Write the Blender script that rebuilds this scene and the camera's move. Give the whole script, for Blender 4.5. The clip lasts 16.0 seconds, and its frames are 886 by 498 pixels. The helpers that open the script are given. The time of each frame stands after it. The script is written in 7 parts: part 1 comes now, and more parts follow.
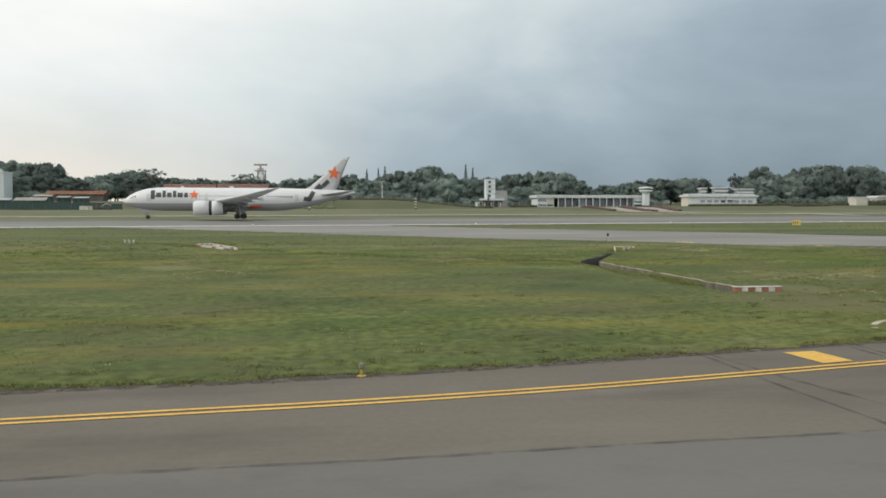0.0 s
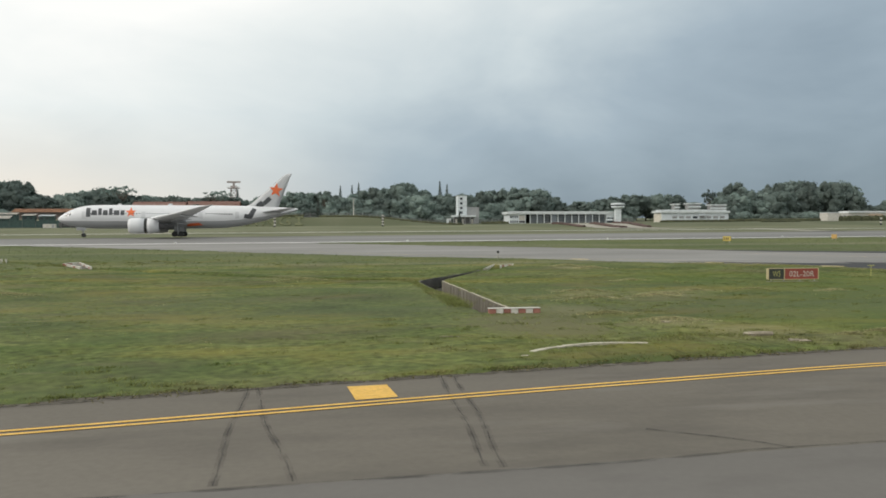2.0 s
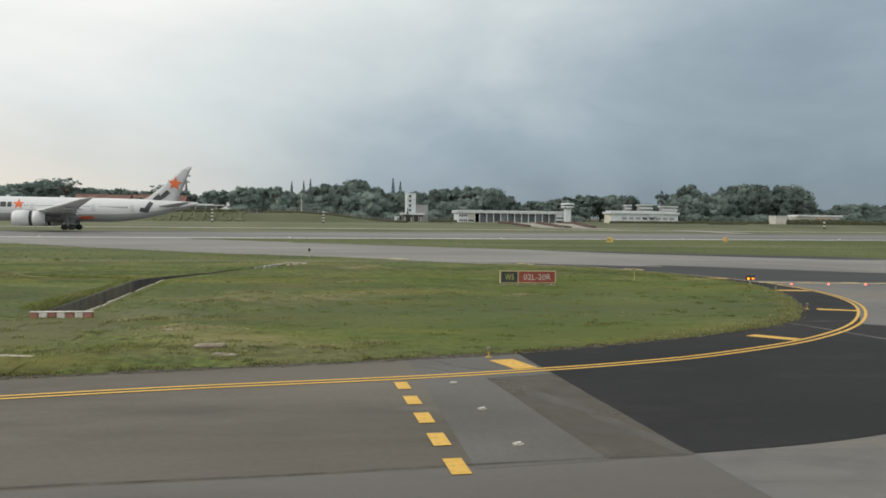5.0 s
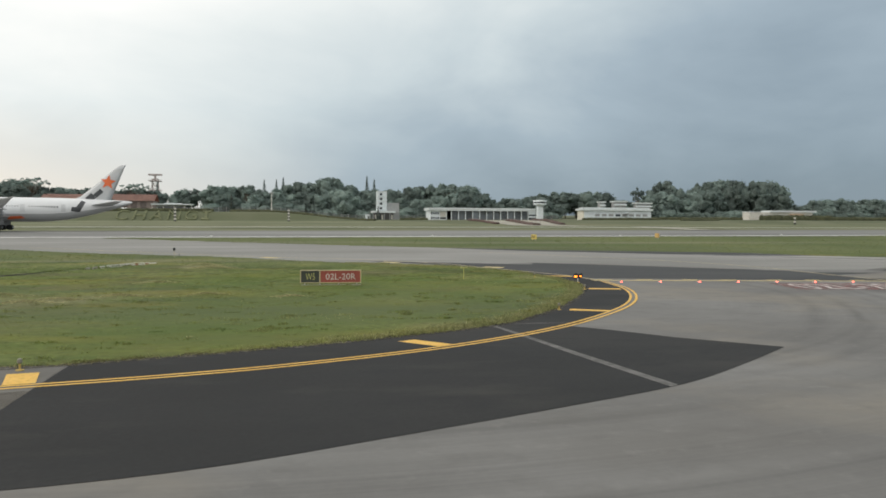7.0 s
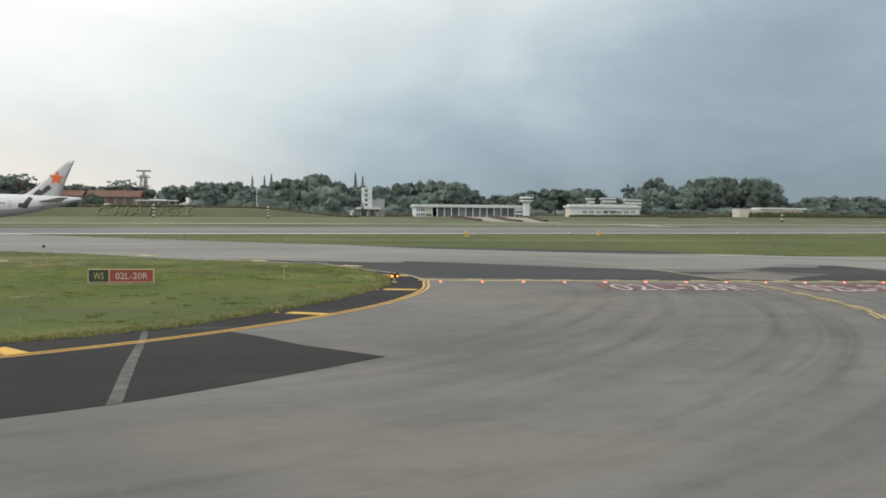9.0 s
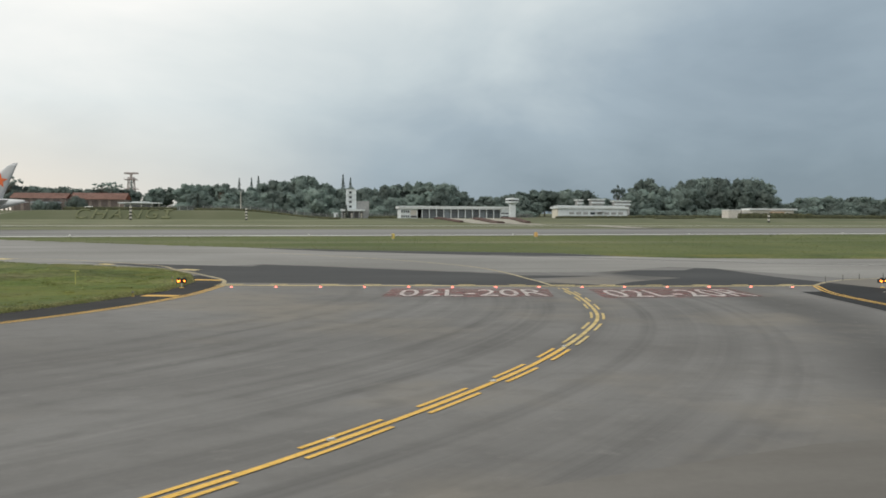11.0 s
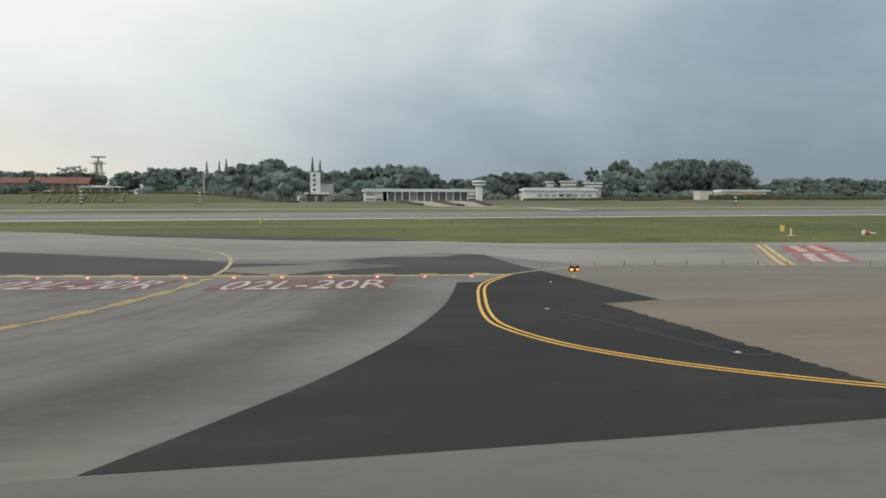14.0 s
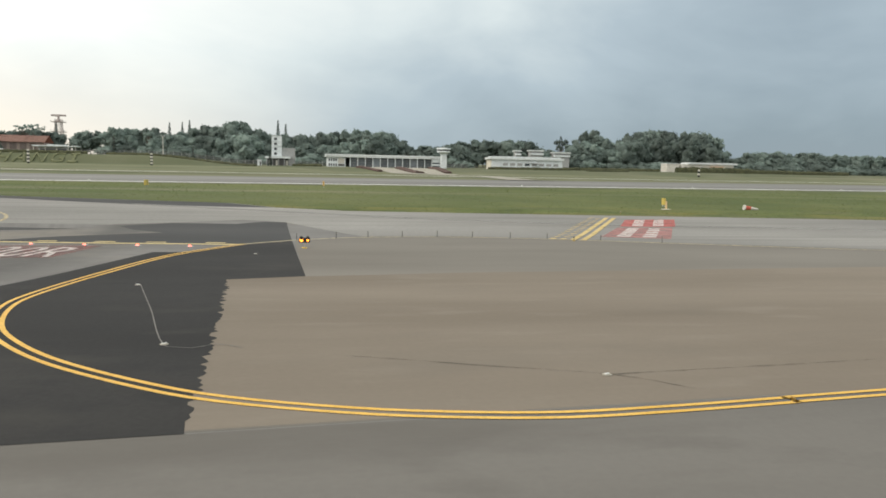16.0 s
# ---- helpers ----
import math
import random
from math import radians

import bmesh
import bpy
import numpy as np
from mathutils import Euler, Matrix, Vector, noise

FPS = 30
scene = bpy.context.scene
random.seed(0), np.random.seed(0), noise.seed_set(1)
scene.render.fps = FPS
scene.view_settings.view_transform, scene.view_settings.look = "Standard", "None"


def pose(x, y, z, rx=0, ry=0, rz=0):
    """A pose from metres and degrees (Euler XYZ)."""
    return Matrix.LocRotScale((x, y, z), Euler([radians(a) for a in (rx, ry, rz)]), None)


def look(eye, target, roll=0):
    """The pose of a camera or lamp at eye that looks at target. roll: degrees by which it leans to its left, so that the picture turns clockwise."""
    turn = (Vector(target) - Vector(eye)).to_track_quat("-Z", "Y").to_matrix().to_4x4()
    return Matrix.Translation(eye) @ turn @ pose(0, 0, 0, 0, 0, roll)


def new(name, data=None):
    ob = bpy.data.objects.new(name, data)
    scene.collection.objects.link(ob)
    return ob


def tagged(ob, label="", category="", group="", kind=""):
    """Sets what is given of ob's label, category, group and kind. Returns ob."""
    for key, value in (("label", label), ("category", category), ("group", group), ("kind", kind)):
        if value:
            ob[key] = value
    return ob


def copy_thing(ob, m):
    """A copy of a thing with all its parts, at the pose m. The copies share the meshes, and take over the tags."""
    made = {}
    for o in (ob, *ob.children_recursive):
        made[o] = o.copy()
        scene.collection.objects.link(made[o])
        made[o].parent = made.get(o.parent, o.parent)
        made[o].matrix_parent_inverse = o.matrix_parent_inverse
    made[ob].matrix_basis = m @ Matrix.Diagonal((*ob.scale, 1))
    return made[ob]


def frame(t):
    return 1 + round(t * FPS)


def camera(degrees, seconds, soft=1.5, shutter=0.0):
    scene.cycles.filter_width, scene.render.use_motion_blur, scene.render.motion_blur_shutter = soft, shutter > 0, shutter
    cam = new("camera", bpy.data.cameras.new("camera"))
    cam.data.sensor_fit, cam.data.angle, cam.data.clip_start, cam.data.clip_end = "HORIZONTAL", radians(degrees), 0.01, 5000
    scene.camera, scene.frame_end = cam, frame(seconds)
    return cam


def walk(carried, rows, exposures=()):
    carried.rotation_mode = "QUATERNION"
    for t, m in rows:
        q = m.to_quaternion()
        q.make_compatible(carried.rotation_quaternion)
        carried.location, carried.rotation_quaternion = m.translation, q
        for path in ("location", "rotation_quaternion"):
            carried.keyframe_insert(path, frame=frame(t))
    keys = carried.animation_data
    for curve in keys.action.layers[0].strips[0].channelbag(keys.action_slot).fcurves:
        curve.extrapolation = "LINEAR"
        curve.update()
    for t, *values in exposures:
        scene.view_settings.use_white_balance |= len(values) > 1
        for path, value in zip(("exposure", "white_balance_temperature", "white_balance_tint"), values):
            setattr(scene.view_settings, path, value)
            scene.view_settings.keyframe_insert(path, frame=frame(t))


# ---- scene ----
cam = camera(59.6, 16.0, 1.7)
PATH = [
    (0, (-0.572, -0.809, 4.099), (-0.282, 1.167, 4.006), 0.0),
    (0.5, (2.507, -0.702, 4.129), (2.804, 1.274, 4.044), 0.0),
    (1, (5.612, -0.505, 4.13), (5.921, 1.469, 4.059), 0.1),
    (1.5, (8.711, -0.416, 4.14), (9.023, 1.559, 4.08), -0.1),
    (2, (11.856, -0.34, 4.126), (12.172, 1.634, 4.076), -0.2),
    (2.5, (14.962, -0.304, 4.143), (15.28, 1.671, 4.098), -0.2),
    (3, (18.102, -0.045, 4.111), (18.428, 1.928, 4.068), 0.5),
    (5.5, (34.427, 0.158, 4.148), (34.812, 2.12, 4.091), 0.4),
    (6, (37.814, 0.266, 4.125), (38.203, 2.227, 4.071), -0.0),
    (6.5, (41.215, 0.393, 4.143), (41.61, 2.353, 4.086), -0.1),
    (7, (44.623, 0.304, 4.178), (45.02, 2.264, 4.118), 0.3),
    (7.5, (48.047, 0.296, 4.226), (48.433, 2.257, 4.162), 0.2),
    (8, (51.566, 0.155, 4.236), (51.95, 2.116, 4.169), -0.1),
    (8.5, (55.191, -0.075, 4.303), (55.57, 1.887, 4.233), 0.2),
    (9, (58.767, -0.334, 4.342), (59.147, 1.629, 4.273), 0.4),
    (9.5, (62.518, -0.424, 4.443), (62.902, 1.538, 4.381), 0.15),
    (12, (81.522, 0.489, 4.357), (81.846, 2.461, 4.28), -0.4),
    (12.5, (85.427, 0.573, 4.34), (85.731, 2.548, 4.244), -1.1),
    (13, (89.301, 0.596, 4.395), (89.601, 2.571, 4.301), -0.7),
    (13.5, (93.277, 0.792, 4.476), (93.621, 2.76, 4.377), -0.3),
    (14, (97.363, 0.995, 4.518), (97.722, 2.96, 4.409), 0.0),
    (14.5, (101.364, 1.016, 4.533), (101.748, 2.976, 4.415), 0.4),
    (15, (105.524, 1.373, 4.522), (105.954, 3.321, 4.37), 0.8),
    (15.5, (109.625, 1.63, 4.568), (110.083, 3.569, 4.392), 0.6),
    (16, (113.759, 1.933, 4.554), (114.151, 3.885, 4.362), 1.2),
]
walk(cam, [(t, look(e, g, r)) for t, e, g, r in PATH],
     [(0, 0.0, 6700, 10), (1, 0.09, 6700, 10), (1.5, 0.05, 6700, 10), (2.5, -0.02, 6700, 10), (3, -0.09, 6700, 10), (6, -0.08, 6700, 10), (6.5, 0.0, 6700, 10), (8.5, 0.08, 6700, 10), (9.5, 0.03, 6700, 10), (12, -0.06, 6700, 10), (14, -0.05, 6700, 10), (14.5, 0.05, 6750, 10), (15, 0.18, 6850, 10), (16, 0.28, 6900, 10)])

# ---- light: an overcast sky, brighter ahead on the west side ----
world = bpy.data.worlds.new("overcast_sky")
scene.world = world
world.use_nodes = True
wt = world.node_tree
wt.nodes.clear()


def wnode(kind, **kw):
    nd = wt.nodes.new(kind)
    for k, v in kw.items():
        nd.inputs[k].default_value = v
    return nd


def wmath(op, a, b=None, clamp=False):
    nd = wt.nodes.new("ShaderNodeMath")
    nd.operation, nd.use_clamp = op, clamp
    for i, v in enumerate((a, b)):
        if v is None:
            continue
        if isinstance(v, (int, float)):
            nd.inputs[i].default_value = v
        else:
            wt.links.new(v, nd.inputs[i])
    return nd.outputs[0]


def wramp(fac, stops, mode="EASE"):
    nd = wt.nodes.new("ShaderNodeValToRGB")
    nd.color_ramp.interpolation = mode
    el = nd.color_ramp.elements
    while len(el) < len(stops):
        el.new(0.5)
    for e, (p, c) in zip(el, stops):
        e.position, e.color = p, (*c, 1)
    wt.links.new(fac, nd.inputs[0])
    return nd.outputs[0]


def wmix(fac, a, b, mode="MIX"):
    nd = wt.nodes.new("ShaderNodeMix")
    nd.data_type, nd.blend_type = "RGBA", mode
    for sock, v in ((nd.inputs[0], fac), (nd.inputs[6], a), (nd.inputs[7], b)):
        if isinstance(v, (int, float)):
            sock.default_value = v
        elif isinstance(v, tuple):
            sock.default_value = (*v, 1)
        else:
            wt.links.new(v, sock)
    return nd.outputs[2]


SUN_AZ, SUN_EL = radians(-105), radians(36)
way = wt.nodes.new("ShaderNodeTexCoord").outputs["Generated"]
sep = wt.nodes.new("ShaderNodeSeparateXYZ")
wt.links.new(way, sep.inputs[0])
dx, dy, dz = sep.outputs
stretch = wt.nodes.new("ShaderNodeMapping")
stretch.inputs["Scale"].default_value = (1.0, 1.0, 2.3)
wt.links.new(way, stretch.inputs[0])
billow = wnode("ShaderNodeTexNoise", Scale=2.3, Detail=5.0, Roughness=0.5, Distortion=0.4)
fine = wnode("ShaderNodeTexNoise", Scale=7.0, Detail=6.0, Roughness=0.55, Distortion=0.6)
for nd in (billow, fine):
    wt.links.new(stretch.outputs[0], nd.inputs["Vector"])
lift = wmath("MULTIPLY", wmath("MINIMUM", wmath("MAXIMUM", dz, 0.0), 0.42), 1.8)
lean = wmath("MAXIMUM", wmath("MINIMUM", wmath("MULTIPLY", wmath("ADD", dx, -0.08), -0.92), 0.255), -0.33)
cloud = wmath("ADD", wmath("MULTIPLY", wmath("ADD", billow.outputs[0], -0.5), 0.7),
              wmath("MULTIPLY", wmath("ADD", fine.outputs[0], -0.5), 0.14))
level = wmath("ADD", wmath("ADD", wmath("ADD", wmath("ADD", lift, lean), cloud), 0.245), wmath("MULTIPLY", wmath("MAXIMUM", wmath("MULTIPLY", dy, -1.0), 0.0), 0.45), clamp=True)
tone = wramp(level, [(0.0, (0.22, 0.292, 0.358)), (0.28, (0.372, 0.465, 0.542)), (0.52, (0.60, 0.69, 0.735)),
                     (0.78, (0.83, 0.89, 0.90)), (1.0, (1.02, 1.04, 1.03))], "LINEAR")
warm_side = wmath("MULTIPLY", wmath("MULTIPLY", wmath("ADD", dx, -0.10), -2.4, clamp=True),
                  wmath("SUBTRACT", 1.0, wmath("MULTIPLY", dz, 7.0), clamp=True))
tone = wmix(warm_side, tone, (0.95, 0.86, 0.75))
sky = wt.nodes.new("ShaderNodeTexSky")
sky.sky_type, sky.sun_disc = "NISHITA", False
sky.sun_elevation, sky.sun_rotation = SUN_EL, SUN_AZ
clear = wmix(1.0, sky.outputs[0], (0.1, 0.1, 0.1), "MULTIPLY")
back = wnode("ShaderNodeBackground", Strength=1.0)
wt.links.new(wmix(0.93, clear, tone), back.inputs[0])
wt.links.new(back.outputs[0], wt.nodes.new("ShaderNodeOutputWorld").inputs[0])

sun = new("sun", bpy.data.lights.new("sun", "SUN"))
sun.data.energy, sun.data.angle, sun.data.color = 1.1, radians(16), (1.0, 0.95, 0.88)
sun.matrix_world = look((math.sin(SUN_AZ) * math.cos(SUN_EL) * 90, math.cos(SUN_AZ) * math.cos(SUN_EL) * 90, math.sin(SUN_EL) * 90), (0, 0, 0))


# ---- materials ----
def material(name, stops, scale, rough=0.8, fine_scale=None, fine_amount=0.25, bump=0.0, bump_scale=None, metal=0.0,
             stretch=(1, 1, 1), vary=0.0, island=0.0, spec=0.3, detail=5.0):
    """A surface whose colour runs through stops by a broad noise, with a finer grain and relief on top."""
    m = bpy.data.materials.new(name)
    m.use_nodes = True
    nt = m.node_tree
    bs = nt.nodes["Principled BSDF"]
    bs.inputs["Roughness"].default_value, bs.inputs["Metallic"].default_value = rough, metal
    bs.inputs["Specular IOR Level"].default_value = spec
    tc = nt.nodes.new("ShaderNodeNewGeometry")
    mp = nt.nodes.new("ShaderNodeMapping")
    mp.inputs["Scale"].default_value = stretch
    nt.links.new(tc.outputs["Position"], mp.inputs[0])
    big = nt.nodes.new("ShaderNodeTexNoise")
    big.inputs["Scale"].default_value, big.inputs["Detail"].default_value = scale, detail
    nt.links.new(mp.outputs[0], big.inputs["Vector"])
    rp = nt.nodes.new("ShaderNodeValToRGB")
    el = rp.color_ramp.elements
    while len(el) < len(stops):
        el.new(0.5)
    for e, (p, c) in zip(el, stops):
        e.position, e.color = p, (*c, 1)
    nt.links.new(big.outputs[0], rp.inputs[0])
    col = rp.outputs[0]
    small = nt.nodes.new("ShaderNodeTexNoise")
    small.inputs["Scale"].default_value, small.inputs["Detail"].default_value = fine_scale or scale * 18, 4.0
    nt.links.new(tc.outputs["Position"], small.inputs["Vector"])

    def shade(col, src, amount):
        mr = nt.nodes.new("ShaderNodeMapRange")
        mr.inputs[1].default_value, mr.inputs[2].default_value = 0.25, 0.75
        mr.inputs[3].default_value, mr.inputs[4].default_value = 1 - amount, 1 + amount
        mr.clamp = False
        nt.links.new(src, mr.inputs[0])
        sc = nt.nodes.new("ShaderNodeVectorMath")
        sc.operation = "SCALE"
        nt.links.new(col, sc.inputs[0])
        nt.links.new(mr.outputs[0], sc.inputs["Scale"])
        return sc.outputs[0]

    col = shade(col, small.outputs[0], fine_amount)
    if vary:
        oi = nt.nodes.new("ShaderNodeObjectInfo")
        col = shade(col, oi.outputs["Random"], vary)
    if island:
        col = shade(col, tc.outputs["Random Per Island"], island)
    nt.links.new(col, bs.inputs["Base Color"])
    if bump:
        bp = nt.nodes.new("ShaderNodeBump")
        bp.inputs["Strength"].default_value, bp.inputs["Distance"].default_value = bump, 0.02
        if bump_scale:
            rel = nt.nodes.new("ShaderNodeTexNoise")
            rel.inputs["Scale"].default_value, rel.inputs["Detail"].default_value = bump_scale, 4.0
            nt.links.new(tc.outputs["Position"], rel.inputs["Vector"])
        else:
            rel = small
        nt.links.new(rel.outputs[0], bp.inputs["Height"])
        nt.links.new(bp.outputs[0], bs.inputs["Normal"])
    return m


def plain(name, c, rough=0.6, metal=0.0, amount=0.1, spec=0.4, vary=0.0):
    return material(name, [(0.3, tuple(v * (1 - amount) for v in c)), (0.7, tuple(v * (1 + amount * 0.6) for v in c))], 0.7,
                    rough, 9.0, amount * 0.6, 0.0, None, metal, vary=vary, spec=spec)


def glowing(name, c, strength):
    m = plain(name, c, 0.3)
    bs = m.node_tree.nodes["Principled BSDF"]
    bs.inputs["Emission Color"].default_value, bs.inputs["Emission Strength"].default_value = (*c, 1), strength
    return m


def see_through(m, low, high, scale, stretch=(1, 1, 1)):
    """Wears a thin coat away by a noise, so that the surface below shows."""
    nt = m.node_tree
    geo = nt.nodes.new("ShaderNodeNewGeometry")
    mp = nt.nodes.new("ShaderNodeMapping")
    mp.inputs["Scale"].default_value = stretch
    nt.links.new(geo.outputs["Position"], mp.inputs[0])
    nz = nt.nodes.new("ShaderNodeTexNoise")
    nz.inputs["Scale"].default_value, nz.inputs["Detail"].default_value = scale, 6.0
    nt.links.new(mp.outputs[0], nz.inputs["Vector"])
    mr = nt.nodes.new("ShaderNodeMapRange")
    mr.inputs[1].default_value, mr.inputs[2].default_value = 0.3, 0.7
    mr.inputs[3].default_value, mr.inputs[4].default_value = low, high
    nt.links.new(nz.outputs[0], mr.inputs[0])
    nt.links.new(mr.outputs[0], nt.nodes["Principled BSDF"].inputs["Alpha"])
    return m


def thin(m, share):
    """Lets a share of the light through, as thin leaves do."""
    nt = m.node_tree
    bs = nt.nodes["Principled BSDF"]
    tr = nt.nodes.new("ShaderNodeBsdfTranslucent")
    nt.links.new(bs.inputs["Base Color"].links[0].from_socket, tr.inputs["Color"])
    mx = nt.nodes.new("ShaderNodeMixShader")
    mx.inputs[0].default_value = share
    nt.links.new(bs.outputs[0], mx.inputs[1])
    nt.links.new(tr.outputs[0], mx.inputs[2])
    nt.links.new(mx.outputs[0], nt.nodes["Material Output"].inputs[0])
    return m


def turning_marks(m, centre, strength):
    """Rubber left by turning wheels: streaks that run round a centre, broken by a broad noise."""
    nt = m.node_tree
    bs = nt.nodes["Principled BSDF"]
    col = bs.inputs["Base Color"].links[0].from_socket
    geo = nt.nodes.new("ShaderNodeNewGeometry")
    far = nt.nodes.new("ShaderNodeVectorMath")
    far.operation = "DISTANCE"
    far.inputs[1].default_value = (*centre, 0)
    nt.links.new(geo.outputs["Position"], far.inputs[0])
    streak = nt.nodes.new("ShaderNodeTexNoise")
    streak.noise_dimensions = "1D"
    streak.inputs["Scale"].default_value, streak.inputs["Detail"].default_value = 0.75, 5.0
    streak.inputs["Roughness"].default_value = 0.7
    nt.links.new(far.outputs["Value"], streak.inputs["W"])
    broad = nt.nodes.new("ShaderNodeTexNoise")
    broad.inputs["Scale"].default_value, broad.inputs["Detail"].default_value = 0.07, 4.0
    nt.links.new(geo.outputs["Position"], broad.inputs["Vector"])

    def span(src, a, b, c, d):
        mr = nt.nodes.new("ShaderNodeMapRange")
        for i, v in enumerate((a, b, c, d)):
            mr.inputs[i + 1].default_value = v
        nt.links.new(src, mr.inputs[0])
        return mr.outputs[0]

    def times(a, b):
        mt = nt.nodes.new("ShaderNodeMath")
        mt.operation = "MULTIPLY"
        nt.links.new(a, mt.inputs[0])
        nt.links.new(b, mt.inputs[1])
        return mt.outputs[0]

    def most(a, b):
        mt = nt.nodes.new("ShaderNodeMath")
        mt.operation = "MAXIMUM"
        nt.links.new(a, mt.inputs[0])
        nt.links.new(b, mt.inputs[1])
        return mt.outputs[0]

    r = far.outputs["Value"]
    amount = times(times(span(streak.outputs[0], 0.40, 0.72, 0, 0.72), span(broad.outputs[0], 0.35, 0.6, 0.25, 1)), times(span(r, 24, 36, 0, 1), span(r, 66, 56, 0, 1)))
    sweep = nt.nodes.new("ShaderNodeVectorMath")
    sweep.operation = "DISTANCE"
    sweep.inputs[1].default_value = (35.2, 55.6, 0)
    nt.links.new(geo.outputs["Position"], sweep.inputs[0])
    q = sweep.outputs["Value"]
    wide = times(times(span(q, 64.2, 66.6, 0, 1.0), span(q, 71.0, 67.8, 0, 1)), span(broad.outputs[0], 0.3, 0.55, 0.8, 1.1))
    amount = most(amount, wide)
    keep = span(amount, 0, 1, 1, 1 - strength)
    sc = nt.nodes.new("ShaderNodeVectorMath")
    sc.operation = "SCALE"
    nt.links.new(col, sc.inputs[0])
    nt.links.new(keep, sc.inputs["Scale"])
    nt.links.new(sc.outputs[0], bs.inputs["Base Color"])
    return m


def wheel_tracks(m, bands, x0, x1):
    """Soft curved tracks of rubber and scuffing round one centre: (radius, half width, brightness) each."""
    nt = m.node_tree
    bs = nt.nodes["Principled BSDF"]
    col = bs.inputs["Base Color"].links[0].from_socket

    def node(kind, **values):
        n = nt.nodes.new(kind)
        for k, v in values.items():
            n.inputs[int(k[1:])].default_value = v
        return n

    geo = nt.nodes.new("ShaderNodeNewGeometry")
    far = node("ShaderNodeVectorMath", i1=(35.2, 55.6, 0))
    far.operation = "DISTANCE"
    nt.links.new(geo.outputs["Position"], far.inputs[0])
    cut = nt.nodes.new("ShaderNodeSeparateXYZ")
    nt.links.new(geo.outputs["Position"], cut.inputs[0])
    flare = node("ShaderNodeMapRange", i1=32.0, i2=47.0, i3=0.0, i4=-1.4)
    nt.links.new(cut.outputs[1], flare.inputs[0])
    nz = node("ShaderNodeTexNoise", i2=0.22, i3=5.0)
    nt.links.new(geo.outputs["Position"], nz.inputs["Vector"])
    wob = node("ShaderNodeMath", i1=0.9, i2=-0.45)
    wob.operation = "MULTIPLY_ADD"
    nt.links.new(nz.outputs[0], wob.inputs[0])
    total = far.outputs["Value"]
    for extra in (flare.outputs[0], wob.outputs[0]):
        add = nt.nodes.new("ShaderNodeMath")
        nt.links.new(total, add.inputs[0])
        nt.links.new(extra, add.inputs[1])
        total = add.outputs[0]
    low, high = 39.0, 57.0
    unit = node("ShaderNodeMapRange", i1=low, i2=high, i3=0.0, i4=1.0)
    nt.links.new(total, unit.inputs[0])
    ramp = nt.nodes.new("ShaderNodeValToRGB")
    ramp.color_ramp.interpolation = "EASE"
    el = ramp.color_ramp.elements
    el[0].position, el[0].color, el[1].position, el[1].color = 0.0, (0.5, 0.5, 0.5, 1), 1.0, (0.5, 0.5, 0.5, 1)
    for r, half, level in bands:
        e = el.new((r - low) / (high - low))
        e.color = (level, level, level, 1)
        for side in (-half, half):
            e = el.new((r + side - low) / (high - low))
            e.color = (0.5, 0.5, 0.5, 1)
    nt.links.new(unit.outputs[0], ramp.inputs[0])
    patch = node("ShaderNodeTexNoise", i2=0.5, i3=8.0)
    nt.links.new(geo.outputs["Position"], patch.inputs["Vector"])
    share = node("ShaderNodeMapRange", i1=0.36, i2=0.58, i3=0.25, i4=1.0)
    nt.links.new(patch.outputs[0], share.inputs[0])
    reach = node("ShaderNodeMapRange", i1=x0, i2=x1, i3=0.0, i4=1.0)
    nt.links.new(cut.outputs[0], reach.inputs[0])
    amount = nt.nodes.new("ShaderNodeMath")
    amount.operation = "MULTIPLY"
    nt.links.new(share.outputs[0], amount.inputs[0])
    nt.links.new(reach.outputs[0], amount.inputs[1])
    off = node("ShaderNodeMath", i1=-0.5)
    nt.links.new(ramp.outputs[0], off.inputs[0])
    gain = nt.nodes.new("ShaderNodeMath")
    gain.operation = "MULTIPLY_ADD"
    gain.inputs[2].default_value = 1.0
    nt.links.new(off.outputs[0], gain.inputs[0])
    nt.links.new(amount.outputs[0], gain.inputs[1])
    sc = nt.nodes.new("ShaderNodeVectorMath")
    sc.operation = "SCALE"
    nt.links.new(col, sc.inputs[0])
    nt.links.new(gain.outputs[0], sc.inputs["Scale"])
    nt.links.new(sc.outputs[0], bs.inputs["Base Color"])
    return m


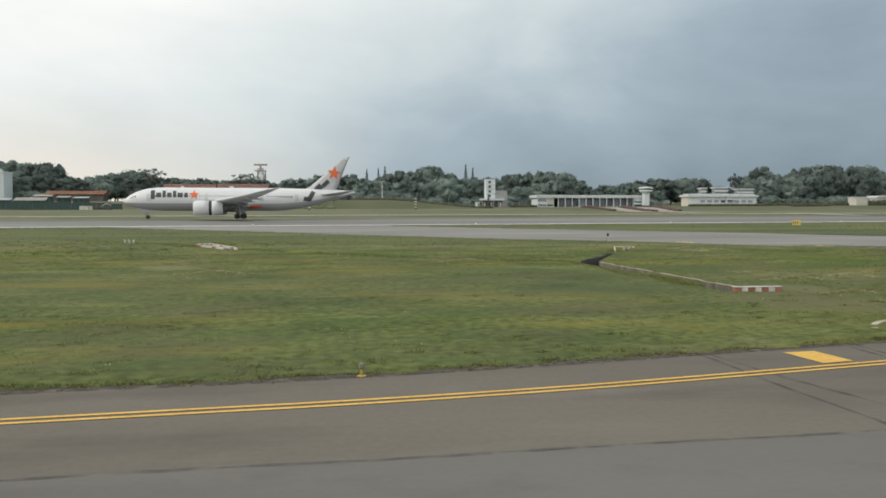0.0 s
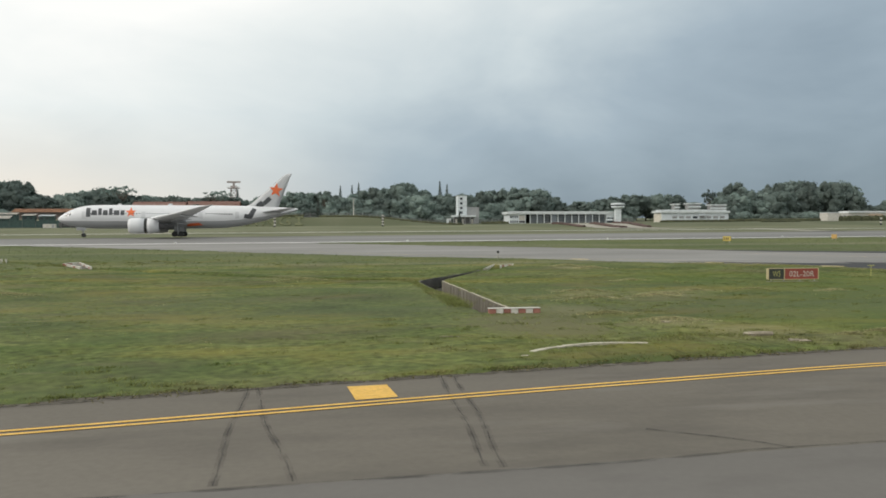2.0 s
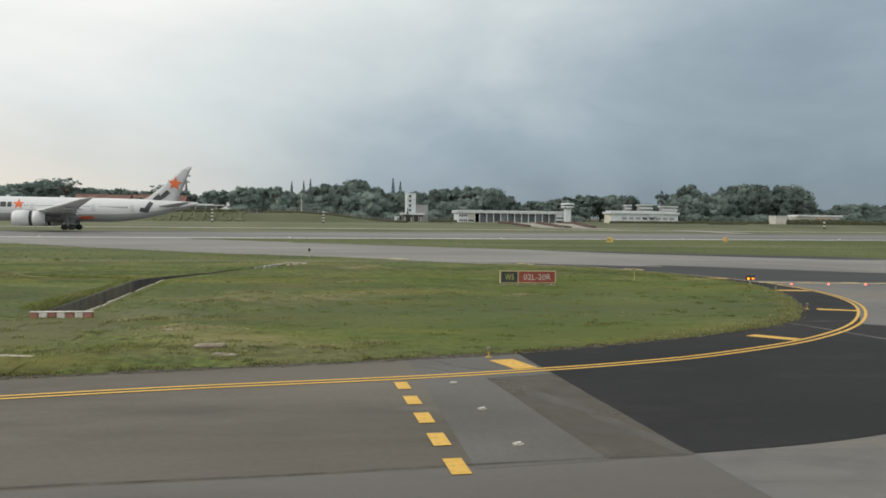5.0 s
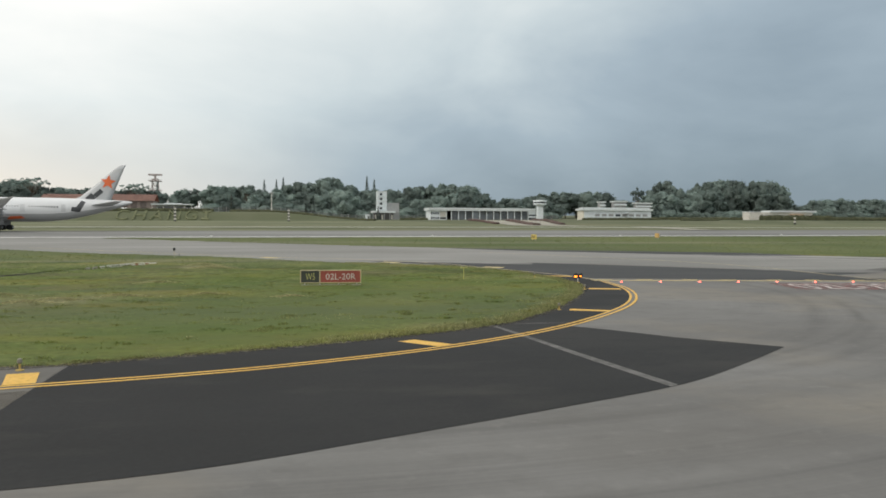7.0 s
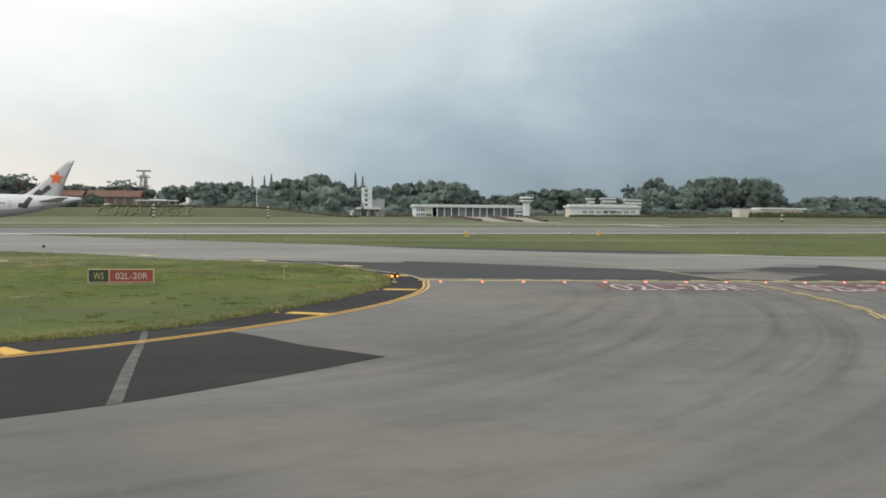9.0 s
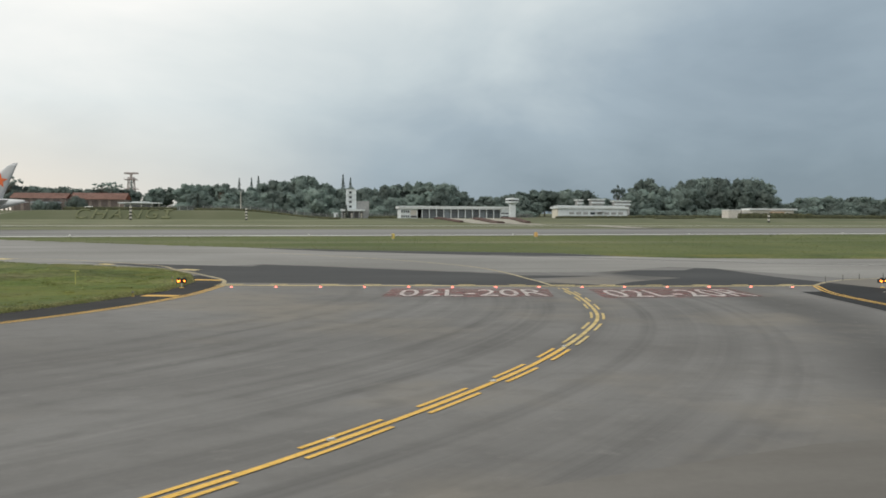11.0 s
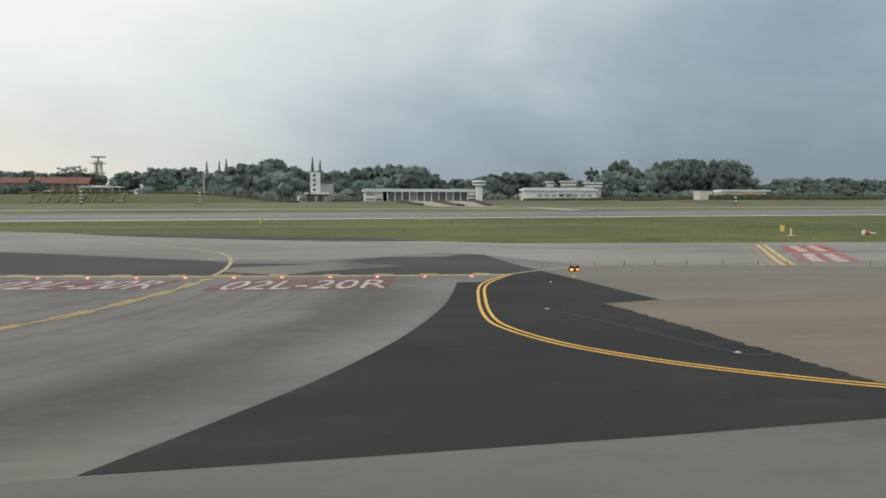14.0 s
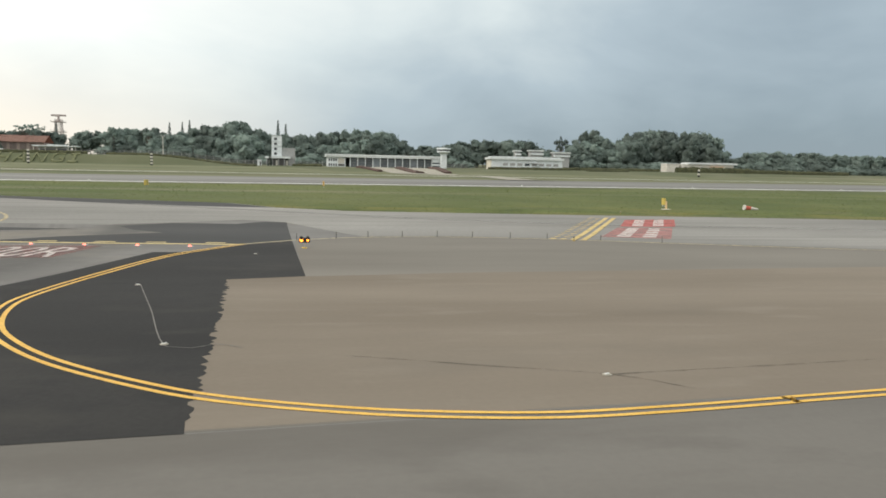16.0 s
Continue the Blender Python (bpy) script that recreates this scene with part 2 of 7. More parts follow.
def mottle(m, colour, scale, low, high, amount, stretch=(1, 1, 1), at=(0, 0, 0), detail=6.0):
    """Mixes in a second colour where a broad noise runs high: dry patches, stains, smudges."""
    nt = m.node_tree
    bs = nt.nodes["Principled BSDF"]
    link = bs.inputs["Base Color"].links[0]
    col = link.from_socket
    geo = nt.nodes.new("ShaderNodeNewGeometry")
    mp = nt.nodes.new("ShaderNodeMapping")
    mp.inputs["Scale"].default_value, mp.inputs["Location"].default_value = stretch, at
    nt.links.new(geo.outputs["Position"], mp.inputs[0])
    nz = nt.nodes.new("ShaderNodeTexNoise")
    nz.inputs["Scale"].default_value, nz.inputs["Detail"].default_value = scale, detail
    nz.inputs["Roughness"].default_value = 0.6
    nt.links.new(mp.outputs[0], nz.inputs["Vector"])
    mr = nt.nodes.new("ShaderNodeMapRange")
    mr.inputs[1].default_value, mr.inputs[2].default_value, mr.inputs[3].default_value, mr.inputs[4].default_value = low, high, 0.0, amount
    nt.links.new(nz.outputs[0], mr.inputs[0])
    mx = nt.nodes.new("ShaderNodeMix")
    mx.data_type = "RGBA"
    mx.inputs[7].default_value = (*colour, 1)
    nt.links.new(mr.outputs[0], mx.inputs[0])
    nt.links.new(col, mx.inputs[6])
    for l in [l for l in nt.links if l.from_socket == col and l.to_node != mx]:
        nt.links.new(mx.outputs[2], l.to_socket)
    return m


def patchy(m, k=1.0):
    """Lawn patches: yellowed, dull brown and lush."""
    mottle(m, (0.225 * k, 0.190 * k, 0.045 * k), 0.13, 0.50, 0.66, 0.75, (0.45, 1.0, 1.0), (3, 7, 0))
    mottle(m, (0.125 * k, 0.108 * k, 0.060 * k), 0.20, 0.50, 0.68, 0.65, (0.5, 1.0, 1.0), (31, 2, 0), 8.0)
    mottle(m, (0.070 * k, 0.112 * k, 0.034 * k), 0.26, 0.52, 0.68, 0.7, (0.45, 1.0, 1.0), (11, 50, 0), 8.0)
    mottle(m, (0.27 * k, 0.25 * k, 0.14 * k), 0.55, 0.60, 0.74, 0.5, (0.3, 1.0, 1.0), (5, 21, 0), 8.0)
    mottle(m, (0.045 * k, 0.056 * k, 0.022 * k), 0.9, 0.56, 0.72, 0.7, (0.5, 1.0, 1.0), (41, 3, 0), 8.0)
    return m


GRASS = material("grass_turf", [(0.28, (0.052, 0.072, 0.024)), (0.43, (0.086, 0.112, 0.032)), (0.57, (0.124, 0.148, 0.044)), (0.76, (0.205, 0.192, 0.080))],
                 0.16, 0.9, 2.6, 0.60, 0.8, 5.0, stretch=(0.7, 1.0, 1.0), detail=8.0, spec=0.1)
def tone_beyond(m, y0, y1, dry):
    """Rougher, browner grass beyond the mown part, with haze and slope shade painted in."""
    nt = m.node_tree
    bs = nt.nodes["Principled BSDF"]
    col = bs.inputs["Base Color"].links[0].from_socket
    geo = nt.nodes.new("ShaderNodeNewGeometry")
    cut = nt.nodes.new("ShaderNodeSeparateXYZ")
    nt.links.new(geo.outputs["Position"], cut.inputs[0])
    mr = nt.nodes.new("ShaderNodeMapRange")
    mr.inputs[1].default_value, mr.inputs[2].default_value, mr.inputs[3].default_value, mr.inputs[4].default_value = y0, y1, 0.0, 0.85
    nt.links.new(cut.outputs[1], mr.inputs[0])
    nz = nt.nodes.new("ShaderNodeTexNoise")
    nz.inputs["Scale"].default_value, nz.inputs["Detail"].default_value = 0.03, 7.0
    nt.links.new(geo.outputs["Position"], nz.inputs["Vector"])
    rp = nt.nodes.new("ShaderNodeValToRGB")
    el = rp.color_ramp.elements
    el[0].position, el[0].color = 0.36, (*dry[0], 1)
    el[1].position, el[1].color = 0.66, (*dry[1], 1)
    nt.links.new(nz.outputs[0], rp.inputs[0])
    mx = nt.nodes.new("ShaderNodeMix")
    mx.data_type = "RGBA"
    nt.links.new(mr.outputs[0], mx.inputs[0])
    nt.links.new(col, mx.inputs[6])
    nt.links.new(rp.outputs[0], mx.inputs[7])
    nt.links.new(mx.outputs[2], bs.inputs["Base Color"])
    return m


def bare_patch(m, x, y, reach, soil, amount=0.8):
    """Trodden soil round a spot, with a frayed edge."""
    nt = m.node_tree
    bs = nt.nodes["Principled BSDF"]
    col = bs.inputs["Base Color"].links[0].from_socket
    geo = nt.nodes.new("ShaderNodeNewGeometry")
    far = nt.nodes.new("ShaderNodeVectorMath")
    far.operation = "DISTANCE"
    far.inputs[1].default_value = (x, y, 0)
    nt.links.new(geo.outputs["Position"], far.inputs[0])
    nz = nt.nodes.new("ShaderNodeTexNoise")
    nz.inputs["Scale"].default_value, nz.inputs["Detail"].default_value = 0.9, 6.0
    nt.links.new(geo.outputs["Position"], nz.inputs["Vector"])
    mt = nt.nodes.new("ShaderNodeMath")
    mt.operation, mt.inputs[1].default_value = "MULTIPLY_ADD", -4.5
    nt.links.new(nz.outputs[0], mt.inputs[0])
    nt.links.new(far.outputs["Value"], mt.inputs[2])
    mr = nt.nodes.new("ShaderNodeMapRange")
    mr.inputs[1].default_value, mr.inputs[2].default_value, mr.inputs[3].default_value, mr.inputs[4].default_value = reach - 3.4, reach - 1.2, amount, 0.0
    nt.links.new(mt.outputs[0], mr.inputs[0])
    mx = nt.nodes.new("ShaderNodeMix")
    mx.data_type = "RGBA"
    mx.inputs[7].default_value = (*soil, 1)
    nt.links.new(mr.outputs[0], mx.inputs[0])
    nt.links.new(col, mx.inputs[6])
    nt.links.new(mx.outputs[2], bs.inputs["Base Color"])
    return m


patchy(GRASS)
for spot_x, spot_y, reach in ((48, 42, 10), (55, 52, 9), (44, 58, 9), (38, 33, 8), (44, 36, 8)):
    bare_patch(GRASS, spot_x, spot_y, reach, (0.088, 0.126, 0.027), 0.4)
for spot_x, spot_y, reach in ((26.8, 31.2, 1.5), (31.5, 43.1, 1.5), (33.5, 44.8, 1.6), (28.0, 44.5, 1.9), (24.5, 37.0, 1.8), (28.5, 28.0, 1.4), (37.5, 73.5, 2.2), (28.7, 48.5, 1.5), (-12.0, 58.0, 2.2), (8.0, 66.0, 2.0)):
    bare_patch(GRASS, spot_x, spot_y, reach, (0.215, 0.200, 0.105))
bare_patch(GRASS, 21.3, 33.4, 3.1, (0.138, 0.132, 0.066))
bare_patch(GRASS, 21.3, 30.3, 2.9, (0.138, 0.132, 0.066))
tone_beyond(GRASS, 80, 100, ((0.082, 0.106, 0.042), (0.135, 0.150, 0.064)))
# Browner far grass, its colour also paled and greyed in place of haze.
tone_beyond(GRASS, 150, 260, ((0.138, 0.150, 0.088), (0.205, 0.206, 0.135)))
# Bank face darkened for its slope, then greyed for haze, both as colour.
tone_beyond(GRASS, 424, 442, ((0.098, 0.110, 0.066), (0.155, 0.158, 0.108)))
mottle(GRASS, (0.090, 0.105, 0.058), 0.035, 0.48, 0.62, 0.55, (0.05, 1.0, 1.0), (2, 3, 0), 8.0)
mottle(GRASS, (0.235, 0.22, 0.155), 0.05, 0.56, 0.68, 0.5, (0.05, 1.0, 1.0), (50, 13, 0), 8.0)
BLADES = thin(patchy(material("grass_blades", [(0.28, (0.088, 0.121, 0.037)), (0.43, (0.127, 0.168, 0.048)), (0.57, (0.176, 0.210, 0.064)), (0.76, (0.268, 0.255, 0.11))],
                       0.16, 0.75, 2.6, 0.45, island=0.18, stretch=(0.7, 1.0, 1.0), detail=8.0, spec=0.15), 1.35), 0.45)
STRIP_BLADES = thin(material("strip_grass_blades", [(0.3, (0.105, 0.138, 0.050)), (0.5, (0.140, 0.172, 0.062)), (0.72, (0.195, 0.205, 0.085))], 0.12, 0.75, 2.0, 0.3, island=0.15, stretch=(0.3, 1.0, 1.0), spec=0.15), 0.45)
mottle(STRIP_BLADES, (0.135, 0.122, 0.072), 0.05, 0.50, 0.64, 0.7, (0.12, 1.0, 1.0), (2, 3, 0), 8.0)
mottle(STRIP_BLADES, (0.082, 0.128, 0.040), 0.07, 0.52, 0.66, 0.6, (0.12, 1.0, 1.0), (50, 13, 0), 8.0)
mottle(STRIP_BLADES, (0.225, 0.215, 0.13), 0.30, 0.58, 0.70, 0.6, (0.2, 1.0, 1.0), (5, 31, 0), 8.0)
STRAW = thin(material("dry_grass", [(0.35, (0.31, 0.305, 0.15)), (0.65, (0.44, 0.41, 0.235))], 0.5, 0.8, 4.0, 0.25, island=0.3, spec=0.1), 0.4)
ASPHALT = material("worn_asphalt", [(0.28, (0.098, 0.088, 0.073)), (0.42, (0.146, 0.133, 0.111)), (0.56, (0.162, 0.148, 0.124)), (0.72, (0.190, 0.175, 0.149))],
                   0.10, 0.85, 6.0, 0.07, 0.06, 45.0, stretch=(0.30, 1.1, 1.0), detail=6.0, spec=0.12)
mottle(ASPHALT, (0.085, 0.078, 0.068), 0.22, 0.50, 0.66, 0.65, (0.35, 1.0, 1.0), (1.5, 4, 0))
mottle(ASPHALT, (0.200, 0.186, 0.163), 0.5, 0.56, 0.72, 0.6, (0.3, 1.0, 1.0), (40, 9, 0))
PALE_ASPHALT = material("pale_worn_asphalt", [(0.30, (0.130, 0.122, 0.110)), (0.48, (0.157, 0.149, 0.136)), (0.70, (0.181, 0.172, 0.158))],
                        0.12, 0.85, 6.0, 0.035, 0.03, 45.0, stretch=(0.25, 1.2, 1.0), detail=6.0, spec=0.12)
LINK_ASPHALT = turning_marks(material("link_asphalt", [(0.32, (0.152, 0.148, 0.142)), (0.5, (0.178, 0.174, 0.167)), (0.68, (0.204, 0.200, 0.193))],
                        0.14, 0.85, 6.0, 0.035, 0.03, 45.0, stretch=(0.6, 0.9, 1.0), detail=7.0, spec=0.12), (45, 52), 0.40)
mottle(PALE_ASPHALT, (0.112, 0.104, 0.093), 0.2, 0.53, 0.70, 0.6, (0.3, 1.0, 1.0), (8, 1, 0))
mottle(LINK_ASPHALT, (0.215, 0.196, 0.166), 0.09, 0.50, 0.64, 0.7, (0.8, 1.0, 1.0), (4, 16, 0))
mottle(LINK_ASPHALT, (0.130, 0.123, 0.113), 0.16, 0.54, 0.72, 0.4, (0.6, 1.0, 1.0), (21, 6, 0))
mottle(LINK_ASPHALT, (0.125, 0.121, 0.115), 0.9, 0.50, 0.68, 0.45, (0.7, 1.0, 1.0), (3, 9, 0), 8.0)
mottle(LINK_ASPHALT, (0.235, 0.228, 0.216), 1.7, 0.58, 0.72, 0.35, (0.8, 1.0, 1.0), (13, 2, 0), 8.0)
mottle(PALE_ASPHALT, (0.118, 0.111, 0.101), 0.8, 0.52, 0.70, 0.4, (0.5, 1.0, 1.0), (5, 19, 0), 8.0)
TRACKS = ((41.0, 0.7, 0.33), (42.85, 0.5, 0.36), (44.8, 0.5, 0.38), (45.6, 0.3, 0.60), (46.2, 0.3, 0.36), (46.85, 0.25, 0.61), (48.1, 0.5, 0.38), (51.3, 0.4, 0.36), (51.85, 0.2, 0.60), (53.4, 0.6, 0.34))
wheel_tracks(LINK_ASPHALT, TRACKS, 58, 68)
wheel_tracks(PALE_ASPHALT, TRACKS, 50, 66)
TAN_ASPHALT = material("weathered_brown_asphalt", [(0.32, (0.170, 0.144, 0.115)), (0.5, (0.195, 0.167, 0.135)), (0.68, (0.218, 0.188, 0.153))],
                       0.13, 0.88, 6.0, 0.035, 0.03, 45.0, stretch=(0.3, 1.4, 1.0), detail=7.0, spec=0.12)
NEW_ASPHALT = material("new_dark_asphalt", [(0.32, (0.024, 0.024, 0.024)), (0.5, (0.030, 0.030, 0.030)), (0.68, (0.038, 0.037, 0.036))],
                       0.15, 0.8, 7.0, 0.12, 0.1, 50.0, stretch=(0.4, 1.0, 1.0), detail=7.0, spec=0.12)
# Dark asphalt lightened for the far patches, haze put into the base colour.
HAZED_ASPHALT = material("hazed_dark_asphalt", [(0.32, (0.050, 0.051, 0.052)), (0.5, (0.060, 0.061, 0.062)), (0.68, (0.074, 0.074, 0.074))], 0.1, 0.8, 7.0, 0.1, 0.1, 50.0, stretch=(0.3, 1.0, 1.0), detail=7.0, spec=0.12)
mottle(NEW_ASPHALT, (0.024, 0.025, 0.026), 1.1, 0.52, 0.68, 0.6, (0.7, 1.0, 1.0), (9, 12, 0), 8.0)
mottle(NEW_ASPHALT, (0.050, 0.048, 0.044), 0.35, 0.54, 0.72, 0.7, (0.5, 1.0, 1.0), (2, 2, 0))
REPAIR_ASPHALT = material("grey_repair_asphalt", [(0.30, (0.116, 0.110, 0.101)), (0.5, (0.140, 0.134, 0.124)), (0.70, (0.162, 0.155, 0.144))],
                          0.35, 0.86, 7.0, 0.08, 0.05, 45.0, stretch=(0.6, 0.9, 1.0), detail=7.0, spec=0.12)
WORN_JOINT = see_through(material("worn_joint_asphalt", [(0.3, (0.165, 0.157, 0.142)), (0.7, (0.205, 0.196, 0.178))], 1.5, 0.9, 9.0, 0.15), 0.15, 0.6, 1.2)
BROWN_PATCH = see_through(material("browned_asphalt", [(0.3, (0.108, 0.096, 0.079)), (0.7, (0.148, 0.134, 0.112))], 0.9, 0.9, 9.0, 0.12), 0.25, 0.75, 0.7)
WORN_STRIP = see_through(material("pale_worn_strip", [(0.3, (0.27, 0.265, 0.25)), (0.7, (0.34, 0.333, 0.315))], 0.5, 0.9, 6.0, 0.1, stretch=(0.1, 1.0, 1.0)), 0.15, 0.85, 0.8, (0.15, 1, 1))
GREY_APRON = material("weathered_grey_asphalt", [(0.32, (0.160, 0.148, 0.130)), (0.5, (0.182, 0.170, 0.150)), (0.68, (0.205, 0.192, 0.170))],
                       0.13, 0.88, 6.0, 0.035, 0.03, 45.0, stretch=(0.3, 1.2, 1.0), detail=7.0, spec=0.12)
mottle(TAN_ASPHALT, (0.245, 0.218, 0.183), 0.9, 0.54, 0.72, 0.4, (0.3, 1.0, 1.0), (17, 3, 0), 8.0)
mottle(TAN_ASPHALT, (0.150, 0.132, 0.110), 0.25, 0.54, 0.74, 0.4, (0.5, 1.0, 1.0), (7, 5, 0))
RUNWAY = material("runway_asphalt", [(0.32, (0.165, 0.164, 0.157)), (0.5, (0.208, 0.206, 0.197)), (0.68, (0.26, 0.257, 0.247))],
                  0.04, 0.85, 3.0, 0.12, stretch=(0.12, 1.0, 1.0), detail=7.0, spec=0.12)
FAR_TAXI = material("far_taxiway_asphalt", [(0.32, (0.198, 0.194, 0.183)), (0.5, (0.240, 0.235, 0.222)), (0.68, (0.290, 0.284, 0.268))],
                    0.06, 0.85, 4.0, 0.12, stretch=(0.5, 0.8, 1.0), detail=7.0, spec=0.12)
mottle(FAR_TAXI, (0.165, 0.160, 0.148), 0.35, 0.50, 0.68, 0.6, (0.06, 1.0, 1.0), (4, 8, 0), 8.0)
mottle(FAR_TAXI, (0.29, 0.28, 0.262), 0.5, 0.56, 0.70, 0.5, (0.08, 1.0, 1.0), (14, 3, 0), 8.0)
mottle(RUNWAY, (0.115, 0.114, 0.108), 0.22, 0.48, 0.64, 0.6, (0.03, 1.0, 1.0), (9, 8, 0), 8.0)
SEALER = see_through(plain("crack_sealer", (0.066, 0.060, 0.054), 0.8), -0.15, 0.70, 1.4)
FAINT_TAR = see_through(plain("faint_tar_smear", (0.11, 0.10, 0.085), 0.8), -0.2, 0.25, 1.1)
TAR_SMEAR = see_through(plain("tar_smear", (0.085, 0.078, 0.070), 0.8), -0.12, 0.42, 1.1)
YELLOW = see_through(material("yellow_road_paint", [(0.3, (0.66, 0.385, 0.065)), (0.7, (0.77, 0.475, 0.10))], 0.8, 0.6, 20.0, 0.12), 0.82, 1.15, 7.0)
# Besides wear, this yellow is paled for haze and the grazing view.
HAZED_WORN_YELLOW = see_through(material("hazed_worn_yellow_paint", [(0.3, (0.52, 0.39, 0.15)), (0.7, (0.64, 0.49, 0.22))], 0.8, 0.7, 20.0, 0.12), 0.70, 1.1, 1.6)
STOP_YELLOW = see_through(plain("holding_line_paint", (0.64, 0.52, 0.25), 0.7), 0.75, 1.15, 2.0)
OLD_YELLOW = see_through(plain("faded_yellow_paint", (0.53, 0.45, 0.28), 0.7), 0.45, 1.0, 3.0)
WHITE = see_through(plain("white_road_paint", (0.62, 0.61, 0.58), 0.6), 0.25, 1.0, 3.0)
WORN_WHITE = see_through(plain("worn_white_road_paint", (0.66, 0.62, 0.59), 0.7), 0.45, 1.0, 2.0)
FRESH_WHITE = see_through(plain("fresh_white_road_paint", (0.74, 0.73, 0.70), 0.6), 0.75, 1.2, 0.6)
RED_PAINT = see_through(plain("red_road_paint", (0.28, 0.105, 0.095), 0.7), 0.05, 0.70, 1.1)
PINK_RED = see_through(plain("washed_out_red_paint", (0.42, 0.19, 0.175), 0.7), 0.35, 0.9, 0.8)
BRIGHT_RED = see_through(plain("bright_red_road_paint", (0.46, 0.11, 0.095), 0.7), 0.45, 0.95, 1.0)
CONCRETE = material("weathered_concrete", [(0.3, (0.25, 0.235, 0.195)), (0.7, (0.39, 0.37, 0.315))], 0.8, 0.9, 9.0, 0.2, 0.3, 30.0)
GROUND_OFF = material("ground_off_asphalt", [(0.3, (0.13, 0.126, 0.118)), (0.7, (0.20, 0.194, 0.18))], 0.9, 0.9, 8.0, 0.2)
GROUND_STRIP = see_through(material("ground_off_strip", [(0.3, (0.118, 0.115, 0.110)), (0.7, (0.160, 0.156, 0.149))], 0.9, 0.9, 8.0, 0.2), 0.7, 1.1, 1.8)
KERB_STONE = material("lichened_kerb_stone", [(0.3, (0.33, 0.30, 0.225)), (0.55, (0.46, 0.43, 0.34)), (0.75, (0.56, 0.53, 0.44))], 1.6, 0.9, 9.0, 0.2, 0.4, 14.0)
# Near-black tone imitates the shade in the drain's mouth.
SHADE_CONCRETE = material("shade_dark_concrete", [(0.3, (0.050, 0.050, 0.046)), (0.7, (0.105, 0.10, 0.088))], 0.9, 0.7, 7.0, 0.3)
SLAB_STONE = material("earthy_concrete", [(0.3, (0.17, 0.155, 0.11)), (0.5, (0.27, 0.235, 0.175)), (0.72, (0.40, 0.36, 0.28))], 2.2, 0.9, 9.0, 0.25, 0.5, 14.0)
STAINED_CONCRETE = material("stained_concrete", [(0.3, (0.095, 0.09, 0.07)), (0.7, (0.19, 0.178, 0.14))], 0.9, 0.9, 7.0, 0.3, 0.4, 18.0, stretch=(1, 1, 0.25))
STREAKED_CONCRETE = material("streaked_concrete", [(0.3, (0.10, 0.092, 0.072)), (0.5, (0.165, 0.15, 0.118)), (0.7, (0.245, 0.228, 0.185))], 1.3, 0.9, 9.0, 0.25, 0.4, 18.0, stretch=(1, 1.2, 0.12), detail=6.0)
SILT = material("damp_silt", [(0.35, (0.085, 0.080, 0.066)), (0.6, (0.20, 0.185, 0.15))], 0.5, 0.7, 6.0, 0.25, 0.4, 12.0)
CHALK_WHITE = material("whitewashed_concrete", [(0.3, (0.50, 0.48, 0.43)), (0.7, (0.66, 0.64, 0.59))], 1.1, 0.85, 9.0, 0.14)
SIGNAL_RED = plain("red_enamel", (0.50, 0.10, 0.065), 0.6, amount=0.12)
FADED_RED = plain("faded_red_masonry_coat", (0.32, 0.145, 0.112), 0.75, amount=0.2)
STEEL = plain("galvanised_steel", (0.45, 0.46, 0.46), 0.5, 0.6)
YELLOW_BODY = plain("yellow_plastic", (0.75, 0.50, 0.06), 0.5)
BLACK = plain("black_enamel", (0.035, 0.037, 0.035), 0.6)
DARK_GREY = plain("dark_grey_metal", (0.10, 0.10, 0.10), 0.6)
WALL_WHITE = plain("white_render_wall", (0.68, 0.73, 0.75), 0.8, amount=0.1)
WALL_GREY = plain("grey_render_wall", (0.34, 0.35, 0.35), 0.85)
ROOF_PALE = plain("pale_metal_roof", (0.64, 0.68, 0.685), 0.6)
# Terracotta lightened and greyed, distance haze put into the colour.
ROOF_RED = plain("hazed_terracotta_roof", (0.37, 0.225, 0.185), 0.85, amount=0.2)
GLASS = plain("dark_window_glass", (0.05, 0.06, 0.07), 0.12, spec=0.6)
# Leaf colour paled and greyed to stand in for distance haze.
HAZED_LEAVES = thin(material("leaves", [(0.3, (0.20, 0.258, 0.236)), (0.7, (0.262, 0.322, 0.292))], 0.08, 0.85, 1.1, 0.15, island=0.07, vary=0.18, spec=0.06), 0.5)
DARK_NEEDLES = thin(material("dark_conifer_foliage", [(0.3, (0.060, 0.080, 0.072)), (0.7, (0.095, 0.118, 0.105))], 0.3, 0.85, 1.5, 0.3, island=0.2, spec=0.06), 0.25)
# Needles of the far spires paled the same way, haze put into the colour.
HAZED_CONIFER = thin(material("hazed_conifer_needles", [(0.3, (0.21, 0.26, 0.255)), (0.7, (0.27, 0.325, 0.315))], 0.1, 0.8, 0.6, 0.2, island=0.3, spec=0.1), 0.4)
BARK = plain("bark", (0.16, 0.13, 0.10), 0.9, amount=0.2)


# ---- terrain ----
def ramp01(a):
    return np.clip(a, 0, 1) ** 2 * (3 - 2 * np.clip(a, 0, 1))


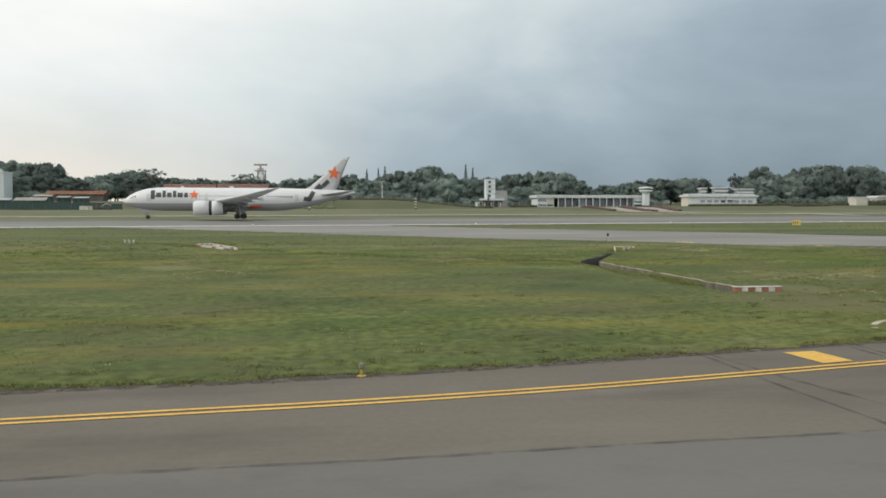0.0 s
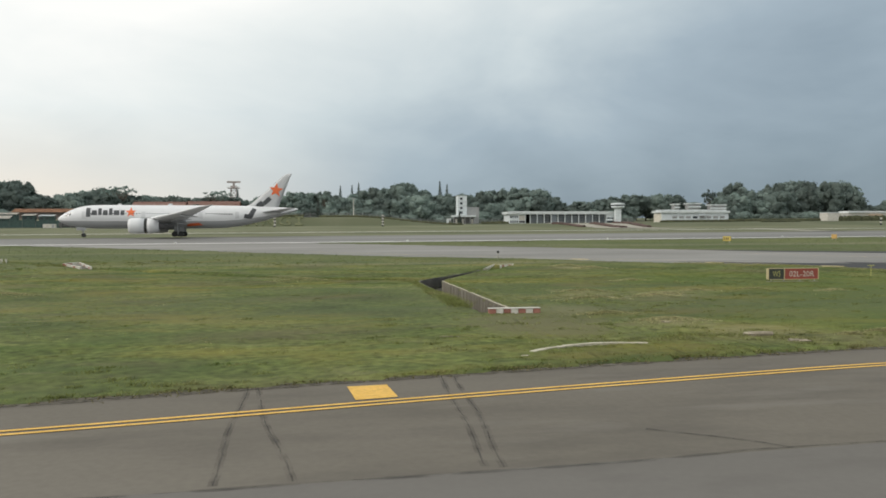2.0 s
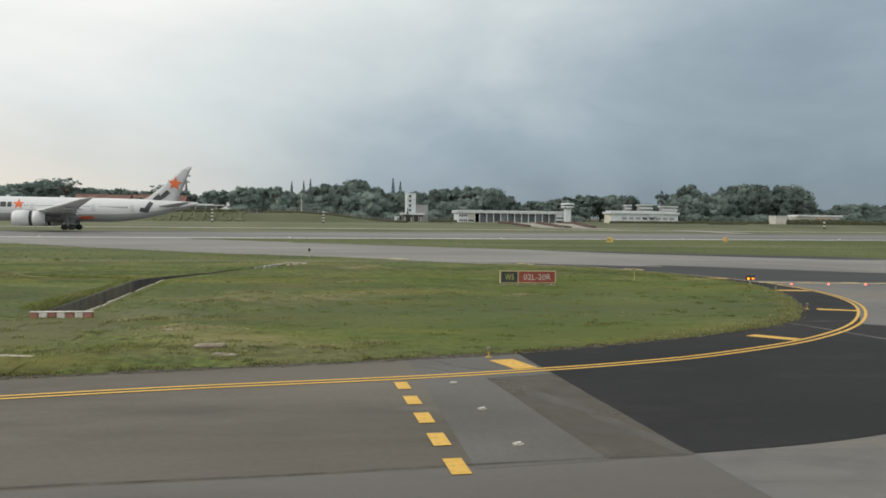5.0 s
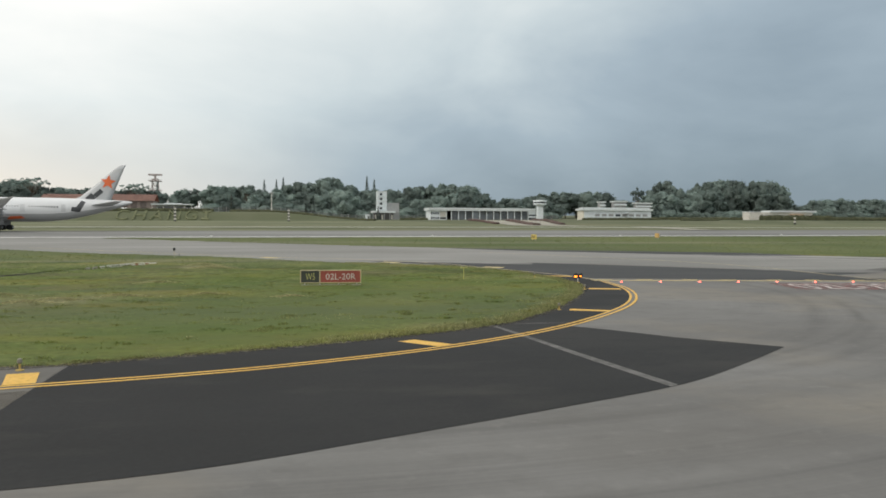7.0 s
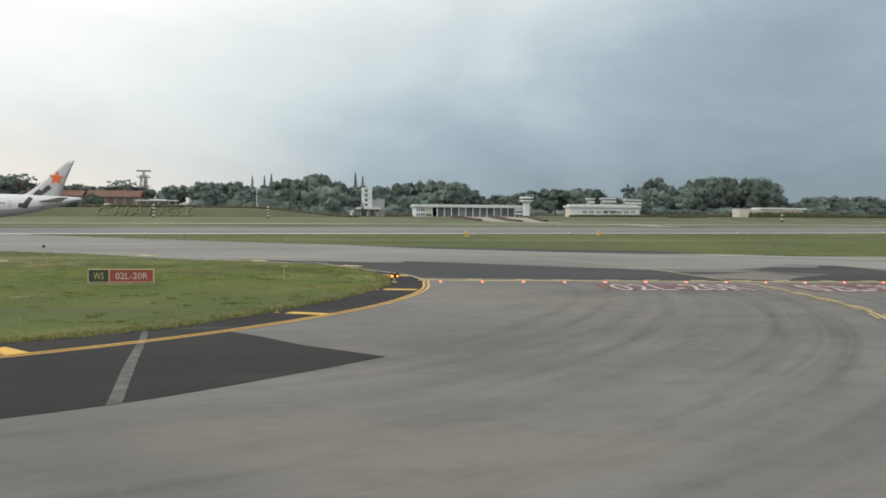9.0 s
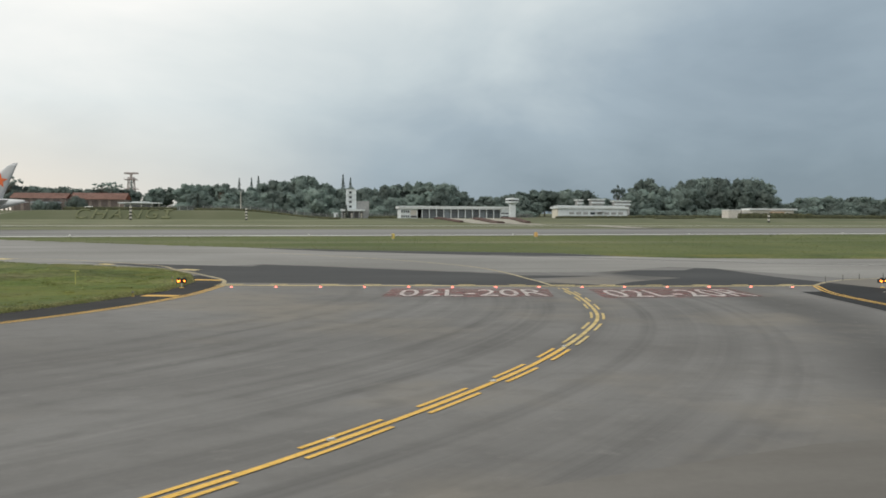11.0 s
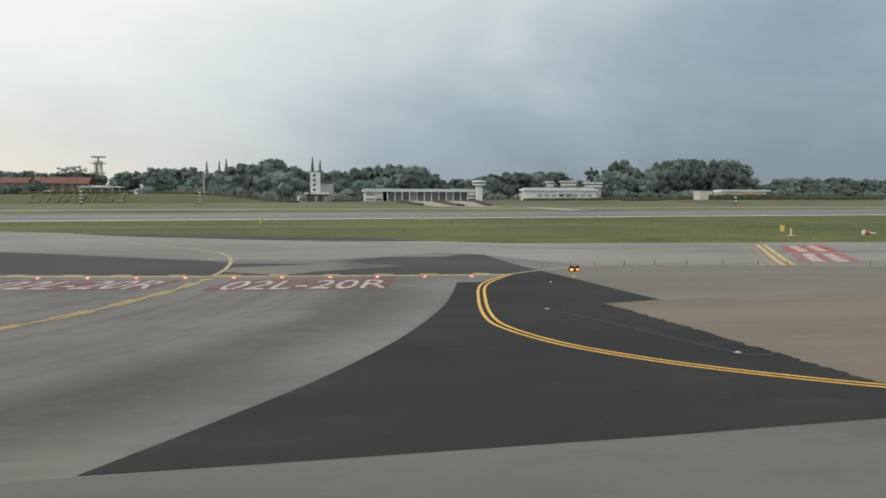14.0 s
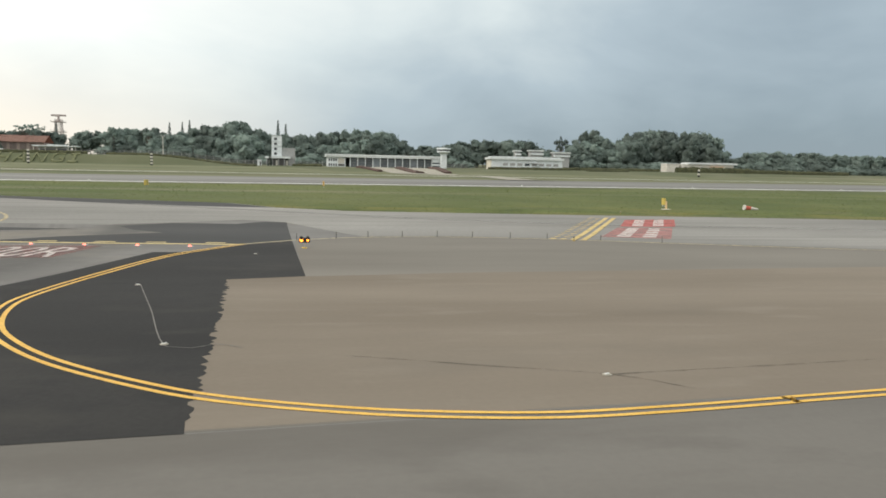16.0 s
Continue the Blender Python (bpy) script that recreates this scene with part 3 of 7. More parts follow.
def terrain(x, y):
    """Level round the taxiway, then rising gently over the runway to a bank and the buildings."""
    x, y = np.asarray(x, float), np.asarray(y, float)
    yy = np.minimum(y, 900)
    z = np.maximum(0, yy - 60) * (0.0162 + 0.000013 * np.clip(x, -150, 400))
    r = y - (158.7 + 0.1028 * x)
    z = z - 0.55 * ramp01((r - 48) / 32) * (1 - ramp01((r - 82) / 40))
    west = 1 - ramp01((x - 30) / 65)
    bank = 5.0 * ramp01((y - 445) / 13) * ramp01((x + 112) / 45) + 5.0 * ramp01((y - 490) / 50) * (1 - ramp01((x + 112) / 45))
    east = ramp01((x - 100) / 45)
    return z + west * bank - 1.9 * east * ramp01((y - 255) / 150) * (1 - ramp01((y - 422) / 32))


def hz(x, y):
    return float(terrain(x, y))


# ---- building blocks ----
def mesh_object(name, bm, material, parent=None, label="", smooth=False):
    me = bpy.data.meshes.new(name)
    bm.normal_update()
    bm.to_mesh(me)
    bm.free()
    me.materials.append(material)
    if smooth:
        for p in me.polygons:
            p.use_smooth = True
    ob = new(name, me)
    if parent is not None:
        ob.parent = parent
    if label:
        tagged(ob, label)
    return ob


def part(name, bm, material, parent, label="", smooth=False):
    return mesh_object(name, bm, material, parent, label, smooth)


def thing(name, x, y, z=None, turn=0.0, label="", category="", group="", kind=""):
    ob = new(name)
    ob.matrix_basis = pose(x, y, hz(x, y) if z is None else z, 0, 0, turn)
    return tagged(ob, label, category, group, kind)


def box(bm, x0, y0, z0, x1, y1, z1, bevel=0.0):
    vs = [bm.verts.new(p) for p in ((x0, y0, z0), (x1, y0, z0), (x1, y1, z0), (x0, y1, z0), (x0, y0, z1), (x1, y0, z1), (x1, y1, z1), (x0, y1, z1))]
    fs = [bm.faces.new([vs[i] for i in f]) for f in ((3, 2, 1, 0), (4, 5, 6, 7), (0, 1, 5, 4), (1, 2, 6, 5), (2, 3, 7, 6), (3, 0, 4, 7))]
    if bevel:
        bmesh.ops.bevel(bm, geom=list({e for f in fs for e in f.edges}), offset=bevel, segments=2, affect="EDGES")
    return bm


def boxes(*dims, bevel=0.0):
    bm = bmesh.new()
    for d in dims:
        box(bm, *d, bevel=bevel)
    return bm


def tube(bm, a, b, r0, r1=None, sides=10):
    r1 = r0 if r1 is None else r1
    a, b = Vector(a), Vector(b)
    q = (b - a).to_track_quat("Z", "Y")
    rings = []
    for p, r in ((a, r0), (b, r1)):
        rings.append([bm.verts.new(p + q @ Vector((math.cos(k * 2 * math.pi / sides) * r, math.sin(k * 2 * math.pi / sides) * r, 0))) for k in range(sides)])
    for k in range(sides):
        bm.faces.new((rings[0][k], rings[0][(k + 1) % sides], rings[1][(k + 1) % sides], rings[1][k]))
    bm.faces.new(rings[0][::-1])
    bm.faces.new(rings[1])
    return bm


def tubes(*specs, sides=10):
    bm = bmesh.new()
    for s in specs:
        tube(bm, *s, sides=sides)
    return bm


def lathe(profile, sides=16, axis="Z"):
    """A turned shape from (radius, height) pairs."""
    bm = bmesh.new()
    rings = []
    for r, h in profile:
        ring = []
        for k in range(sides):
            c, s = math.cos(k * 2 * math.pi / sides) * r, math.sin(k * 2 * math.pi / sides) * r
            ring.append(bm.verts.new((c, s, h) if axis == "Z" else (h, c, s)))
        rings.append(ring)
    for lo, hi in zip(rings, rings[1:]):
        for k in range(sides):
            bm.faces.new((lo[k], lo[(k + 1) % sides], hi[(k + 1) % sides], hi[k]))
    bm.faces.new(rings[0][::-1])
    bm.faces.new(rings[-1])
    bmesh.ops.recalc_face_normals(bm, faces=bm.faces)
    return bm


def drape(bm, lift):
    """Cuts flat outlines along the terrain's folds and lays them on it."""
    bm.normal_update()
    bmesh.ops.triangulate(bm, faces=bm.faces[:])
    ys = [v.co.y for v in bm.verts]
    xs = [v.co.x for v in bm.verts]
    cuts = [(0, y) for y in ([60] + list(range(75, 460, 15))) if min(ys) < y < max(ys)]
    if max(ys) > 62:
        cuts += [(1, x) for x in range(-600, 1000, 60) if min(xs) < x < max(xs)]
    for axis, at in cuts:
        co, no = ((0, at, 0), (0, 1, 0)) if axis == 0 else ((at, 0, 0), (1, 0, 0))
        bmesh.ops.bisect_plane(bm, geom=bm.verts[:] + bm.edges[:] + bm.faces[:], plane_co=co, plane_no=no)
    for v in bm.verts:
        v.co.z = hz(v.co.x, v.co.y) + lift
    bmesh.ops.recalc_face_normals(bm, faces=bm.faces[:])
    if bm.faces and sum(f.normal.z for f in bm.faces) < 0:
        bmesh.ops.reverse_faces(bm, faces=bm.faces[:])
    return bm


def outline(bm, pts):
    bm.faces.new([bm.verts.new((x, y, 0)) for x, y in pts])


def sheet(name, pts, material, lift, label="", parent=None):
    bm = bmesh.new()
    outline(bm, pts)
    ob = mesh_object(name, drape(bm, lift), material, parent)
    return tagged(ob, label, "", "", "structure" if parent is None else "")


def smooth_line(pts, step=0.8):
    """A gliding line through the points, in even steps."""
    P = [Vector((x, y)) for x, y in pts]
    P = [P[0] * 2 - P[1]] + P + [P[-1] * 2 - P[-2]]
    out = []
    for a, b, c, d in zip(P, P[1:], P[2:], P[3:]):
        n = max(1, round((c - b).length / step))
        for i in range(n):
            s = i / n
            out.append(0.5 * ((2 * b) + (c - a) * s + (2 * a - 5 * b + 4 * c - d) * s * s + (3 * b - a - 3 * c + d) * s ** 3))
    return out + [P[-2]]


def ribbon(bm, line, offset, width, start=0.0, stop=1e9):
    """A painted band along a line, offset to its left, between two distances along it."""
    run, rows = 0.0, []
    for i, p in enumerate(line):
        if i:
            run += (p - line[i - 1]).length
        t = (line[min(i + 1, len(line) - 1)] - line[max(i - 1, 0)]).normalized()
        n = Vector((-t.y, t.x))
        if start <= run <= stop:
            rows.append((p + n * (offset + width / 2), p + n * (offset - width / 2)))
    for (a, b), (c, d) in zip(rows, rows[1:]):
        bm.faces.new([bm.verts.new((q.x, q.y, 0)) for q in (b, d, c, a)])


def lettering(text, height):
    """The outline of a text as a flat mesh with its lower left corner at the origin, and its width."""
    cu = bpy.data.curves.new("lettering", "FONT")
    cu.body, cu.size, cu.resolution_u = text, 1.0, 3
    ob = bpy.data.objects.new("lettering", cu)
    me = bpy.data.meshes.new_from_object(ob)
    bm = bmesh.new()
    bm.from_mesh(me)
    bpy.data.objects.remove(ob)
    bpy.data.curves.remove(cu)
    bpy.data.meshes.remove(me)
    x0, x1 = min(v.co.x for v in bm.verts), max(v.co.x for v in bm.verts)
    y0, y1 = min(v.co.y for v in bm.verts), max(v.co.y for v in bm.verts)
    k = height / (y1 - y0)
    for v in bm.verts:
        v.co.x, v.co.y = (v.co.x - x0) * k, (v.co.y - y0) * k
    return bm, (x1 - x0) * k


# ---- the paved areas ----
GRASS_EDGE = [(-47, 154), (-8.6, 124), (16, 103), (40, 88.5), (51, 79.3), (61.5, 72.8), (64.6, 66.5), (65.8, 59.4), (65, 52.3), (62.4, 45.7),
              (58.1, 38), (54.1, 32.7), (51, 30.4), (46.5, 28), (42.7, 26.5), (37.9, 24.9), (32.5, 23.9), (26.6, 23.1), (17.1, 21.6),
              (9.5, 20.3), (4, 19.3), (-3.1, 18.4), (-8, 18.1), (-40, 15.5), (-160, 6)]
STRIP_EDGE = [(5, 159.2), (20, 147), (42, 130), (66, 113.8), (72, 110.8), (81, 106), (92.6, 102), (103, 98.6), (107, 97), (112.5, 89.5), (120, 85.2), (140, 83), (180, 79.5), (260, 73), (420, 60)]
PAVED = [(-160, -70), (420, -70)] + STRIP_EDGE[::-1] + GRASS_EDGE


def runway_line(r, x):
    return (x, 158.7 + 0.1028 * x + r)


RUNWAY_STRIP = [runway_line(-5, -700), runway_line(-5, 900), runway_line(66, 900), runway_line(66, -700)]


def inside(poly, x, y):
    x, y = np.asarray(x, float), np.asarray(y, float)
    hit = np.zeros(x.shape, bool)
    for (x0, y0), (x1, y1) in zip(poly, poly[1:] + poly[:1]):
        if y0 != y1:
            hit ^= ((y0 > y) != (y1 > y)) & (x < (x1 - x0) * (y - y0) / (y1 - y0) + x0)
    return hit


def off_line(line, x, y):
    """The distance to a line of points."""
    best = np.full(np.shape(x), 1e9)
    for (x0, y0), (x1, y1) in zip(line, line[1:]):
        ux, uy = x1 - x0, y1 - y0
        s = np.clip(((x - x0) * ux + (y - y0) * uy) / (ux * ux + uy * uy), 0, 1)
        best = np.minimum(best, np.hypot(x - x0 - s * ux, y - y0 - s * uy))
    return best


DITCH_WEST = [(19.72, 38.2), (19.60, 58.6), (19.75, 60.2), (20.9, 62.6), (22.65, 64.9), (24.25, 67.1), (25.72, 69.55), (27.15, 72.08)]
DITCH_EAST = [(21.50, 36.9), (21.46, 60.2), (21.9, 61.8), (23.1, 64.0), (24.7, 67.2), (25.95, 69.4), (27.35, 71.95)]
DITCH_PIT = [(19.72, 36.9)] + DITCH_WEST + DITCH_EAST[::-1]
DRAIN_ARM = [(27.2, 71.9), (30.6, 78.6)]
WEST_ARM = [(19.6, 60.6), (17.6, 62.3), (14.7, 62.6), (8.8, 66.1), (-3.7, 75.0), (-11, 82), (-16, 88.1), (-22.1, 92.8), (-30.2, 99.3), (-34, 103)]
MOUNDS = [(26.8, 31.2, 1.5), (31.5, 43.1, 1.3), (32.6, 44.6, 1.2), (35.6, 46.0, 1.2), (28.7, 47.5, 1.4), (27.4, 42.0, 1.6), (40.2, 46.8, 1.0), (38.1, 72.3, 1.6), (35.9, 57.0, 1.1), (37.1, 76.3, 1.4),
          (32.0, 26.3, 0.6), (33.7, 26.9, 0.7), (44.8, 45.3, 0.9), (25.2, 34.5, 1.2), (10.5, 62, 1.6), (-8, 52, 1.6)]


def waves(x, y):
    """Uneven ground: a few crossing swells."""
    return (np.sin(x * 0.9 + 1.3 * np.sin(y * 0.31)) * np.sin(y * 0.7 + 1.1 * np.sin(x * 0.23)) * 0.5
            + np.sin(x * 2.3 + y * 1.1) * np.sin(y * 2.9 - x * 0.6) * 0.3 + np.sin(x * 0.21 - y * 0.13) * 0.5)


def turf(x, y):
    """How high the turf stands over the plain terrain: swells and low mounds."""
    h = np.maximum(0.05 + 0.045 * waves(x, y), 0.01)
    for cx, cy, r in MOUNDS:
        h = h + 0.14 * r * np.exp(-((x - cx) / (0.85 * r)) ** 2 - ((y - cy) / (0.5 * r)) ** 2)
    return h


def ground_sheet():
    def lines(dense0, dense1, step, low, high):
        out = list(np.arange(dense0, dense1, step))
        d, a = step, dense0
        while a > low:
            d *= 1.22
            a = max(low, a - min(d, 260))
            out.insert(0, a)
        d, a = step, out[-1]
        while a < high:
            d *= 1.10
            a = min(high, a + min(d, 260))
            out.append(a)
        return np.array(out)

    xs, ys = lines(-40, 185, 0.5, -3500, 4000), lines(12, 100, 0.5, -2500, 4200)
    xs, ys = np.union1d(xs, np.arange(-200, -40, 8.0)), np.union1d(ys, np.concatenate([np.arange(226, 440, 6.0), np.arange(440, 466, 1.5), np.arange(466, 520, 6.0)]))
    xs, ys = np.union1d(xs, np.arange(19.3, 27.6, 0.12)), np.union1d(ys, np.arange(56.5, 72.6, 0.2))
    X, Y = np.meshgrid(xs, ys)
    Z = terrain(X, Y)
    hard = inside(PAVED, X, Y) | inside(RUNWAY_STRIP, X, Y)
    Z = Z + np.where(hard, -0.07, turf(X, Y) + np.random.default_rng(3).random(X.shape) * 0.035)
    rim = off_line(DITCH_WEST, X, Y) < 0.09
    Z = np.where(inside(DITCH_PIT, X, Y) | rim | (off_line(DITCH_EAST, X, Y) < 0.09), Z - 1.7, Z)
    Z = Z + 0.16 * np.exp(-((X - 19.0) / 0.5) ** 2) * ((Y > 38) & (Y < 47) & (X < 19.6))
    Z = Z - 0.40 * np.clip(1.2 - off_line(DRAIN_ARM, X, Y) / 0.8, 0, 1) - 0.34 * np.clip(1.2 - off_line(WEST_ARM, X, Y) / 0.75, 0, 1)
    me = bpy.data.meshes.new("ground")
    nx, ny = len(xs), len(ys)
    idx = np.arange(nx * ny).reshape(ny, nx)
    quads = np.stack([idx[:-1, :-1], idx[:-1, 1:], idx[1:, 1:], idx[1:, :-1]], -1).reshape(-1, 4)
    me.vertices.add(nx * ny)
    me.vertices.foreach_set("co", np.stack([X, Y, Z], -1).ravel())
    me.loops.add(quads.size)
    me.loops.foreach_set("vertex_index", quads.ravel())
    me.polygons.add(len(quads))
    me.polygons.foreach_set("loop_start", np.arange(len(quads)) * 4)
    me.update()
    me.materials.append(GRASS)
    return tagged(new("ground", me), "uneven mown airfield grass with dry yellowed patches", "ground", "", "structure")


ground_sheet()
sheet("taxiway", PAVED, LINK_ASPHALT, 0.0, "grey worn asphalt taxiway with faint tyre marks")
sheet("taxiway_lane", [(-160, -70), (420, -70), (420, 30), (200, 21), (135, 17), (112.1, 15.5), (104, 15), (96, 14.7), (93.6, 14.6), (84, 13.9), (74, 11.5), (66, 6), (58, 2.5), (48, 0.5), (38.4, 0),
                       (38.4, 13.15), (22, 12.9), (11, 12.3), (-160, 7)], PALE_ASPHALT, 0.005, "pale grey asphalt taxiway lane")
sheet("taxiway_shoulder", [(-160, 7.0), (11, 12.3), (22, 12.9), (38.3, 13.15), (38.3, 25.0), (32.5, 23.9), (26.6, 23.1), (17.1, 21.6), (9.5, 20.3), (4, 19.3), (-3.1, 18.4), (-8, 18.1), (-40, 15.5), (-160, 6.99)][:-1],
      ASPHALT, 0.005, "brownish grey asphalt shoulder beside the grass")
sheet("grey_apron", [(110.8, 15.5), (135, 17.05), (200, 21.05), (260, 24), (260, 34), (154, 47.4), (141, 52.2), (134, 54.9), (126, 56.9), (119, 56.4), (114.2, 53.6), (114.4, 36), (110.8, 35)],
      GREY_APRON, 0.005, "weathered grey asphalt beside the link taxiway")
sheet("brown_apron", [(110.8, 15.6), (135, 17.1), (200, 21.1), (260, 24.1), (260, 31), (160, 39.5), (140, 38.2), (127, 37.2), (122.6, 37.0), (117.8, 36.3), (114.5, 35.9), (110.8, 35)],
      TAN_ASPHALT, 0.0075, "weathered brown asphalt inside the curve")
sheet("far_taxiway", [(110, 72), (113.5, 69.8), (119, 57.4), (126, 58), (134, 55.9), (154, 48.4), (260, 35), (420, 30)] + STRIP_EDGE[::-1][:-1] + [(5, 159.2), (-47, 154)] + GRASS_EDGE[1:5] + [(62, 74), (70, 79), (78, 75.5), (90, 67), (100, 66)],
      FAR_TAXI, 0.005, "light grey asphalt taxiway running to the runway")
sheet("runway", RUNWAY_STRIP, RUNWAY, 0.0, "grey asphalt runway streaked with rubber")


def ragged(a, b, n, size, seed):
    rnd = random.Random(seed)
    out = []
    for i in range(n):
        s = i / n
        out.append((a[0] + (b[0] - a[0]) * s + rnd.uniform(-size, size), a[1] + (b[1] - a[1]) * s))
    return out


sheet("dark_asphalt_1", [tuple(p) for p in smooth_line([(38.35, 13.25), (41, 13.5), (43.6, 14.1), (46.8, 15.4), (51, 17.2), (55, 19.1), (58.4, 21.6), (61.7, 24.35)], 0.9)] + [(59, 27.2), (57.5, 29.5), (56.3, 30.9),
                         (61.0, 36.8), (64.5, 42.4), (67, 48.9), (68.3, 56), (67.9, 61.3), (65.7, 66), (64.8, 65.5), (65.7, 59.4), (64.9, 52.3), (62.3, 45.7), (58, 38), (54, 32.8),
                         (50.9, 30.5), (46.4, 28.1), (42.6, 26.6), (38.35, 25)], NEW_ASPHALT, 0.01, "fresh dark asphalt along the curved taxiway edge")
sheet("dark_asphalt_2", [tuple(p) for p in smooth_line([(106.5, 46.2), (104.8, 39.5), (103.4, 34.6), (100.9, 27.8), (98.2, 22.1), (95.7, 17.9), (93.6, 14.65)], 0.9)] + [(96.6, 14.7), (104.3, 15.0), (112.0, 15.5)]
      + ragged((112.0, 16.2), (111.35, 34.4), 90, 0.13, 3) + [(111.2, 35), (114.5, 35.9), (114.25, 44), (114, 53.4), (111.3, 50.9), (108, 46.2)],
      NEW_ASPHALT, 0.01, "fresh dark asphalt on the inside of the curve")
sheet("dark_asphalt_3", [(52, 83), (64.9, 77.6), (69.2, 75.8), (70.1, 78.4), (76, 75.2), (83, 70.5), (90.8, 65.4), (91.9, 63.5), (99, 62.3), (92.3, 60.5), (91.9, 56.5), (96, 53.0), (90.9, 52.95), (78.5, 56.7), (68.5, 59),
                         (67.4, 63), (63.4, 73.0)], HAZED_ASPHALT, 0.01, "fresh dark asphalt strip beyond the stop line")
sheet("dark_asphalt_4", [(95.5, 52.6), (99.3, 56.3), (105, 59.7), (102.5, 62), (101, 65), (104.5, 68), (109.5, 67.6), (111.8, 70.2), (113.6, 69.5), (114, 53.5), (111.3, 51.0), (101.5, 51.7)],
      HAZED_ASPHALT, 0.011, "fresh dark asphalt patch beyond the stop line")
sheet("dark_asphalt_5", [(66, 113.6), (72, 110.6), (81, 105.8), (92.6, 101.8), (103, 98.4), (106.8, 96.8), (112.2, 89.4), (106, 90.0), (99, 91.5), (90, 95.9), (85.7, 98.6), (78, 102.6), (72, 107.5)], HAZED_ASPHALT, 0.011, "dark asphalt strip beside the grass")
sheet("pale_strip", [(420, 36), (260, 53.5), (169.4, 65.6), (149.3, 67.9), (139.5, 69.5), (123.7, 75.2), (113, 82), (96, 92), (97, 93.6), (114, 83.6), (124.5, 76.9), (140, 71.2), (149.8, 69.7), (170, 67.5), (261, 55.5), (420, 38.5)], WORN_STRIP, 0.012, "pale worn strip along the far taxiway")
sheet("asphalt_patch", [(52.68, 33.0), (52.88, 33.0), (53.38, 30.3), (53.74, 27.4), (54.1, 24.3), (54.78, 19.0), (54.46, 18.8), (53.8, 24.0), (53.48, 27.2), (53.12, 30.4)], GROUND_STRIP, 0.015, "pale ground-off strip across dark asphalt")
sheet("asphalt_repair", [(34.15, 12.95), (38.33, 13.15), (38.33, 24.9), (34.6, 24.25)], REPAIR_ASPHALT, 0.009, "older grey asphalt between the holding dashes and the dark asphalt")
sheet("brown_patch", [(36.28, 20.74), (38.36, 21.17), (38.36, 13.2), (36.65, 13.13), (36.5, 15.57), (36.42, 18.24)], BROWN_PATCH, 0.012, "browner asphalt patch beside the dark asphalt")
sheet("worn_joint", [(36.9, 19.6), (37.45, 18.04), (37.75, 16.8), (38.1, 15.25), (38.42, 13.2), (38.12, 13.15), (37.73, 15.15), (37.34, 16.94), (36.75, 18.3)], WORN_JOINT, 0.016, "pale worn strip along the asphalt joint")
sheet("patch_joint", [(54.2, 31.9), (55.3, 31.93), (56.4, 31.87), (56.4, 32.01), (55.3, 32.07), (54.2, 32.04)], GROUND_STRIP, 0.016, "thin grey joint in the dark asphalt")


# ---- paint on the pavement ----
def painted(name, label, material, fill, lift=0.02):
    bm = bmesh.new()
    fill(bm)
    return tagged(mesh_object(name, drape(bm, lift), material), label, "", "", "structure")


EDGE_WEST = smooth_line([(-160, 2.5), (-80, 9.2), (-40, 12.6), (-6.6, 15.3), (-0.4, 15.8), (4.8, 16.45), (9.6, 17.3), (14.6, 18.25), (20, 19.2), (27.5, 20.4), (34, 21.05),
                         (38.1, 21.75), (41.5, 22.55), (45, 23.75), (50.4, 26.5), (55.9, 30.8), (61.2, 36.9), (64.6, 42.5), (67.1, 49), (68.4, 56)], 0.7)
EDGE_WEST_FAR = smooth_line([(68.4, 56), (68.0, 61.3), (65.9, 66.3), (62.9, 72), (59.9, 78.3), (50, 87), (40, 92), (10, 115)], 1.0)
EDGE_EAST = smooth_line([(111.0, 51.0), (107.8, 44.7), (105.9, 37.2), (104.9, 31.7), (104.85, 28.8), (105.6, 25.6), (106.8, 23.2), (108.5, 20.9), (110.8, 18.7), (112.5, 17.5),
                         (114.8, 16.5), (116.8, 15.95), (119, 15.65), (121.4, 15.75), (124.1, 16.0), (126.5, 16.25), (150, 18.3), (200, 22.4), (260, 27)], 0.6)
EDGE_EAST_FAR = smooth_line([(111.0, 51.0), (114.5, 54.1), (119, 56.5), (126, 57.0), (134, 55.1), (141, 52.3), (154, 47.6), (180, 40), (260, 25)], 1.0)
CENTRE = smooth_line([(20, -3), (40, -1.5), (55, 2), (63, 6), (69.5, 10.9), (71.9, 13.05), (74.3, 15.4), (78.0, 19.5), (81.6, 24.1), (85.4, 30.2), (88.1, 35.8), (90.4, 44.3), (91.6, 51)], 0.35)
CENTRE_FAR = smooth_line([(91.6, 52.5), (91.9, 59), (91.6, 66.8), (90.5, 72.8), (88, 78.4), (82, 87), (70, 100)], 0.8)


def double_edge(line):
    def fill(bm):
        for o in (-0.165, 0.165):
            ribbon(bm, line, o, 0.145)
    return fill


painted("edge_marking_west", "double yellow taxiway edge line curving into the link", YELLOW, double_edge(EDGE_WEST))
painted("edge_marking_east", "double yellow taxiway edge line sweeping round the curve", YELLOW, double_edge(EDGE_EAST))
painted("edge_marking_far_west", "single faded edge line round the grass", OLD_YELLOW, lambda bm: ribbon(bm, EDGE_WEST_FAR, 0, 0.3))
painted("edge_marking_far_east", "single faded edge line across the asphalt", OLD_YELLOW, lambda bm: ribbon(bm, EDGE_EAST_FAR, 0, 0.3))
painted("centre_marking_far", "single pale centre line beyond the stop line", OLD_YELLOW, lambda bm: ribbon(bm, CENTRE_FAR, 0, 0.3))


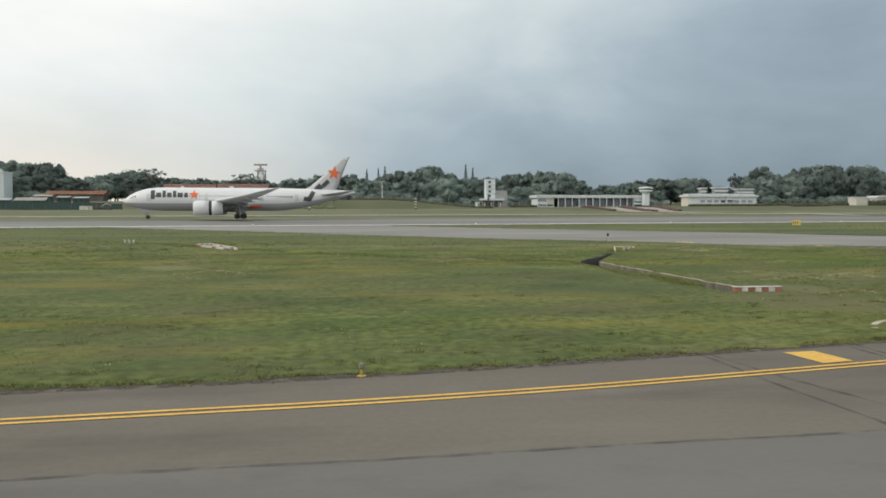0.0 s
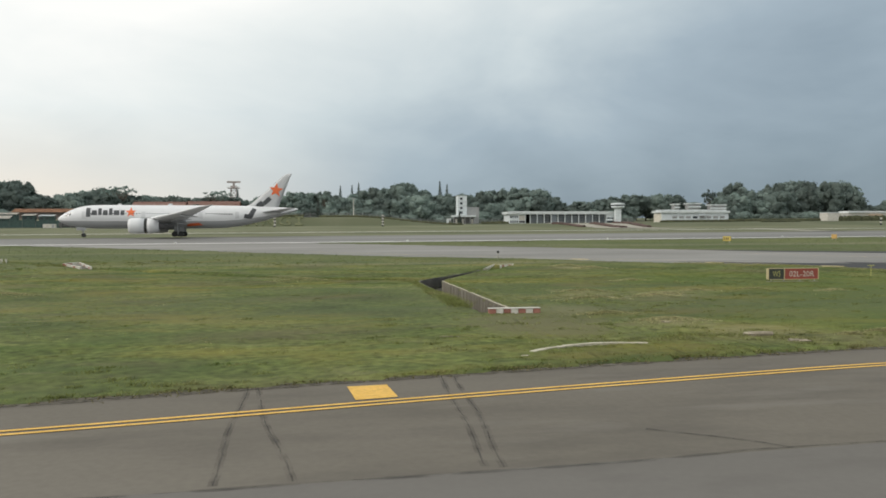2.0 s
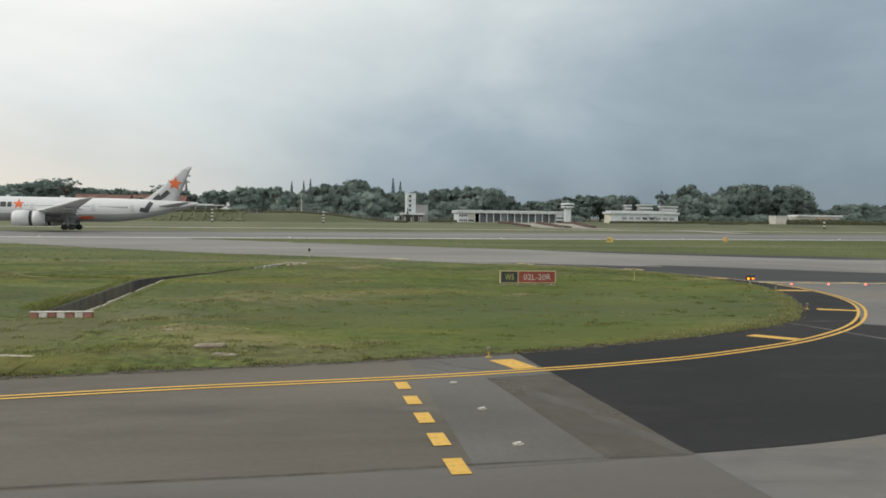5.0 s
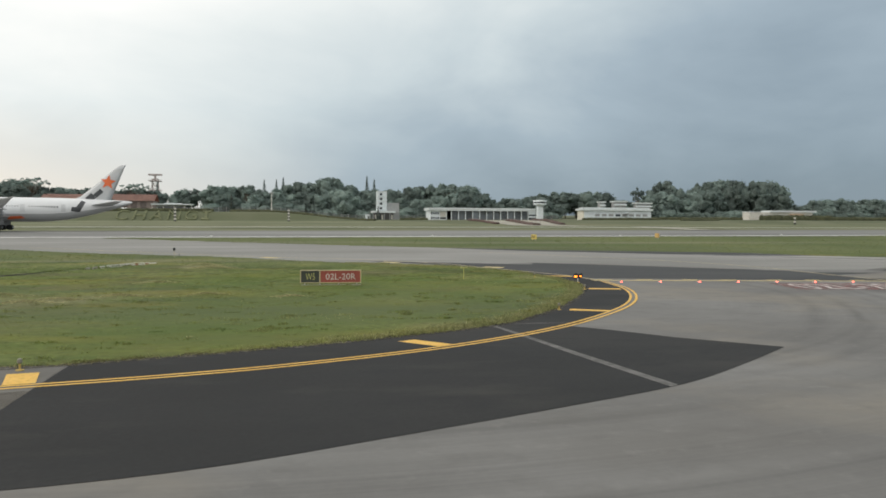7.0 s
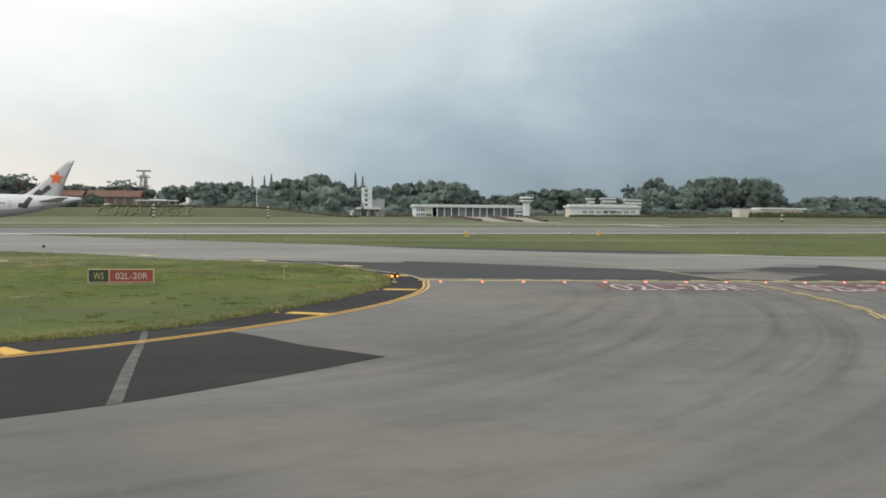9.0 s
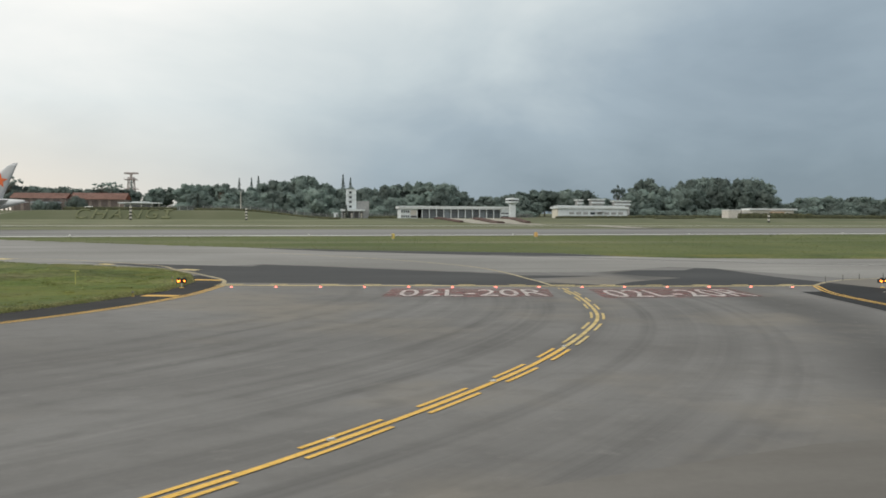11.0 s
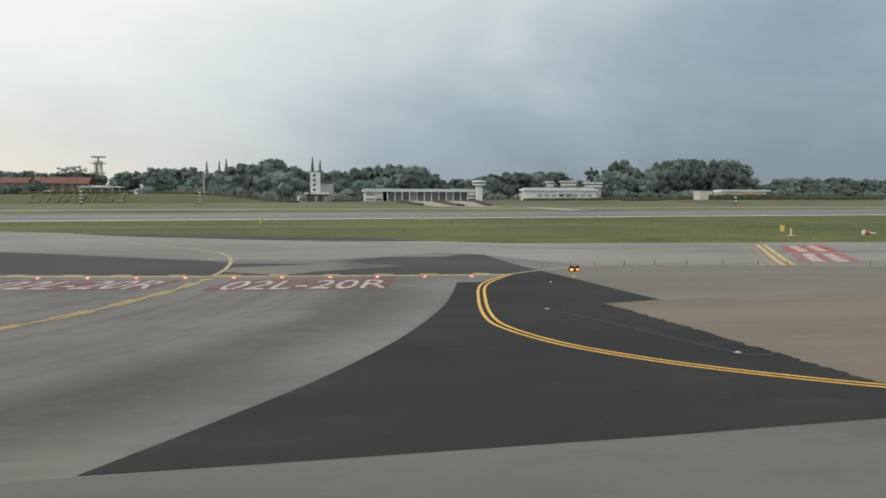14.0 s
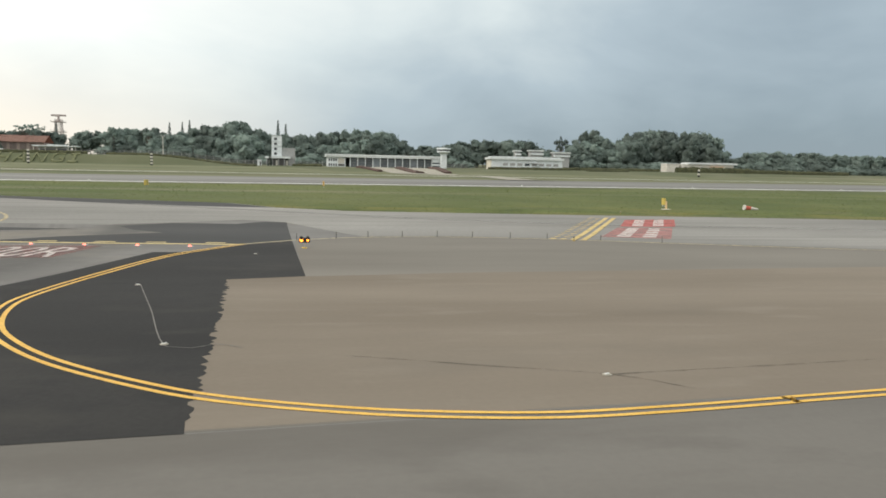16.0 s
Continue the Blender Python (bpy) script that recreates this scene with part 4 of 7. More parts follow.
def centre_marks(line):
    def fill(bm):
        ribbon(bm, line, 0, 0.17)
        d = 1.15
        while d < 120:
            ribbon(bm, line, 0.28, 0.13, d, d + 2.9)
            ribbon(bm, line, -0.28, 0.13, d - 0.3, d + 2.6)
            d += 4.1
    return fill


# From here on the line takes the paler yellow that imitates haze.
TURN = next(i for i, p in enumerate(CENTRE) if p.y > 26.0)
painted("centre_marking", "yellow centre line flanked by dashes", YELLOW, centre_marks(CENTRE[:TURN + 1]))
painted("centre_marking_worn", "centre line flanked by dashes, paled for haze", HAZED_WORN_YELLOW, centre_marks(CENTRE[TURN:]))
for i, pts in enumerate(([(12.55, 20.0), (13.6, 20.1), (13.75, 18.55), (12.7, 18.35)], [(37.05, 23.5), (37.85, 23.65), (38.2, 22.1), (37.45, 21.9)],
                         [(48.55, 27.75), (49.2, 28.1), (50.35, 26.8), (49.75, 26.4)], [(58.35, 36.6), (58.75, 37.25), (60.5, 36.3), (60.05, 35.8)],
                         [(64.35, 48.65), (64.65, 49.55), (66.7, 49.0), (66.4, 48.1)], [(65.6, 61.5), (65.9, 62.3), (68.0, 61.5), (67.8, 60.8)])):
    sheet("shoulder_bar", pts, YELLOW, 0.02, "yellow transverse shoulder bar")
for pts in ([(54.2, 80.2), (54.9, 80.9), (56.3, 79.5), (55.6, 78.8)], [(63.0, 72.2), (63.6, 73.0), (65.2, 71.7), (64.6, 70.9)], [(41.6, 89.2), (42.4, 90.0), (44.0, 88.6), (43.3, 87.8)]):
    sheet("shoulder_bar", pts, STOP_YELLOW, 0.03, "faded yellow transverse bar beyond the grass")
for i in range(5):
    y = 19.6 - 1.73 * i
    sheet("holding_dash", [(33.68, y), (34.03, y), (34.03, y + 0.9), (33.68, y + 0.9)], YELLOW, 0.02, "yellow dash of an intermediate holding line")
STOP = smooth_line([(67.9, 56.6), (80, 54.7), (92, 52.75), (102, 51.5), (111, 50.75)], 0.6)
painted("stop_line", "yellow runway holding line of solid and broken bands", STOP_YELLOW, lambda bm: [ribbon(bm, STOP, 0.0, 0.5)] + [ribbon(bm, STOP, 0.95, 0.42, d, d + 1.9) for d in np.arange(0, 44, 3.4)])
sheet("red_panel_1", [(78.6, 46.6), (89.0, 45.0), (90.4, 50.6), (80.0, 52.4)], RED_PAINT, 0.014, "faded red painted panel")
sheet("red_panel_2", [(91.8, 43.8), (102.0, 43.3), (103.2, 49.7), (93.1, 50.1)], RED_PAINT, 0.014, "faded red painted panel")


def ground_text(name, text, origin, along, up):
    bm, w = lettering(text, 1.0)
    for v in bm.verts:
        s, t = v.co.x / w, v.co.y
        v.co.x, v.co.y = origin[0] + along[0] * s + up[0] * t, origin[1] + along[1] * s + up[1] * t
        v.co.z = 0.024
    return tagged(mesh_object(name, bm, WHITE), "white painted runway designation on red", "", "", "structure")


ground_text("painted_designation_1", "02L-20R", (79.6, 46.7), (9.3, -1.15), (0.9, 4.6))
ground_text("painted_designation_2", "02L-20R", (92.6, 44.2), (9.3, -0.5), (0.85, 4.9))
painted("runway_edge_marking", "white runway side stripe", FRESH_WHITE, lambda bm: outline(bm, [runway_line(-1.3, -700), runway_line(-1.3, 900), runway_line(1.1, 900), runway_line(1.1, -700)]))
painted("perimeter_kerb", "pale thin kerb across the far grass", CHALK_WHITE, lambda bm: outline(bm, [runway_line(106, -300), runway_line(100, 170), runway_line(96, 420), runway_line(98.4, 420), runway_line(102.4, 170), runway_line(108.4, -300)]), 0.3)
LADDER = [Vector((132.7, 55.7)), Vector((145.4, 79.3))]


def ladder(bm):
    line = [LADDER[0].lerp(LADDER[1], i / 60) for i in range(61)]
    for o in (-2.25, -1.5):
        ribbon(bm, line, o, 0.42)
    for o in (0.0, -0.75):
        for d in np.arange(0.0, 26, 1.8):
            ribbon(bm, line, o, 0.46, d, d + 1.15)


painted("far_holding_marking", "yellow holding ladder of two solid and two dashed lines", HAZED_WORN_YELLOW, ladder, 0.03)
for k, (quad, mat_red) in enumerate((([(143.4, 67.8), (149.0, 68.0), (153.6, 77.0), (147.6, 76.0)], BRIGHT_RED), ([(137.4, 57.9), (142.4, 56.2), (148.0, 66.7), (142.6, 66.6)], PINK_RED))):
    sheet("far_red_panel_%d" % (k + 1), quad, mat_red, 0.02, "red painted panel with worn white writing")
    a, b, c, d = (Vector(q) for q in quad)
    for s in (0.20, 0.58):
        for t0, t1 in ((0.08, 0.22), (0.27, 0.40), (0.46, 0.60), (0.66, 0.80), (0.84, 0.93)):
            pt = lambda u, v: tuple((a.lerp(b, v)).lerp(d.lerp(c, v), u))
            sheet("worn_writing", [pt(t0, s), pt(t1, s), pt(t1, s + 0.2), pt(t0, s + 0.2)], WORN_WHITE, 0.026, "worn white painted writing")
for k, pts in enumerate(([(10, 20.3), (10.0, 17.1), (10.1, 12.4)], [(10.2, 20.4), (10.7, 16.7), (11.4, 12.4)], [(15.2, 21.2), (15.0, 17.3), (14.7, 12.7)], [(15.6, 21.3), (15.3, 16.2), (15.0, 12.6)],
                         [(-30, 10.9), (11.4, 12.3), (22.7, 13.0), (38.4, 13.2)], [(18.5, 14.6), (19.9, 13.6), (20.6, 12.9)], [(115, 21), (117.9, 19.8), (121, 18.5), (122.5, 17.0)],
                         [(121, 18.4), (125.3, 18.8), (131, 19.2)], [(34.4, 22.9), (35.2, 22.2), (35.9, 21.2)], [(35.4, 23.6), (36.0, 22.4), (37.0, 21.9)])):
    rnd = random.Random(k)
    line = smooth_line(pts, 0.3)
    line = [p + Vector((rnd.uniform(-0.01, 0.01), rnd.uniform(-0.01, 0.01))) + Vector((math.sin(i * 0.31 + k), math.cos(i * 0.23))) * 0.03 for i, p in enumerate(line)]
    painted("crack_seal_%d" % (k + 1), "old tar smeared along a crack", TAR_SMEAR if k < 6 else FAINT_TAR, lambda bm, line=line: ribbon(bm, line, 0, 0.16), 0.011)
    painted("crack_%d" % (k + 1), "dark open crack in the asphalt", SEALER, lambda bm, line=line: ribbon(bm, line, 0, 0.032), 0.014)
GRIME = see_through(plain("soil_washed_over_asphalt", (0.085, 0.075, 0.055), 0.95), -0.2, 1.2, 2.2)
VERGE = smooth_line(GRASS_EDGE[6:-1][::-1], 0.6)
painted("verge_grime", "dark soil washed along the asphalt edge", GRIME, lambda bm: ribbon(bm, VERGE, -0.12, 0.62), 0.016)
painted("saw_cut", "pale saw cut for a light cable", GROUND_OFF, lambda bm: ribbon(bm, smooth_line([(108.1, 33.6), (109.4, 28), (110.7, 22.4), (111.9, 22.6), (112.6, 22.1)], 0.5), 0, 0.036), 0.02)


# ---- lights, signs and small fittings beside the taxiway ----
RED_LAMP = glowing("red_stop_lamp", (1.0, 0.14, 0.10), 5.0)
AMBER_LAMP = glowing("amber_guard_lamp", (1.0, 0.26, 0.03), 4.0)
BLUE_LENS = plain("dull_lens", (0.20, 0.19, 0.15), 0.3)
DULL_YELLOW = plain("weathered_yellow_paint", (0.42, 0.30, 0.08), 0.6)
CLEAR_LENS = plain("clear_lens", (0.75, 0.75, 0.72), 0.2)
SIGN_BLACK = plain("black_sign_face", (0.045, 0.05, 0.042), 0.5)
SIGN_RED = plain("red_sign_face", (0.29, 0.065, 0.048), 0.5)
SIGN_YELLOW = plain("yellow_sign_lettering", (0.46, 0.45, 0.17), 0.5)
SIGN_WHITE = plain("white_sign_lettering", (0.62, 0.56, 0.50), 0.5)
SIGN_FRAME = plain("pale_yellow_sign_frame", (0.52, 0.44, 0.26), 0.6)


def stop_light():
    ob = thing("stop_bar_light", 0, 0, 0, 0, "lit red stop bar light set into the asphalt", "light", "red stop bar lights")
    part("body", lathe([(0.19, 0.018), (0.18, 0.035), (0.10, 0.05), (0.06, 0.052)], 16), STEEL, ob)
    part("lens", boxes((-0.075, -0.13, 0.04, 0.075, -0.08, 0.10), bevel=0.015), RED_LAMP, ob, "glowing red lens")
    return ob


first = stop_light()
first.matrix_basis = pose(69.2, 54.4, 0, 0, 0, -7)
for i in range(1, 14):
    copy_thing(first, pose(69.2 + 2.991 * i, 54.4 - 0.384 * i, 0, 0, 0, -7))


def inset_light():
    ob = thing("inset_light", 0, 0, 0, 0, "flush round steel light set into the asphalt", "light", "flush taxiway lights")
    part("ring", lathe([(0.115, 0.012), (0.115, 0.026), (0.10, 0.03), (0.07, 0.03)], 20), CONCRETE, ob)
    part("lens", boxes((-0.08, -0.03, 0.03, 0.08, 0.03, 0.055), bevel=0.012), CLEAR_LENS, ob)
    return ob


first = inset_light()
first.matrix_basis = pose(35.25, 20.2, 0)
for x, y in ((35.3, 17.2), (35.3, 14.3), (74.45, 15.8), (68.8, 10.9), (79.13, 20.98), (83.18, 26.56), (121.0, 18.4), (110.6, 22.7), (108.0, 33.6), (112.0, 45.2)):
    copy_thing(first, pose(x, y, 0, 0, 0, 30))


def guard_light(x, y):
    ob = thing("runway_guard_light", x, y, 0, 0, "pair of lit amber runway guard lamps on a short post", "light", "amber runway guard lights")
    part("base", lathe([(0.16, 0.0), (0.16, 0.04), (0.06, 0.06)], 14), YELLOW_BODY, ob)
    part("post", tubes(((0, 0, 0.04), (0, 0, 0.34), 0.045)), STEEL, ob)
    part("housing", boxes((-0.33, -0.06, 0.34, 0.33, 0.18, 0.63), bevel=0.03), BLACK, ob)
    for s in (-0.19, 0.19):
        lamp = part("lamp", tubes(((s, -0.09, 0.49), (s, -0.05, 0.49), 0.10 if s < 0 else 0.07), sides=16), AMBER_LAMP, ob, "round amber lamp")
        part("hood", tubes(((s, -0.16, 0.62), (s, -0.05, 0.63), 0.10, 0.11), sides=10), BLACK, lamp)
    return ob


guard_light(65.9, 54.7)
guard_light(114.7, 48.6)


def edge_light(name, label, head, tall=0.36):
    ob = thing(name, 0, 0, 0, 0, label, "light", "raised edge lights")
    part("base", lathe([(0.12, 0.0), (0.12, 0.03), (0.05, 0.05)], 12), DULL_YELLOW, ob)
    part("stem", tubes(((0, 0, 0.03), (0, 0, tall - 0.14), 0.03)), DULL_YELLOW, ob)
    part("lens", lathe([(0.05, tall - 0.15), (0.075, tall - 0.12), (0.065, tall - 0.03), (0.02, tall)], 12), head, ob)
    return ob


first = edge_light("edge_light", "weathered yellow raised taxiway edge light with a dull lens", BLUE_LENS)
first.matrix_basis = pose(0.2, 18.5, 0.0)
for x, y in ((37.2, 24.1), (58.0, 37.0), (64.0, 48.6), (64.4, 60.4), (133.8, 54.2), (150.8, 84.3), (-40, 15.4)):
    copy_thing(first, pose(x, y, hz(x, y)))
first = thing("marker_rod", 0, 0, 0, 0, "thin dark retroreflective rod on the asphalt edge", "marker", "edge marker rods")
part("foot", lathe([(0.07, 0.0), (0.07, 0.02), (0.025, 0.03)], 10), BLACK, first)
part("rod", tubes(((0, 0, 0.02), (0, 0, 0.44), 0.028), sides=8), DARK_GREY, first)
part("band", tubes(((0, 0, 0.33), (0, 0, 0.39), 0.032), sides=8), BLUE_LENS, first)
first.matrix_basis = pose(114.3, 54.2, 0)
for x, y in ((117.0, 55.7), (119.3, 56.7), (121.8, 57.0), (124.4, 57.2), (127, 57.0), (129.7, 56.4), (132.3, 55.7), (136.0, 54.6), (140, 53), (33.0, 90.0)):
    copy_thing(first, pose(x, y, hz(x, y)))


def upright_text(text, x0, x1, z0, z1, y, material, parent, name):
    bm, w = lettering(text, 1.0)
    for v in bm.verts:
        v.co = Vector((x0 + (x1 - x0) * v.co.x / w, y, z0 + (z1 - z0) * v.co.y))
    return part(name, bm, material, parent)


sign = thing("taxiway_sign", 45.58, 53.7, None, -1.5, "black and red mandatory taxiway sign on short legs in the grass", "sign")
sign.matrix_basis = sign.matrix_basis @ Matrix.Diagonal((0.885, 1, 1, 1))
part("frame", boxes((-0.05, 0.03, 0.23, 4.62, 0.30, 0.27), (-0.05, 0.03, 1.06, 4.62, 0.30, 1.10), (-0.05, 0.03, 0.23, 0.02, 0.30, 1.10), (4.56, 0.03, 0.23, 4.63, 0.30, 1.10), (1.41, 0.03, 0.23, 1.49, 0.30, 1.10)), SIGN_FRAME, sign)
part("location_panel", boxes((0.02, 0.05, 0.27, 1.40, 0.26, 1.06)), SIGN_BLACK, sign, "black panel with a yellow letter and number")
part("runway_panel", boxes((1.50, 0.05, 0.27, 4.56, 0.26, 1.06)), SIGN_RED, sign, "red panel with a white runway designation")
upright_text("W5", 0.36, 1.08, 0.44, 0.88, 0.03, SIGN_YELLOW, sign, "location_lettering")
upright_text("02L-20R", 1.90, 4.20, 0.45, 0.87, 0.03, SIGN_WHITE, sign, "runway_lettering")
for x in (0.3, 1.45, 2.9, 4.3):
    part("leg", tubes(((x, 0.16, -0.1), (x, 0.16, 0.22), 0.04)), STEEL, sign)
part("plinth", boxes((0.0, -0.05, -0.1, 4.6, 0.45, 0.09), bevel=0.02), CONCRETE, sign)


def distance_sign(x, y, wide, label, face, digits):
    ob = thing("runway_sign", x, y, None, 90, label, "sign", "signs beside the runway")
    part("panel", boxes((-wide / 2, -0.14, 0.35, wide / 2, 0.14, 1.25), bevel=0.03), face, ob)
    for s in (-0.35, 0.35):
        part("leg", tubes(((s * wide, 0, -0.1), (s * wide, 0, 0.4), 0.05)), STEEL, ob)
    if digits:
        for k in (-0.28, 0.0, 0.28):
            part("lettering", boxes((k * wide - 0.16, 0.145, 0.55, k * wide + 0.16, 0.16, 1.05)), BLACK, ob, "black writing")
    return ob


PALE_ORANGE = plain("faded_orange_panel", (0.56, 0.36, 0.13), 0.6)
DIM_YELLOW = plain("faded_yellow_panel", (0.60, 0.46, 0.12), 0.6)
distance_sign(90.3, 139.7, 2.6, "yellow runway exit sign with dark writing in the grass", DIM_YELLOW, True)
distance_sign(120.2, 149.2, 1.5, "plain faded orange sign board in the grass", PALE_ORANGE, False)
distance_sign(163.6, 99.0, 0.7, "narrow faded yellow sign board on short legs", DIM_YELLOW, False)
post = thing("marker_post", 58.1, 58.7, None, 0, "thin yellow-green marker post with a flat cap in the grass", "marker")
part("pole", tubes(((0, 0, -0.1), (0, 0, 0.95), 0.028)), plain("yellow_green_post", (0.48, 0.46, 0.15), 0.6), post)
part("cap", boxes((-0.26, -0.1, 0.93, 0.26, 0.1, 1.0), bevel=0.02), SIGN_YELLOW, post)
post = thing("orange_post", 161.2, 93.6, None, 0, "pale orange marker post on a flat base", "marker")
part("pole", tubes(((0, 0, 0), (0, 0, 1.1), 0.12, 0.10), sides=14), plain("pale_orange", (0.72, 0.52, 0.30), 0.6), post)
part("base", boxes((-0.55, -0.3, 0, 0.55, 0.3, 0.14), bevel=0.04), CHALK_WHITE, post)


def striped_bar(name, x, y, turn, length, depth, height, count, label, first_red=True):
    ob = thing(name, x, y, None, turn, label, "barrier", "red and white barriers")
    step = length / count
    for i in range(count):
        red = (i % 2 == 0) == first_red and (name != "culvert_kerb" or i % 4 < 2)
        part("block", boxes((i * step, -depth / 2, -0.05, (i + 1) * step - 0.015, depth / 2, height + 0.01 * (i % 2)), bevel=0.025),
             FADED_RED if red else CHALK_WHITE, ob, "red block" if red else "white block")
    part("coping", boxes((-0.02, -depth / 2 - 0.015, height + 0.012, length, depth / 2 + 0.015, height + 0.045), bevel=0.01), CHALK_WHITE, ob)
    return ob


striped_bar("drain_barrier", 19.9, 36.1, -2, 2.55, 0.32, 0.29, 7, "low red and white striped concrete barrier at a drain")
fallen = thing("marker_cone", 173.1, 95.0, None, -6, "red and white marker cone lying on its side in the grass", "marker")
fallen.matrix_basis = fallen.matrix_basis @ Matrix.Scale(0.8, 4)
for name, x0, x1, r0, r1, mat_c, lab in (("base", 0.0, 0.16, 0.48, 0.48, CHALK_WHITE, "white base plate"), ("band", 0.16, 1.15, 0.40, 0.29, SIGNAL_RED, "red band"), ("band", 1.15, 2.0, 0.29, 0.19, CHALK_WHITE, "white band"), ("tip", 2.0, 2.5, 0.19, 0.10, CHALK_WHITE, "white tip")):
    part(name, tubes(((x0, 0, 0.44 - 0.09 * x0), (x1, 0, 0.44 - 0.09 * x1), r0, r1), sides=18), mat_c, fallen, lab)
striped_bar("culvert_kerb", -14.2, 89.9, -69.3, 13.0, 0.13, 0.17, 11, "long mostly white kerb with red blocks beside a culvert", False)
striped_bar("culvert_kerb", -14.9, 87.4, -64.0, 8.6, 0.15, 0.15, 7, "shorter mostly white kerb with red blocks beside a culvert")
striped_bar("culvert_kerb", -15.1, 87.6, 68, 2.4, 0.3, 0.2, 2, "short white end kerb across a culvert")
# Flat dark sheet laid in place of the dark gap between the kerbs.
sheet("culvert_channel", [(-14.6, 87.6), (-14.0, 89.3), (-10.0, 78.9), (-11.2, 80.1)], SILT, 0.07, "flat dark sheet between the culvert kerbs")
first = thing("stub_post", 0, 0, 0, 0, "small white stub post in the grass", "post", "white stub posts")
part("shaft", boxes((-0.10, -0.10, -0.1, 0.10, 0.10, 0.36), bevel=0.03), CHALK_WHITE, first)
part("cap", boxes((-0.12, -0.12, 0.36, 0.12, 0.12, 0.41), bevel=0.02), CHALK_WHITE, first)
first.matrix_basis = pose(-24.45, 94.8, hz(-24.45, 94.8))
for x in (-23.95, -23.45):
    copy_thing(first, pose(x, 94.7, hz(x, 94.7)))

ditch = thing("drainage_ditch", 0, 0, 0, 0, "open concrete drain with stained walls cut into the grass", "drain")


def ditch_wall(line, side, low, high, wide):
    """A wall along a line of the plan, thick to one side, between two heights over the ground."""
    bm = bmesh.new()
    pts = smooth_line(line, 0.8)
    rows = []
    for i, p in enumerate(pts):
        t = (pts[min(i + 1, len(pts) - 1)] - pts[max(i - 1, 0)]).normalized()
        q = p + Vector((-t.y, t.x)) * side * wide
        z = hz(p.x, p.y)
        rows.append([bm.verts.new((c.x, c.y, z + h)) for c, h in ((p, low), (p, high), (q, high), (q, low))])
    for r, q in zip(rows, rows[1:]):
        for k in range(4):
            bm.faces.new((r[k], r[(k + 1) % 4], q[(k + 1) % 4], q[k]))
    bm.faces.new(rows[0])
    bm.faces.new(rows[-1][::-1])
    bmesh.ops.recalc_face_normals(bm, faces=bm.faces[:])
    return bm


part("wall", ditch_wall(DITCH_WEST[:2], 1, -1.6, 0.03, 0.2), STAINED_CONCRETE, ditch, "stained concrete wall")
# Both walls at the bend carry the shade of the opening as dark colour.
part("wall", ditch_wall(DITCH_WEST[1:], 1, -1.6, 0.05, 0.3), SHADE_CONCRETE, ditch, "concrete wall at the bend, darkened for shade")
part("wall", ditch_wall(DITCH_EAST[:2], -1, -1.6, 0.03, 0.2), STREAKED_CONCRETE, ditch, "concrete wall with pale and dark streaks")
part("wall", ditch_wall(DITCH_EAST[1:], -1, -1.6, -0.02, 0.3), SHADE_CONCRETE, ditch, "inner concrete wall at the bend, darkened for shade")
bm = bmesh.new()
outline(bm, DITCH_PIT)
bmesh.ops.triangulate(bm, faces=bm.faces[:])
for v in bm.verts:
    v.co.z = -1.28 if v.co.y < 59 else -1.15 + 0.075 * (v.co.y - 59)
bmesh.ops.recalc_face_normals(bm, faces=bm.faces[:])
part("floor", bm, SILT, ditch, "damp silty drain floor")
part("end_wall", boxes((19.6, 36.7, -1.6, 21.7, 36.95, 0.0)), STAINED_CONCRETE, ditch, "end wall below the striped barrier")
a, b = Vector(DITCH_EAST[0]), Vector(DITCH_EAST[1])
for k in range(16):
    p, q = a.lerp(b, k / 16), a.lerp(b, (k + 0.965) / 16)
    sag = 0.012 * math.sin(k * 2.1) - (0.05 if k % 5 == 3 else 0.0)
    part("coping_stone", ditch_wall([p, q], -1, 0.032, 0.075 + sag, 0.10), KERB_STONE, ditch, "pale worn coping stone" if k == 0 else "")
head = thing("culvert_headwall", 30.2, 78.3, None, 0, "whitewashed low culvert wall in two arms", "drain")


def wall_run(a, b, wide, tall):
    """A low straight wall between two spots of the ground plan."""
    a, b = Vector(a), Vector(b)
    bm = boxes((0, -wide / 2, -0.4, (b - a).length, wide / 2, tall), bevel=0.03)
    bmesh.ops.rotate(bm, cent=(0, 0, 0), matrix=Matrix.Rotation(math.atan2(b.y - a.y, b.x - a.x), 3, "Z"), verts=bm.verts[:])
    bmesh.ops.translate(bm, vec=(a.x, a.y, 0), verts=bm.verts[:])
    return bm


for a, b in (((0.1, 1.9), (2.0, 1.4)), ((2.0, 1.4), (1.75, 0.4))):
    part("frame_wall", wall_run(a, b, 0.14, 0.15), CHALK_WHITE, head)
for k in range(6):
    a, b = (Vector((0.1, -0.6)).lerp(Vector((1.75, 0.4)), (k + d) / 6) for d in (0.0, 0.95))
    part("painted_block", wall_run(a, b, 0.14, 0.13), FADED_RED if k % 3 == 1 else CHALK_WHITE, head, "faded red block" if k % 3 == 1 else "white block")
for k in range(8):
    a, b = (Vector((0.1, 1.9)).lerp(Vector((-2.9, -6.2)), (k + d) / 8) for d in (0.0, 0.86 if k < 4 else 0.6))
    part("coping_block", wall_run(a, b, 0.15, 0.15 - 0.014 * k), CHALK_WHITE if k < 6 else CONCRETE, head)


